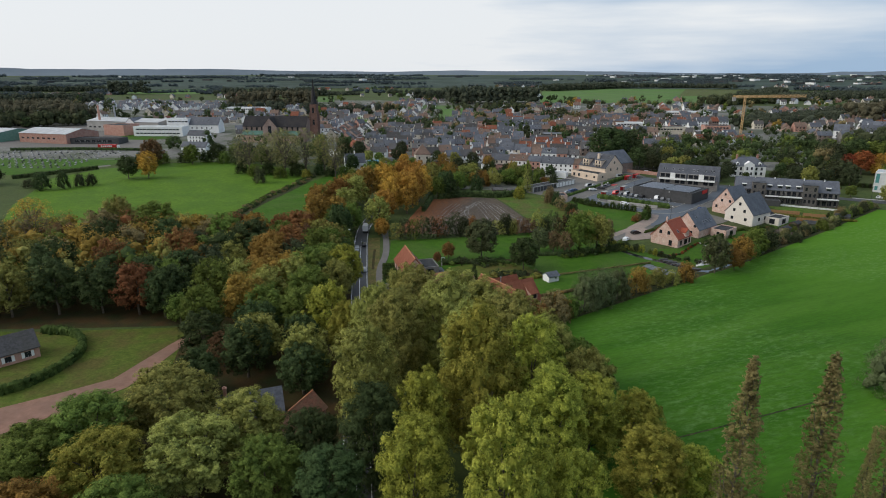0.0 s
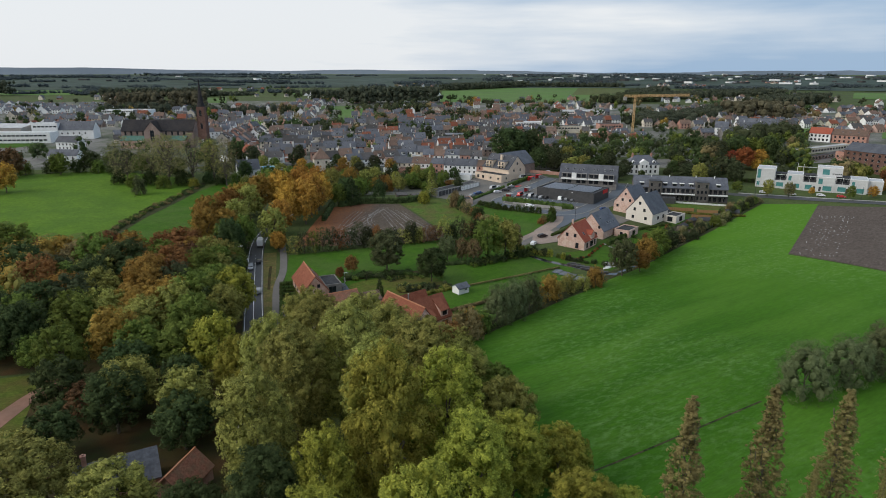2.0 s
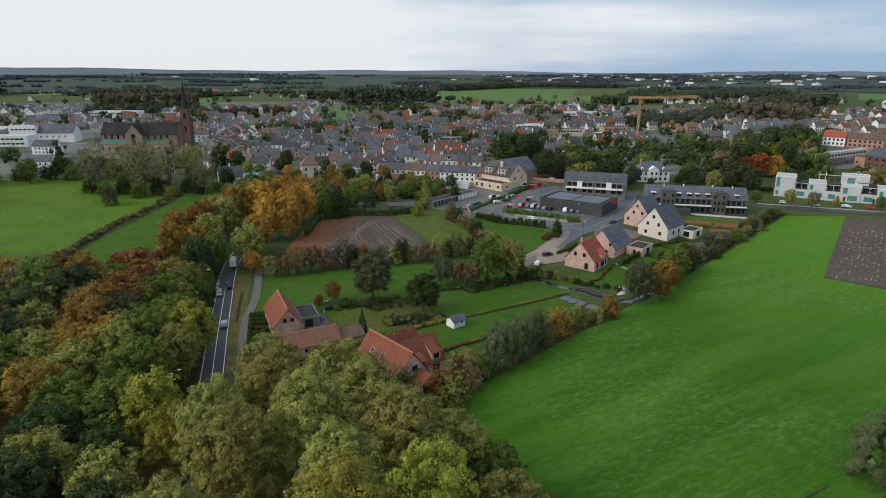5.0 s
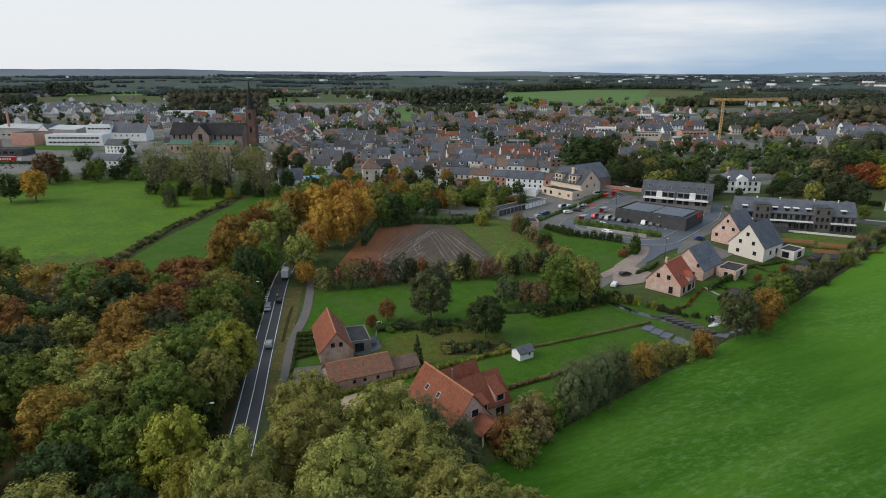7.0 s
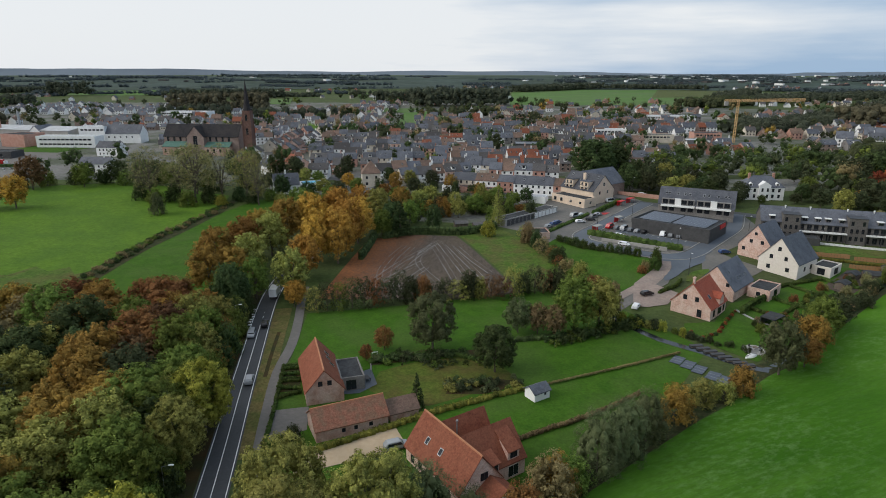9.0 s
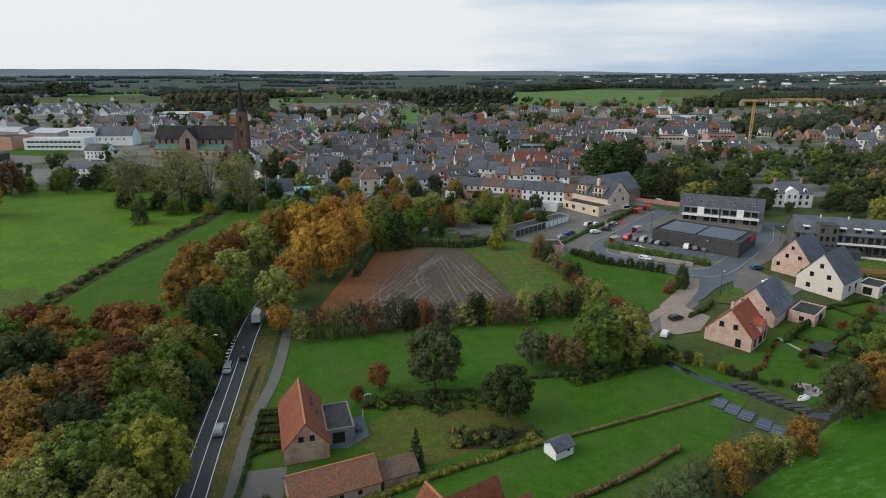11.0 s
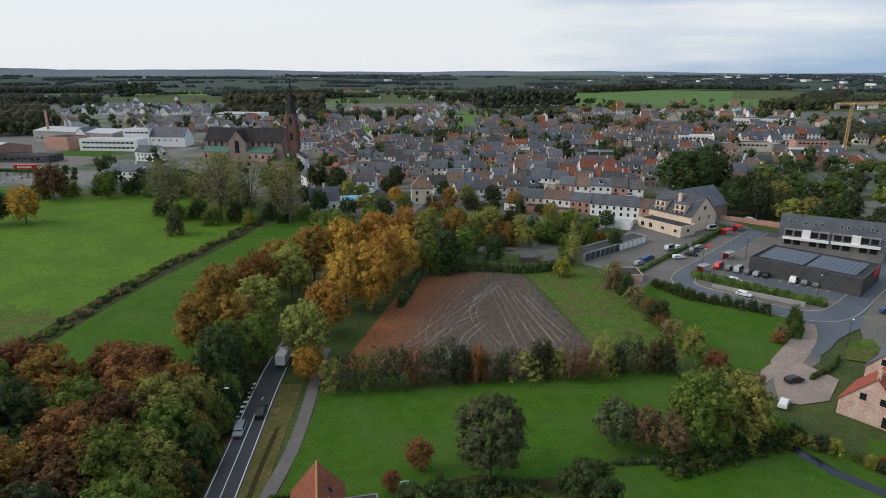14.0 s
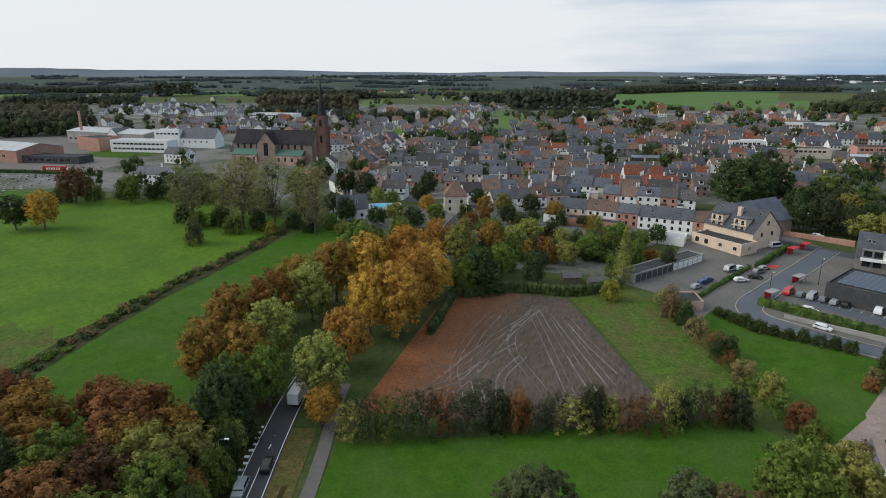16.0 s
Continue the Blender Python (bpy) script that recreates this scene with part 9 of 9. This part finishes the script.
for sx in (-2.8, 2.8):
    bm = bmesh.new()
    box(bm, sx - 0.1, sx + 0.1, -1.95, -1.75, -0.5, 2.4)
    part("post", bm, CLADDING, sh)

# red bus-stop shelter, kiosk and trolley shelters by the access road
for x_, y_, lb, c_ in ((111.5, 366, "red bus-stop shelter beside the street", REDPAINT), (118, 371.5, "red advertising stand on the pavement", REDPAINT), (100.4, 335.6, "trolley shelter with a pale roof", CONCRETE), (86.3, 320.5, "trolley shelter with a pale roof", CONCRETE)):
    k_ = root("shelter", x_, y_, ground_z(x_, y_) + 0.15, 40, lb, "shelter")
    bm = bmesh.new()
    box(bm, -2.2, 2.2, -1.2, 1.2, 2.3, 2.5)
    part("roof", bm, c_, k_)
    bm = bmesh.new()
    box(bm, -2.1, 2.1, 1.0, 1.1, 0, 2.3)
    part("back_panel", bm, REDPAINT, k_)
    for sx in (-2.0, 2.0):
        bm = bmesh.new()
        box(bm, sx - 0.06, sx + 0.06, -1.1, -1.0, 0, 2.3)
        part("post", bm, STEEL, k_)
rm = root("red_marking", 99, 352, ground_z(99, 352), 50, "red painted crossing on the paving", "marking")
bm = bmesh.new()
box(bm, -3, 3, -1.6, 1.6, 0.12, 0.145)
part("paint", bm, REDPAINT, rm)
rw = root("retaining_wall", 94, 298.6, ground_z(94, 298.6), deg(20.1, -14.4), "long low concrete retaining wall", "wall")
bm = bmesh.new()
box(bm, -12.5, 12.5, -0.2, 0.2, -0.5, 1.3)
part("wall_panel", bm, CONCRETE, rw)
bw = root("brick_wall", 128, 384, ground_z(128, 384), -35, "low red brick wall along the street", "wall")
bm = bmesh.new()
box(bm, -12, 12, -0.2, 0.2, -0.5, 2.0)
part("wall_panel", bm, B_RED, bw)
# kerbs along the access road
for off in (-3.45, 3.45):
    bm = bmesh.new()
    ln_ = smooth_line(CAR_ROAD, 4)
    a_, b_ = offset_line(ln_, off - 0.12), offset_line(ln_, off + 0.12)
    va = [[bm.verts.new((p.x, p.y, ground_z(p.x, p.y) + z)) for p in q] for q, z in ((a_, 0.1), (a_, 0.30), (b_, 0.30), (b_, 0.1))]
    for i in range(len(ln_) - 1):
        for k in range(3):
            bm.faces.new([va[k][i], va[k][i + 1], va[k + 1][i + 1], va[k + 1][i]])
    bmesh.ops.recalc_face_normals(bm, faces=bm.faces)
    tagged(part("kerb", bm, CONCRETE), "pale concrete kerb along the access road", "kerb", kind="structure")
# parking bay lines
for k in range(14):
    x_, y_ = 91.8 + 1.95 * k, 326.6 - 1.75 * k
    bm = bmesh.new()
    box(bm, -2.3, 2.3, -0.05, 0.05, 0, 0.02)
    o = part("bay_line", bm, PAINT)
    o.matrix_basis = pose(x_, y_, ground_z(x_, y_) + 0.20, 0, 0, 48)
    tagged(o, "white parking bay line on the shop yard", "marking", "bay lines")

# apartment gardens: orange fences, sheds
for x_, y_, ln, rz in ((160, 283.5, 16, -22), (176, 277, 16, -22), (168, 270, 14, -22)):
    fe = root("fence", x_, y_, None, rz, "orange-brown timber fence in the apartment gardens", "fence", "garden fences")
    for k in range(int(ln)):
        bm = bmesh.new()
        box(bm, -0.46, 0.46, -0.03, 0.03, 0, 1.6)
        part("panel", bm, ORANGEWOOD, fe).location = (k - ln / 2 + 0.5, 0, 0)
for x_, y_, rz in ((172, 266, -22), (162, 262, -22), (150, 277, 40), (29.8, 330, 10), (37.5, 327, 10), (64, 378, 10), (55, 372, 20), (182, 272, -22)):
    gable_house("garden_shed", x_, y_, rz, 5.5, 3.6, 2.0, 2.9, WOOD, FLATROOF if x_ > 100 else GREYTILE, "dark timber garden shed with a low roof", [])
# low roofs and a pale pavilion in the gardens behind the terrace
block("pavilion", 70.5, 377.5, -22, 13, 8, 3.2, WHITE, "white flat pavilion behind the terrace", "building", LIGHTROOF)
for x_, y_, rz, L_, W_ in ((40, 400, -22, 10, 6), (52, 394, -22, 9, 6), (30, 404, -22, 8, 6), (84, 392, -40, 9, 7)):
    block("extension", x_, y_, rz, L_, W_, 3.2, B_RED if L_ > 8.5 else WHITE, "flat-roofed rear extension of the terrace", "building", FLATROOF, [("s", 0, 1.5, 1.4, 1.4)])
# trees along the street below the white flats
for x_, y_, h_, r_, leaf in ((224, 304.7, 9.5, 3.6, "olive"), (233.2, 300.3, 8.6, 3.2, "tanolive"), (249, 303, 4.5, 1.8, "yellow"), (258.6, 287.1, 7.8, 2.6, "green"), (272.8, 288.5, 6.6, 3.2, "yellow"), (280.5, 283.2, 6.2, 2.8, "tanolive"),
                           (283.5, 279.8, 6.4, 2.4, "yellow"), (275.7, 265.7, 8, 3.0, "olive"), (283.2, 260, 7.4, 2.8, "olive"), (296, 250, 7.6, 3, "tanolive"), (308, 240.5, 7.8, 3, "olive"), (215, 318, 6.5, 3.4, "green"), (211, 325, 7, 3, "tanolive")):
    tree("round", 1, x_, y_, h_, r_, leaf, "along the street below the white flats", "street trees")
trees([(302, 306, 9.5, 4.8, "red"), (297, 303, 8, 3.8, "orange"), (308, 312, 8.5, 4, "rust"), (293, 297, 7.5, 3.4, "tanolive"), (289, 300, 6.5, 3.2, "yellow"), (318, 352, 10, 5, "green"), (311, 342, 8, 4.4, "lime"), (331, 341, 9, 4.2, "olive"), (326, 337, 7, 3.2, "rust"), (322, 346, 8, 4, "green")], "round", 1, "between the white flats and the brick flats", "garden trees by the flats")
for i in range(16):
    u = i / 15
    tree("bush", 1, 287 + 30 * u, 279.5 - 17 * u, 1.9, 1.5, "deep" if i % 3 else "hedge", "in the hedge before the bungalow", "bungalow hedge")
for i in range(12):
    u = i / 11
    tree("bush", 1, 226 + 16 * u, 352 - 9 * u, 2.4, 1.7, "deep" if i % 2 else "hedge", "in the hedge beside the white flats", "flats hedge")

# terrace of the farmhouse: dark paving, a grill table under a parasol pole, planted beds
sheet("terrace", [(-7.2, 197), (-4.2, 203.6), (-0.6, 205.9), (1.2, 198.4), (-2.4, 194.6), (-6.4, 194.2)], NEWASPHALT, 0.15, "dark slate-paved garden terrace", "terrace", step=5)
gt = root("garden_table", -1.2, 200.4, ground_z(-1.2, 200.4) + 0.15, 30, "dark covered garden table on the terrace", "table")
bm = bmesh.new()
box(bm, -0.55, 0.55, -1.0, 1.0, 0.68, 0.78)
part("tabletop", bevelled(bm, 0.03), DARKTRIM, gt)
for sx in (-0.45, 0.45):
    for sy in (-0.9, 0.9):
        bm = bmesh.new()
        box(bm, sx - 0.05, sx + 0.05, sy - 0.05, sy + 0.05, 0, 0.68)
        part("leg", bm, DARKTRIM, gt)
pp = root("parasol", -0.4, 203.0, ground_z(-0.4, 203) + 0.15, 0, "closed grey parasol on the terrace", "parasol")
bm = bmesh.new()
tube(bm, (0, 0, 0), (0, 0, 2.9), 0.05, 0.05, 6)
part("pole", bm, STEEL, pp)
bm = bmesh.new()
tube(bm, (0, 0, 1.2), (0, 0, 2.8), 0.22, 0.08, 8)
part("canopy", bm, CONCRETE, pp)
ga = root("garden_arch", 0.0, 210.3, None, 20, "white garden arch at the flower border", "arch")
bm = bmesh.new()
for sx in (-0.6, 0.6):
    box(bm, sx - 0.07, sx + 0.07, -0.07, 0.07, -0.2, 2.1)
box(bm, -0.75, 0.75, -0.1, 0.1, 2.1, 2.25)
part("arch", bevelled(bm, 0.02), TRIMWHITE, ga)
sheet("flower_border", [(16.1, 193.4), (17.6, 197.6), (22, 199.6), (26.4, 200), (33.1, 198.4), (32.4, 196), (28, 194.6), (24.5, 193)], FOREST, 0.12, "brown planted flower border", "flower bed", step=4)
sheet("flower_border", [(-1, 207.4), (6, 209), (14, 212.2), (24, 210.6), (30, 213), (29, 215.4), (20, 214.4), (12, 215.4), (4, 212.2), (-1.4, 209.6)], FOREST, 0.12, "brown planted flower border", "flower bed", step=4)
bd = random.Random(55)
for i in range(34):
    x_, y_ = bd.uniform(16.5, 32.5), bd.uniform(193.6, 199.2)
    scrub(x_, y_, bd.uniform(0.7, 2.2), bd.uniform(0.7, 1.5), bd.choice(["dark", "green", "willow", "deep", "dark", "deep", "olive"]))
for i in range(22):
    x_ = bd.uniform(-1, 29)
    scrub(x_, 208.6 + 0.16 * x_ + bd.uniform(-1, 1.4), bd.uniform(0.8, 2.4), bd.uniform(0.8, 1.7), bd.choice(["dark", "green", "dark", "willow", "deep", "dark"]))
for x_, y_, h_, r_ in ((-13.2, 177.4, 3.4, 1.9), (-15.6, 176.0, 2.2, 1.5), (-12.0, 174.6, 1.8, 1.4), (-17.6, 175.0, 1.8, 1.3)):
    tree("bush", 1, x_, y_, h_, r_, "deep" if h_ > 3 else "green", "beside the old barn", "barn bushes")
# clipped parterre beds before the farmhouse
for x0, y0, x1, y1 in ((-20.6, 206.2, -17.6, 206.8), (-20.4, 203.4, -17.0, 203.8), (-20.2, 200.2, -16.4, 200.4), (-19.9, 197.2, -15.8, 197.0)):
    hedge([(x0, y0), (x1, y1)], 0.9, 1.3, "hedge", "clipped dark hedge of the farmhouse garden")
sheet("parterre", [(-20.8, 207), (-17.2, 207.4), (-15.4, 196.6), (-20, 195.6)], FOREST, 0.13, "dark planted parterre beside the farmhouse", "flower bed", step=4)
# a white cover lying on the field's edge
tp_ = root("tarpaulin", 165.4, 259.8, None, 40, "crumpled white sheet over a garden heap", "tarpaulin")
bm = bmesh.new()
bmesh.ops.create_icosphere(bm, subdivisions=3, radius=1.0)
for v in bm.verts:
    k_ = 1 + 0.35 * noise.noise(v.co * 2.3)
    v.co = Vector((v.co.x * 2.2 * k_, v.co.y * 1.5 * k_, max(-0.1, v.co.z) * 1.3 * k_))
part("cover", bm, TRIMWHITE, tp_)

# far pale halls and houses on the plain, too small and many to pick apart
fr_ = random.Random(83)
hv, hf, hm = [], [], []
for k in range(170):
    r_, a_ = fr_.uniform(2700, 4300), fr_.uniform(-0.7, 0.8) if k % 6 == 0 else fr_.uniform(0.25, 0.8)
    x_, y_ = math.sin(a_) * r_, math.cos(a_) * r_
    L_, W_, H_ = fr_.uniform(10, 45), fr_.uniform(10, 24), fr_.uniform(4, 8)
    c_, s_ = math.cos(k), math.sin(k)
    o_ = len(hv)
    for dx, dy, dz in ((-1, -1, 0), (1, -1, 0), (1, 1, 0), (-1, 1, 0), (-1, -1, 1), (1, -1, 1), (1, 1, 1), (-1, 1, 1)):
        px, py = dx * L_ / 2, dy * W_ / 2
        hv.append((x_ + px * c_ - py * s_, y_ + px * s_ + py * c_, ground_z(x_, y_) + 1.5 + dz * H_))
    hf += [tuple(o_ + q for q in f_) for f_ in ((0, 1, 5, 4), (1, 2, 6, 5), (2, 3, 7, 6), (3, 0, 4, 7), (4, 5, 6, 7))]
    hm += [k % 5 < 3] * 5
me = mesh_of("far_halls", hv, hf, [WHITE, GREYTILE])
me.polygons.foreach_set("material_index", [int(q) for q in hm])
tagged(new("far_halls", me), "far pale halls and houses scattered over the plain", "buildings", kind="stuff")

# a white boat on the lawn's edge and a border of red shrubs
bt = root("boat", 92.2, 209.2, None, 25, "small white boat lying upturned beside the brook", "boat")
bm = bmesh.new()
rings = []
for i in range(9):
    u = -1 + 2 * i / 8
    w_ = 0.85 * (1 - abs(u) ** 2.4) + 0.03
    rings.append([bm.verts.new((2.2 * u, w_ * math.cos(math.pi * q / 6), 0.75 * (1 - 0.3 * u * u) * math.sin(math.pi * q / 6) * (0.3 + 0.7 * w_ / 0.88))) for q in range(7)])
for i in range(8):
    for q in range(6):
        bm.faces.new([rings[i][q], rings[i + 1][q], rings[i + 1][q + 1], rings[i][q + 1]])
bm.faces.new(rings[0])
bm.faces.new(rings[8][::-1])
bmesh.ops.recalc_face_normals(bm, faces=bm.faces)
part("hull", bm, TRIMWHITE, bt, smooth=True)
bm = bmesh.new()
box(bm, -2.1, 2.1, -0.04, 0.04, 0.5, 0.78)
part("keel", bm, CONCRETE, bt)
for i, p_ in enumerate(smooth_line([(82.9, 222.6), (85.2, 219.9), (90.7, 223.3), (96.3, 229.9), (102.4, 237.0)], 1.6)):
    tree("bush", 1, p_.x + bd.uniform(-.3, .3), p_.y + bd.uniform(-.3, .3), bd.uniform(0.6, 1.2), bd.uniform(0.6, 0.9), ["red", "dark", "red", "green"][i % 4], "in the border of the pink house", "house border")

# hedged garden plots behind the new houses
for pts_ in ([(117, 226), (108, 239)], [(128, 234), (119, 247)], [(140, 244), (131, 256)], [(152, 253), (144, 263)], [(112, 232), (124, 241), (138, 251)]):
    hedge(pts_, 1.1, 1.5, "hedge", "clipped green hedge between the new garden plots")
pg = random.Random(91)
for i in range(26):
    u = pg.random()
    x_, y_ = 104 + 58 * u + pg.uniform(-5, 3), 222 + 42 * u + pg.uniform(-2, 7)
    tree(pg.choice(["bush", "thin", "bush"]), 1, x_, y_, pg.uniform(0.8, 3.0), pg.uniform(0.8, 1.9), pg.choice(["dark", "green", "olive", "dark", "rust", "brown"]), "in the new garden plots", "plot shrubs")
for x_, y_, rz in ((147, 255, 36), (156, 263, 36)):
    gable_house("garden_shed", x_, y_, rz, 4.5, 3.0, 2.0, 2.6, WOOD, FLATROOF, "dark timber garden shed with a low roof", [])
# pale chips that imitate glints of water and straw on the ploughed soil
chips = random.Random(77)
bm = bmesh.new()
for i in range(150):
    u, v = int(chips.random() * 9) / 9 + chips.gauss(0, 0.012), chips.random() ** 1.2
    x = (1 - v) * ((1 - u) * 217.9 + u * 231.6) + v * ((1 - u) * 161.9 + u * 175.3)
    y = (1 - v) * ((1 - u) * 259.9 + u * 252.4) + v * ((1 - u) * 202.1 + u * 195.7)
    l_, w_, z_ = chips.uniform(0.1, 0.3), chips.uniform(0.05, 0.12), ground_z(x, y) + 0.1
    box(bm, x - w_, x + w_, y - l_, y + l_, z_, z_ + 0.06)
chips_ob = part("field_stones", bm, PALEWALL)
tagged(chips_ob, "pale chips as glints of water and straw on the field", "stones", kind="stuff")
sheet("vegetable_plot", [(146, 249), (158, 258), (166, 266), (160, 271), (150, 263), (141, 256)], DARKSOIL, 0.13, "dark dug vegetable plot behind the new houses", "garden", step=4)

# low plants of the ditch and the flower borders, each colour joined
scrub_rng = np.random.default_rng(19)
for leaf, rows in SCRUB.items():
    cs, rs = [q[:3] for q in rows], [q[3] for q in rows]
    v, f = leaf_cloud(scrub_rng, cs, rs, np.array(cs).mean(0) - np.array([0, 0, 40]), 5, 14, 0.13, 0.45, fill=16)
    tagged(new("scrub", mesh_of("scrub", v, f, LEAF[leaf])), "%s low plants crowding the ditch and flower borders" % LEAFWORD[leaf], "plants", kind="stuff")
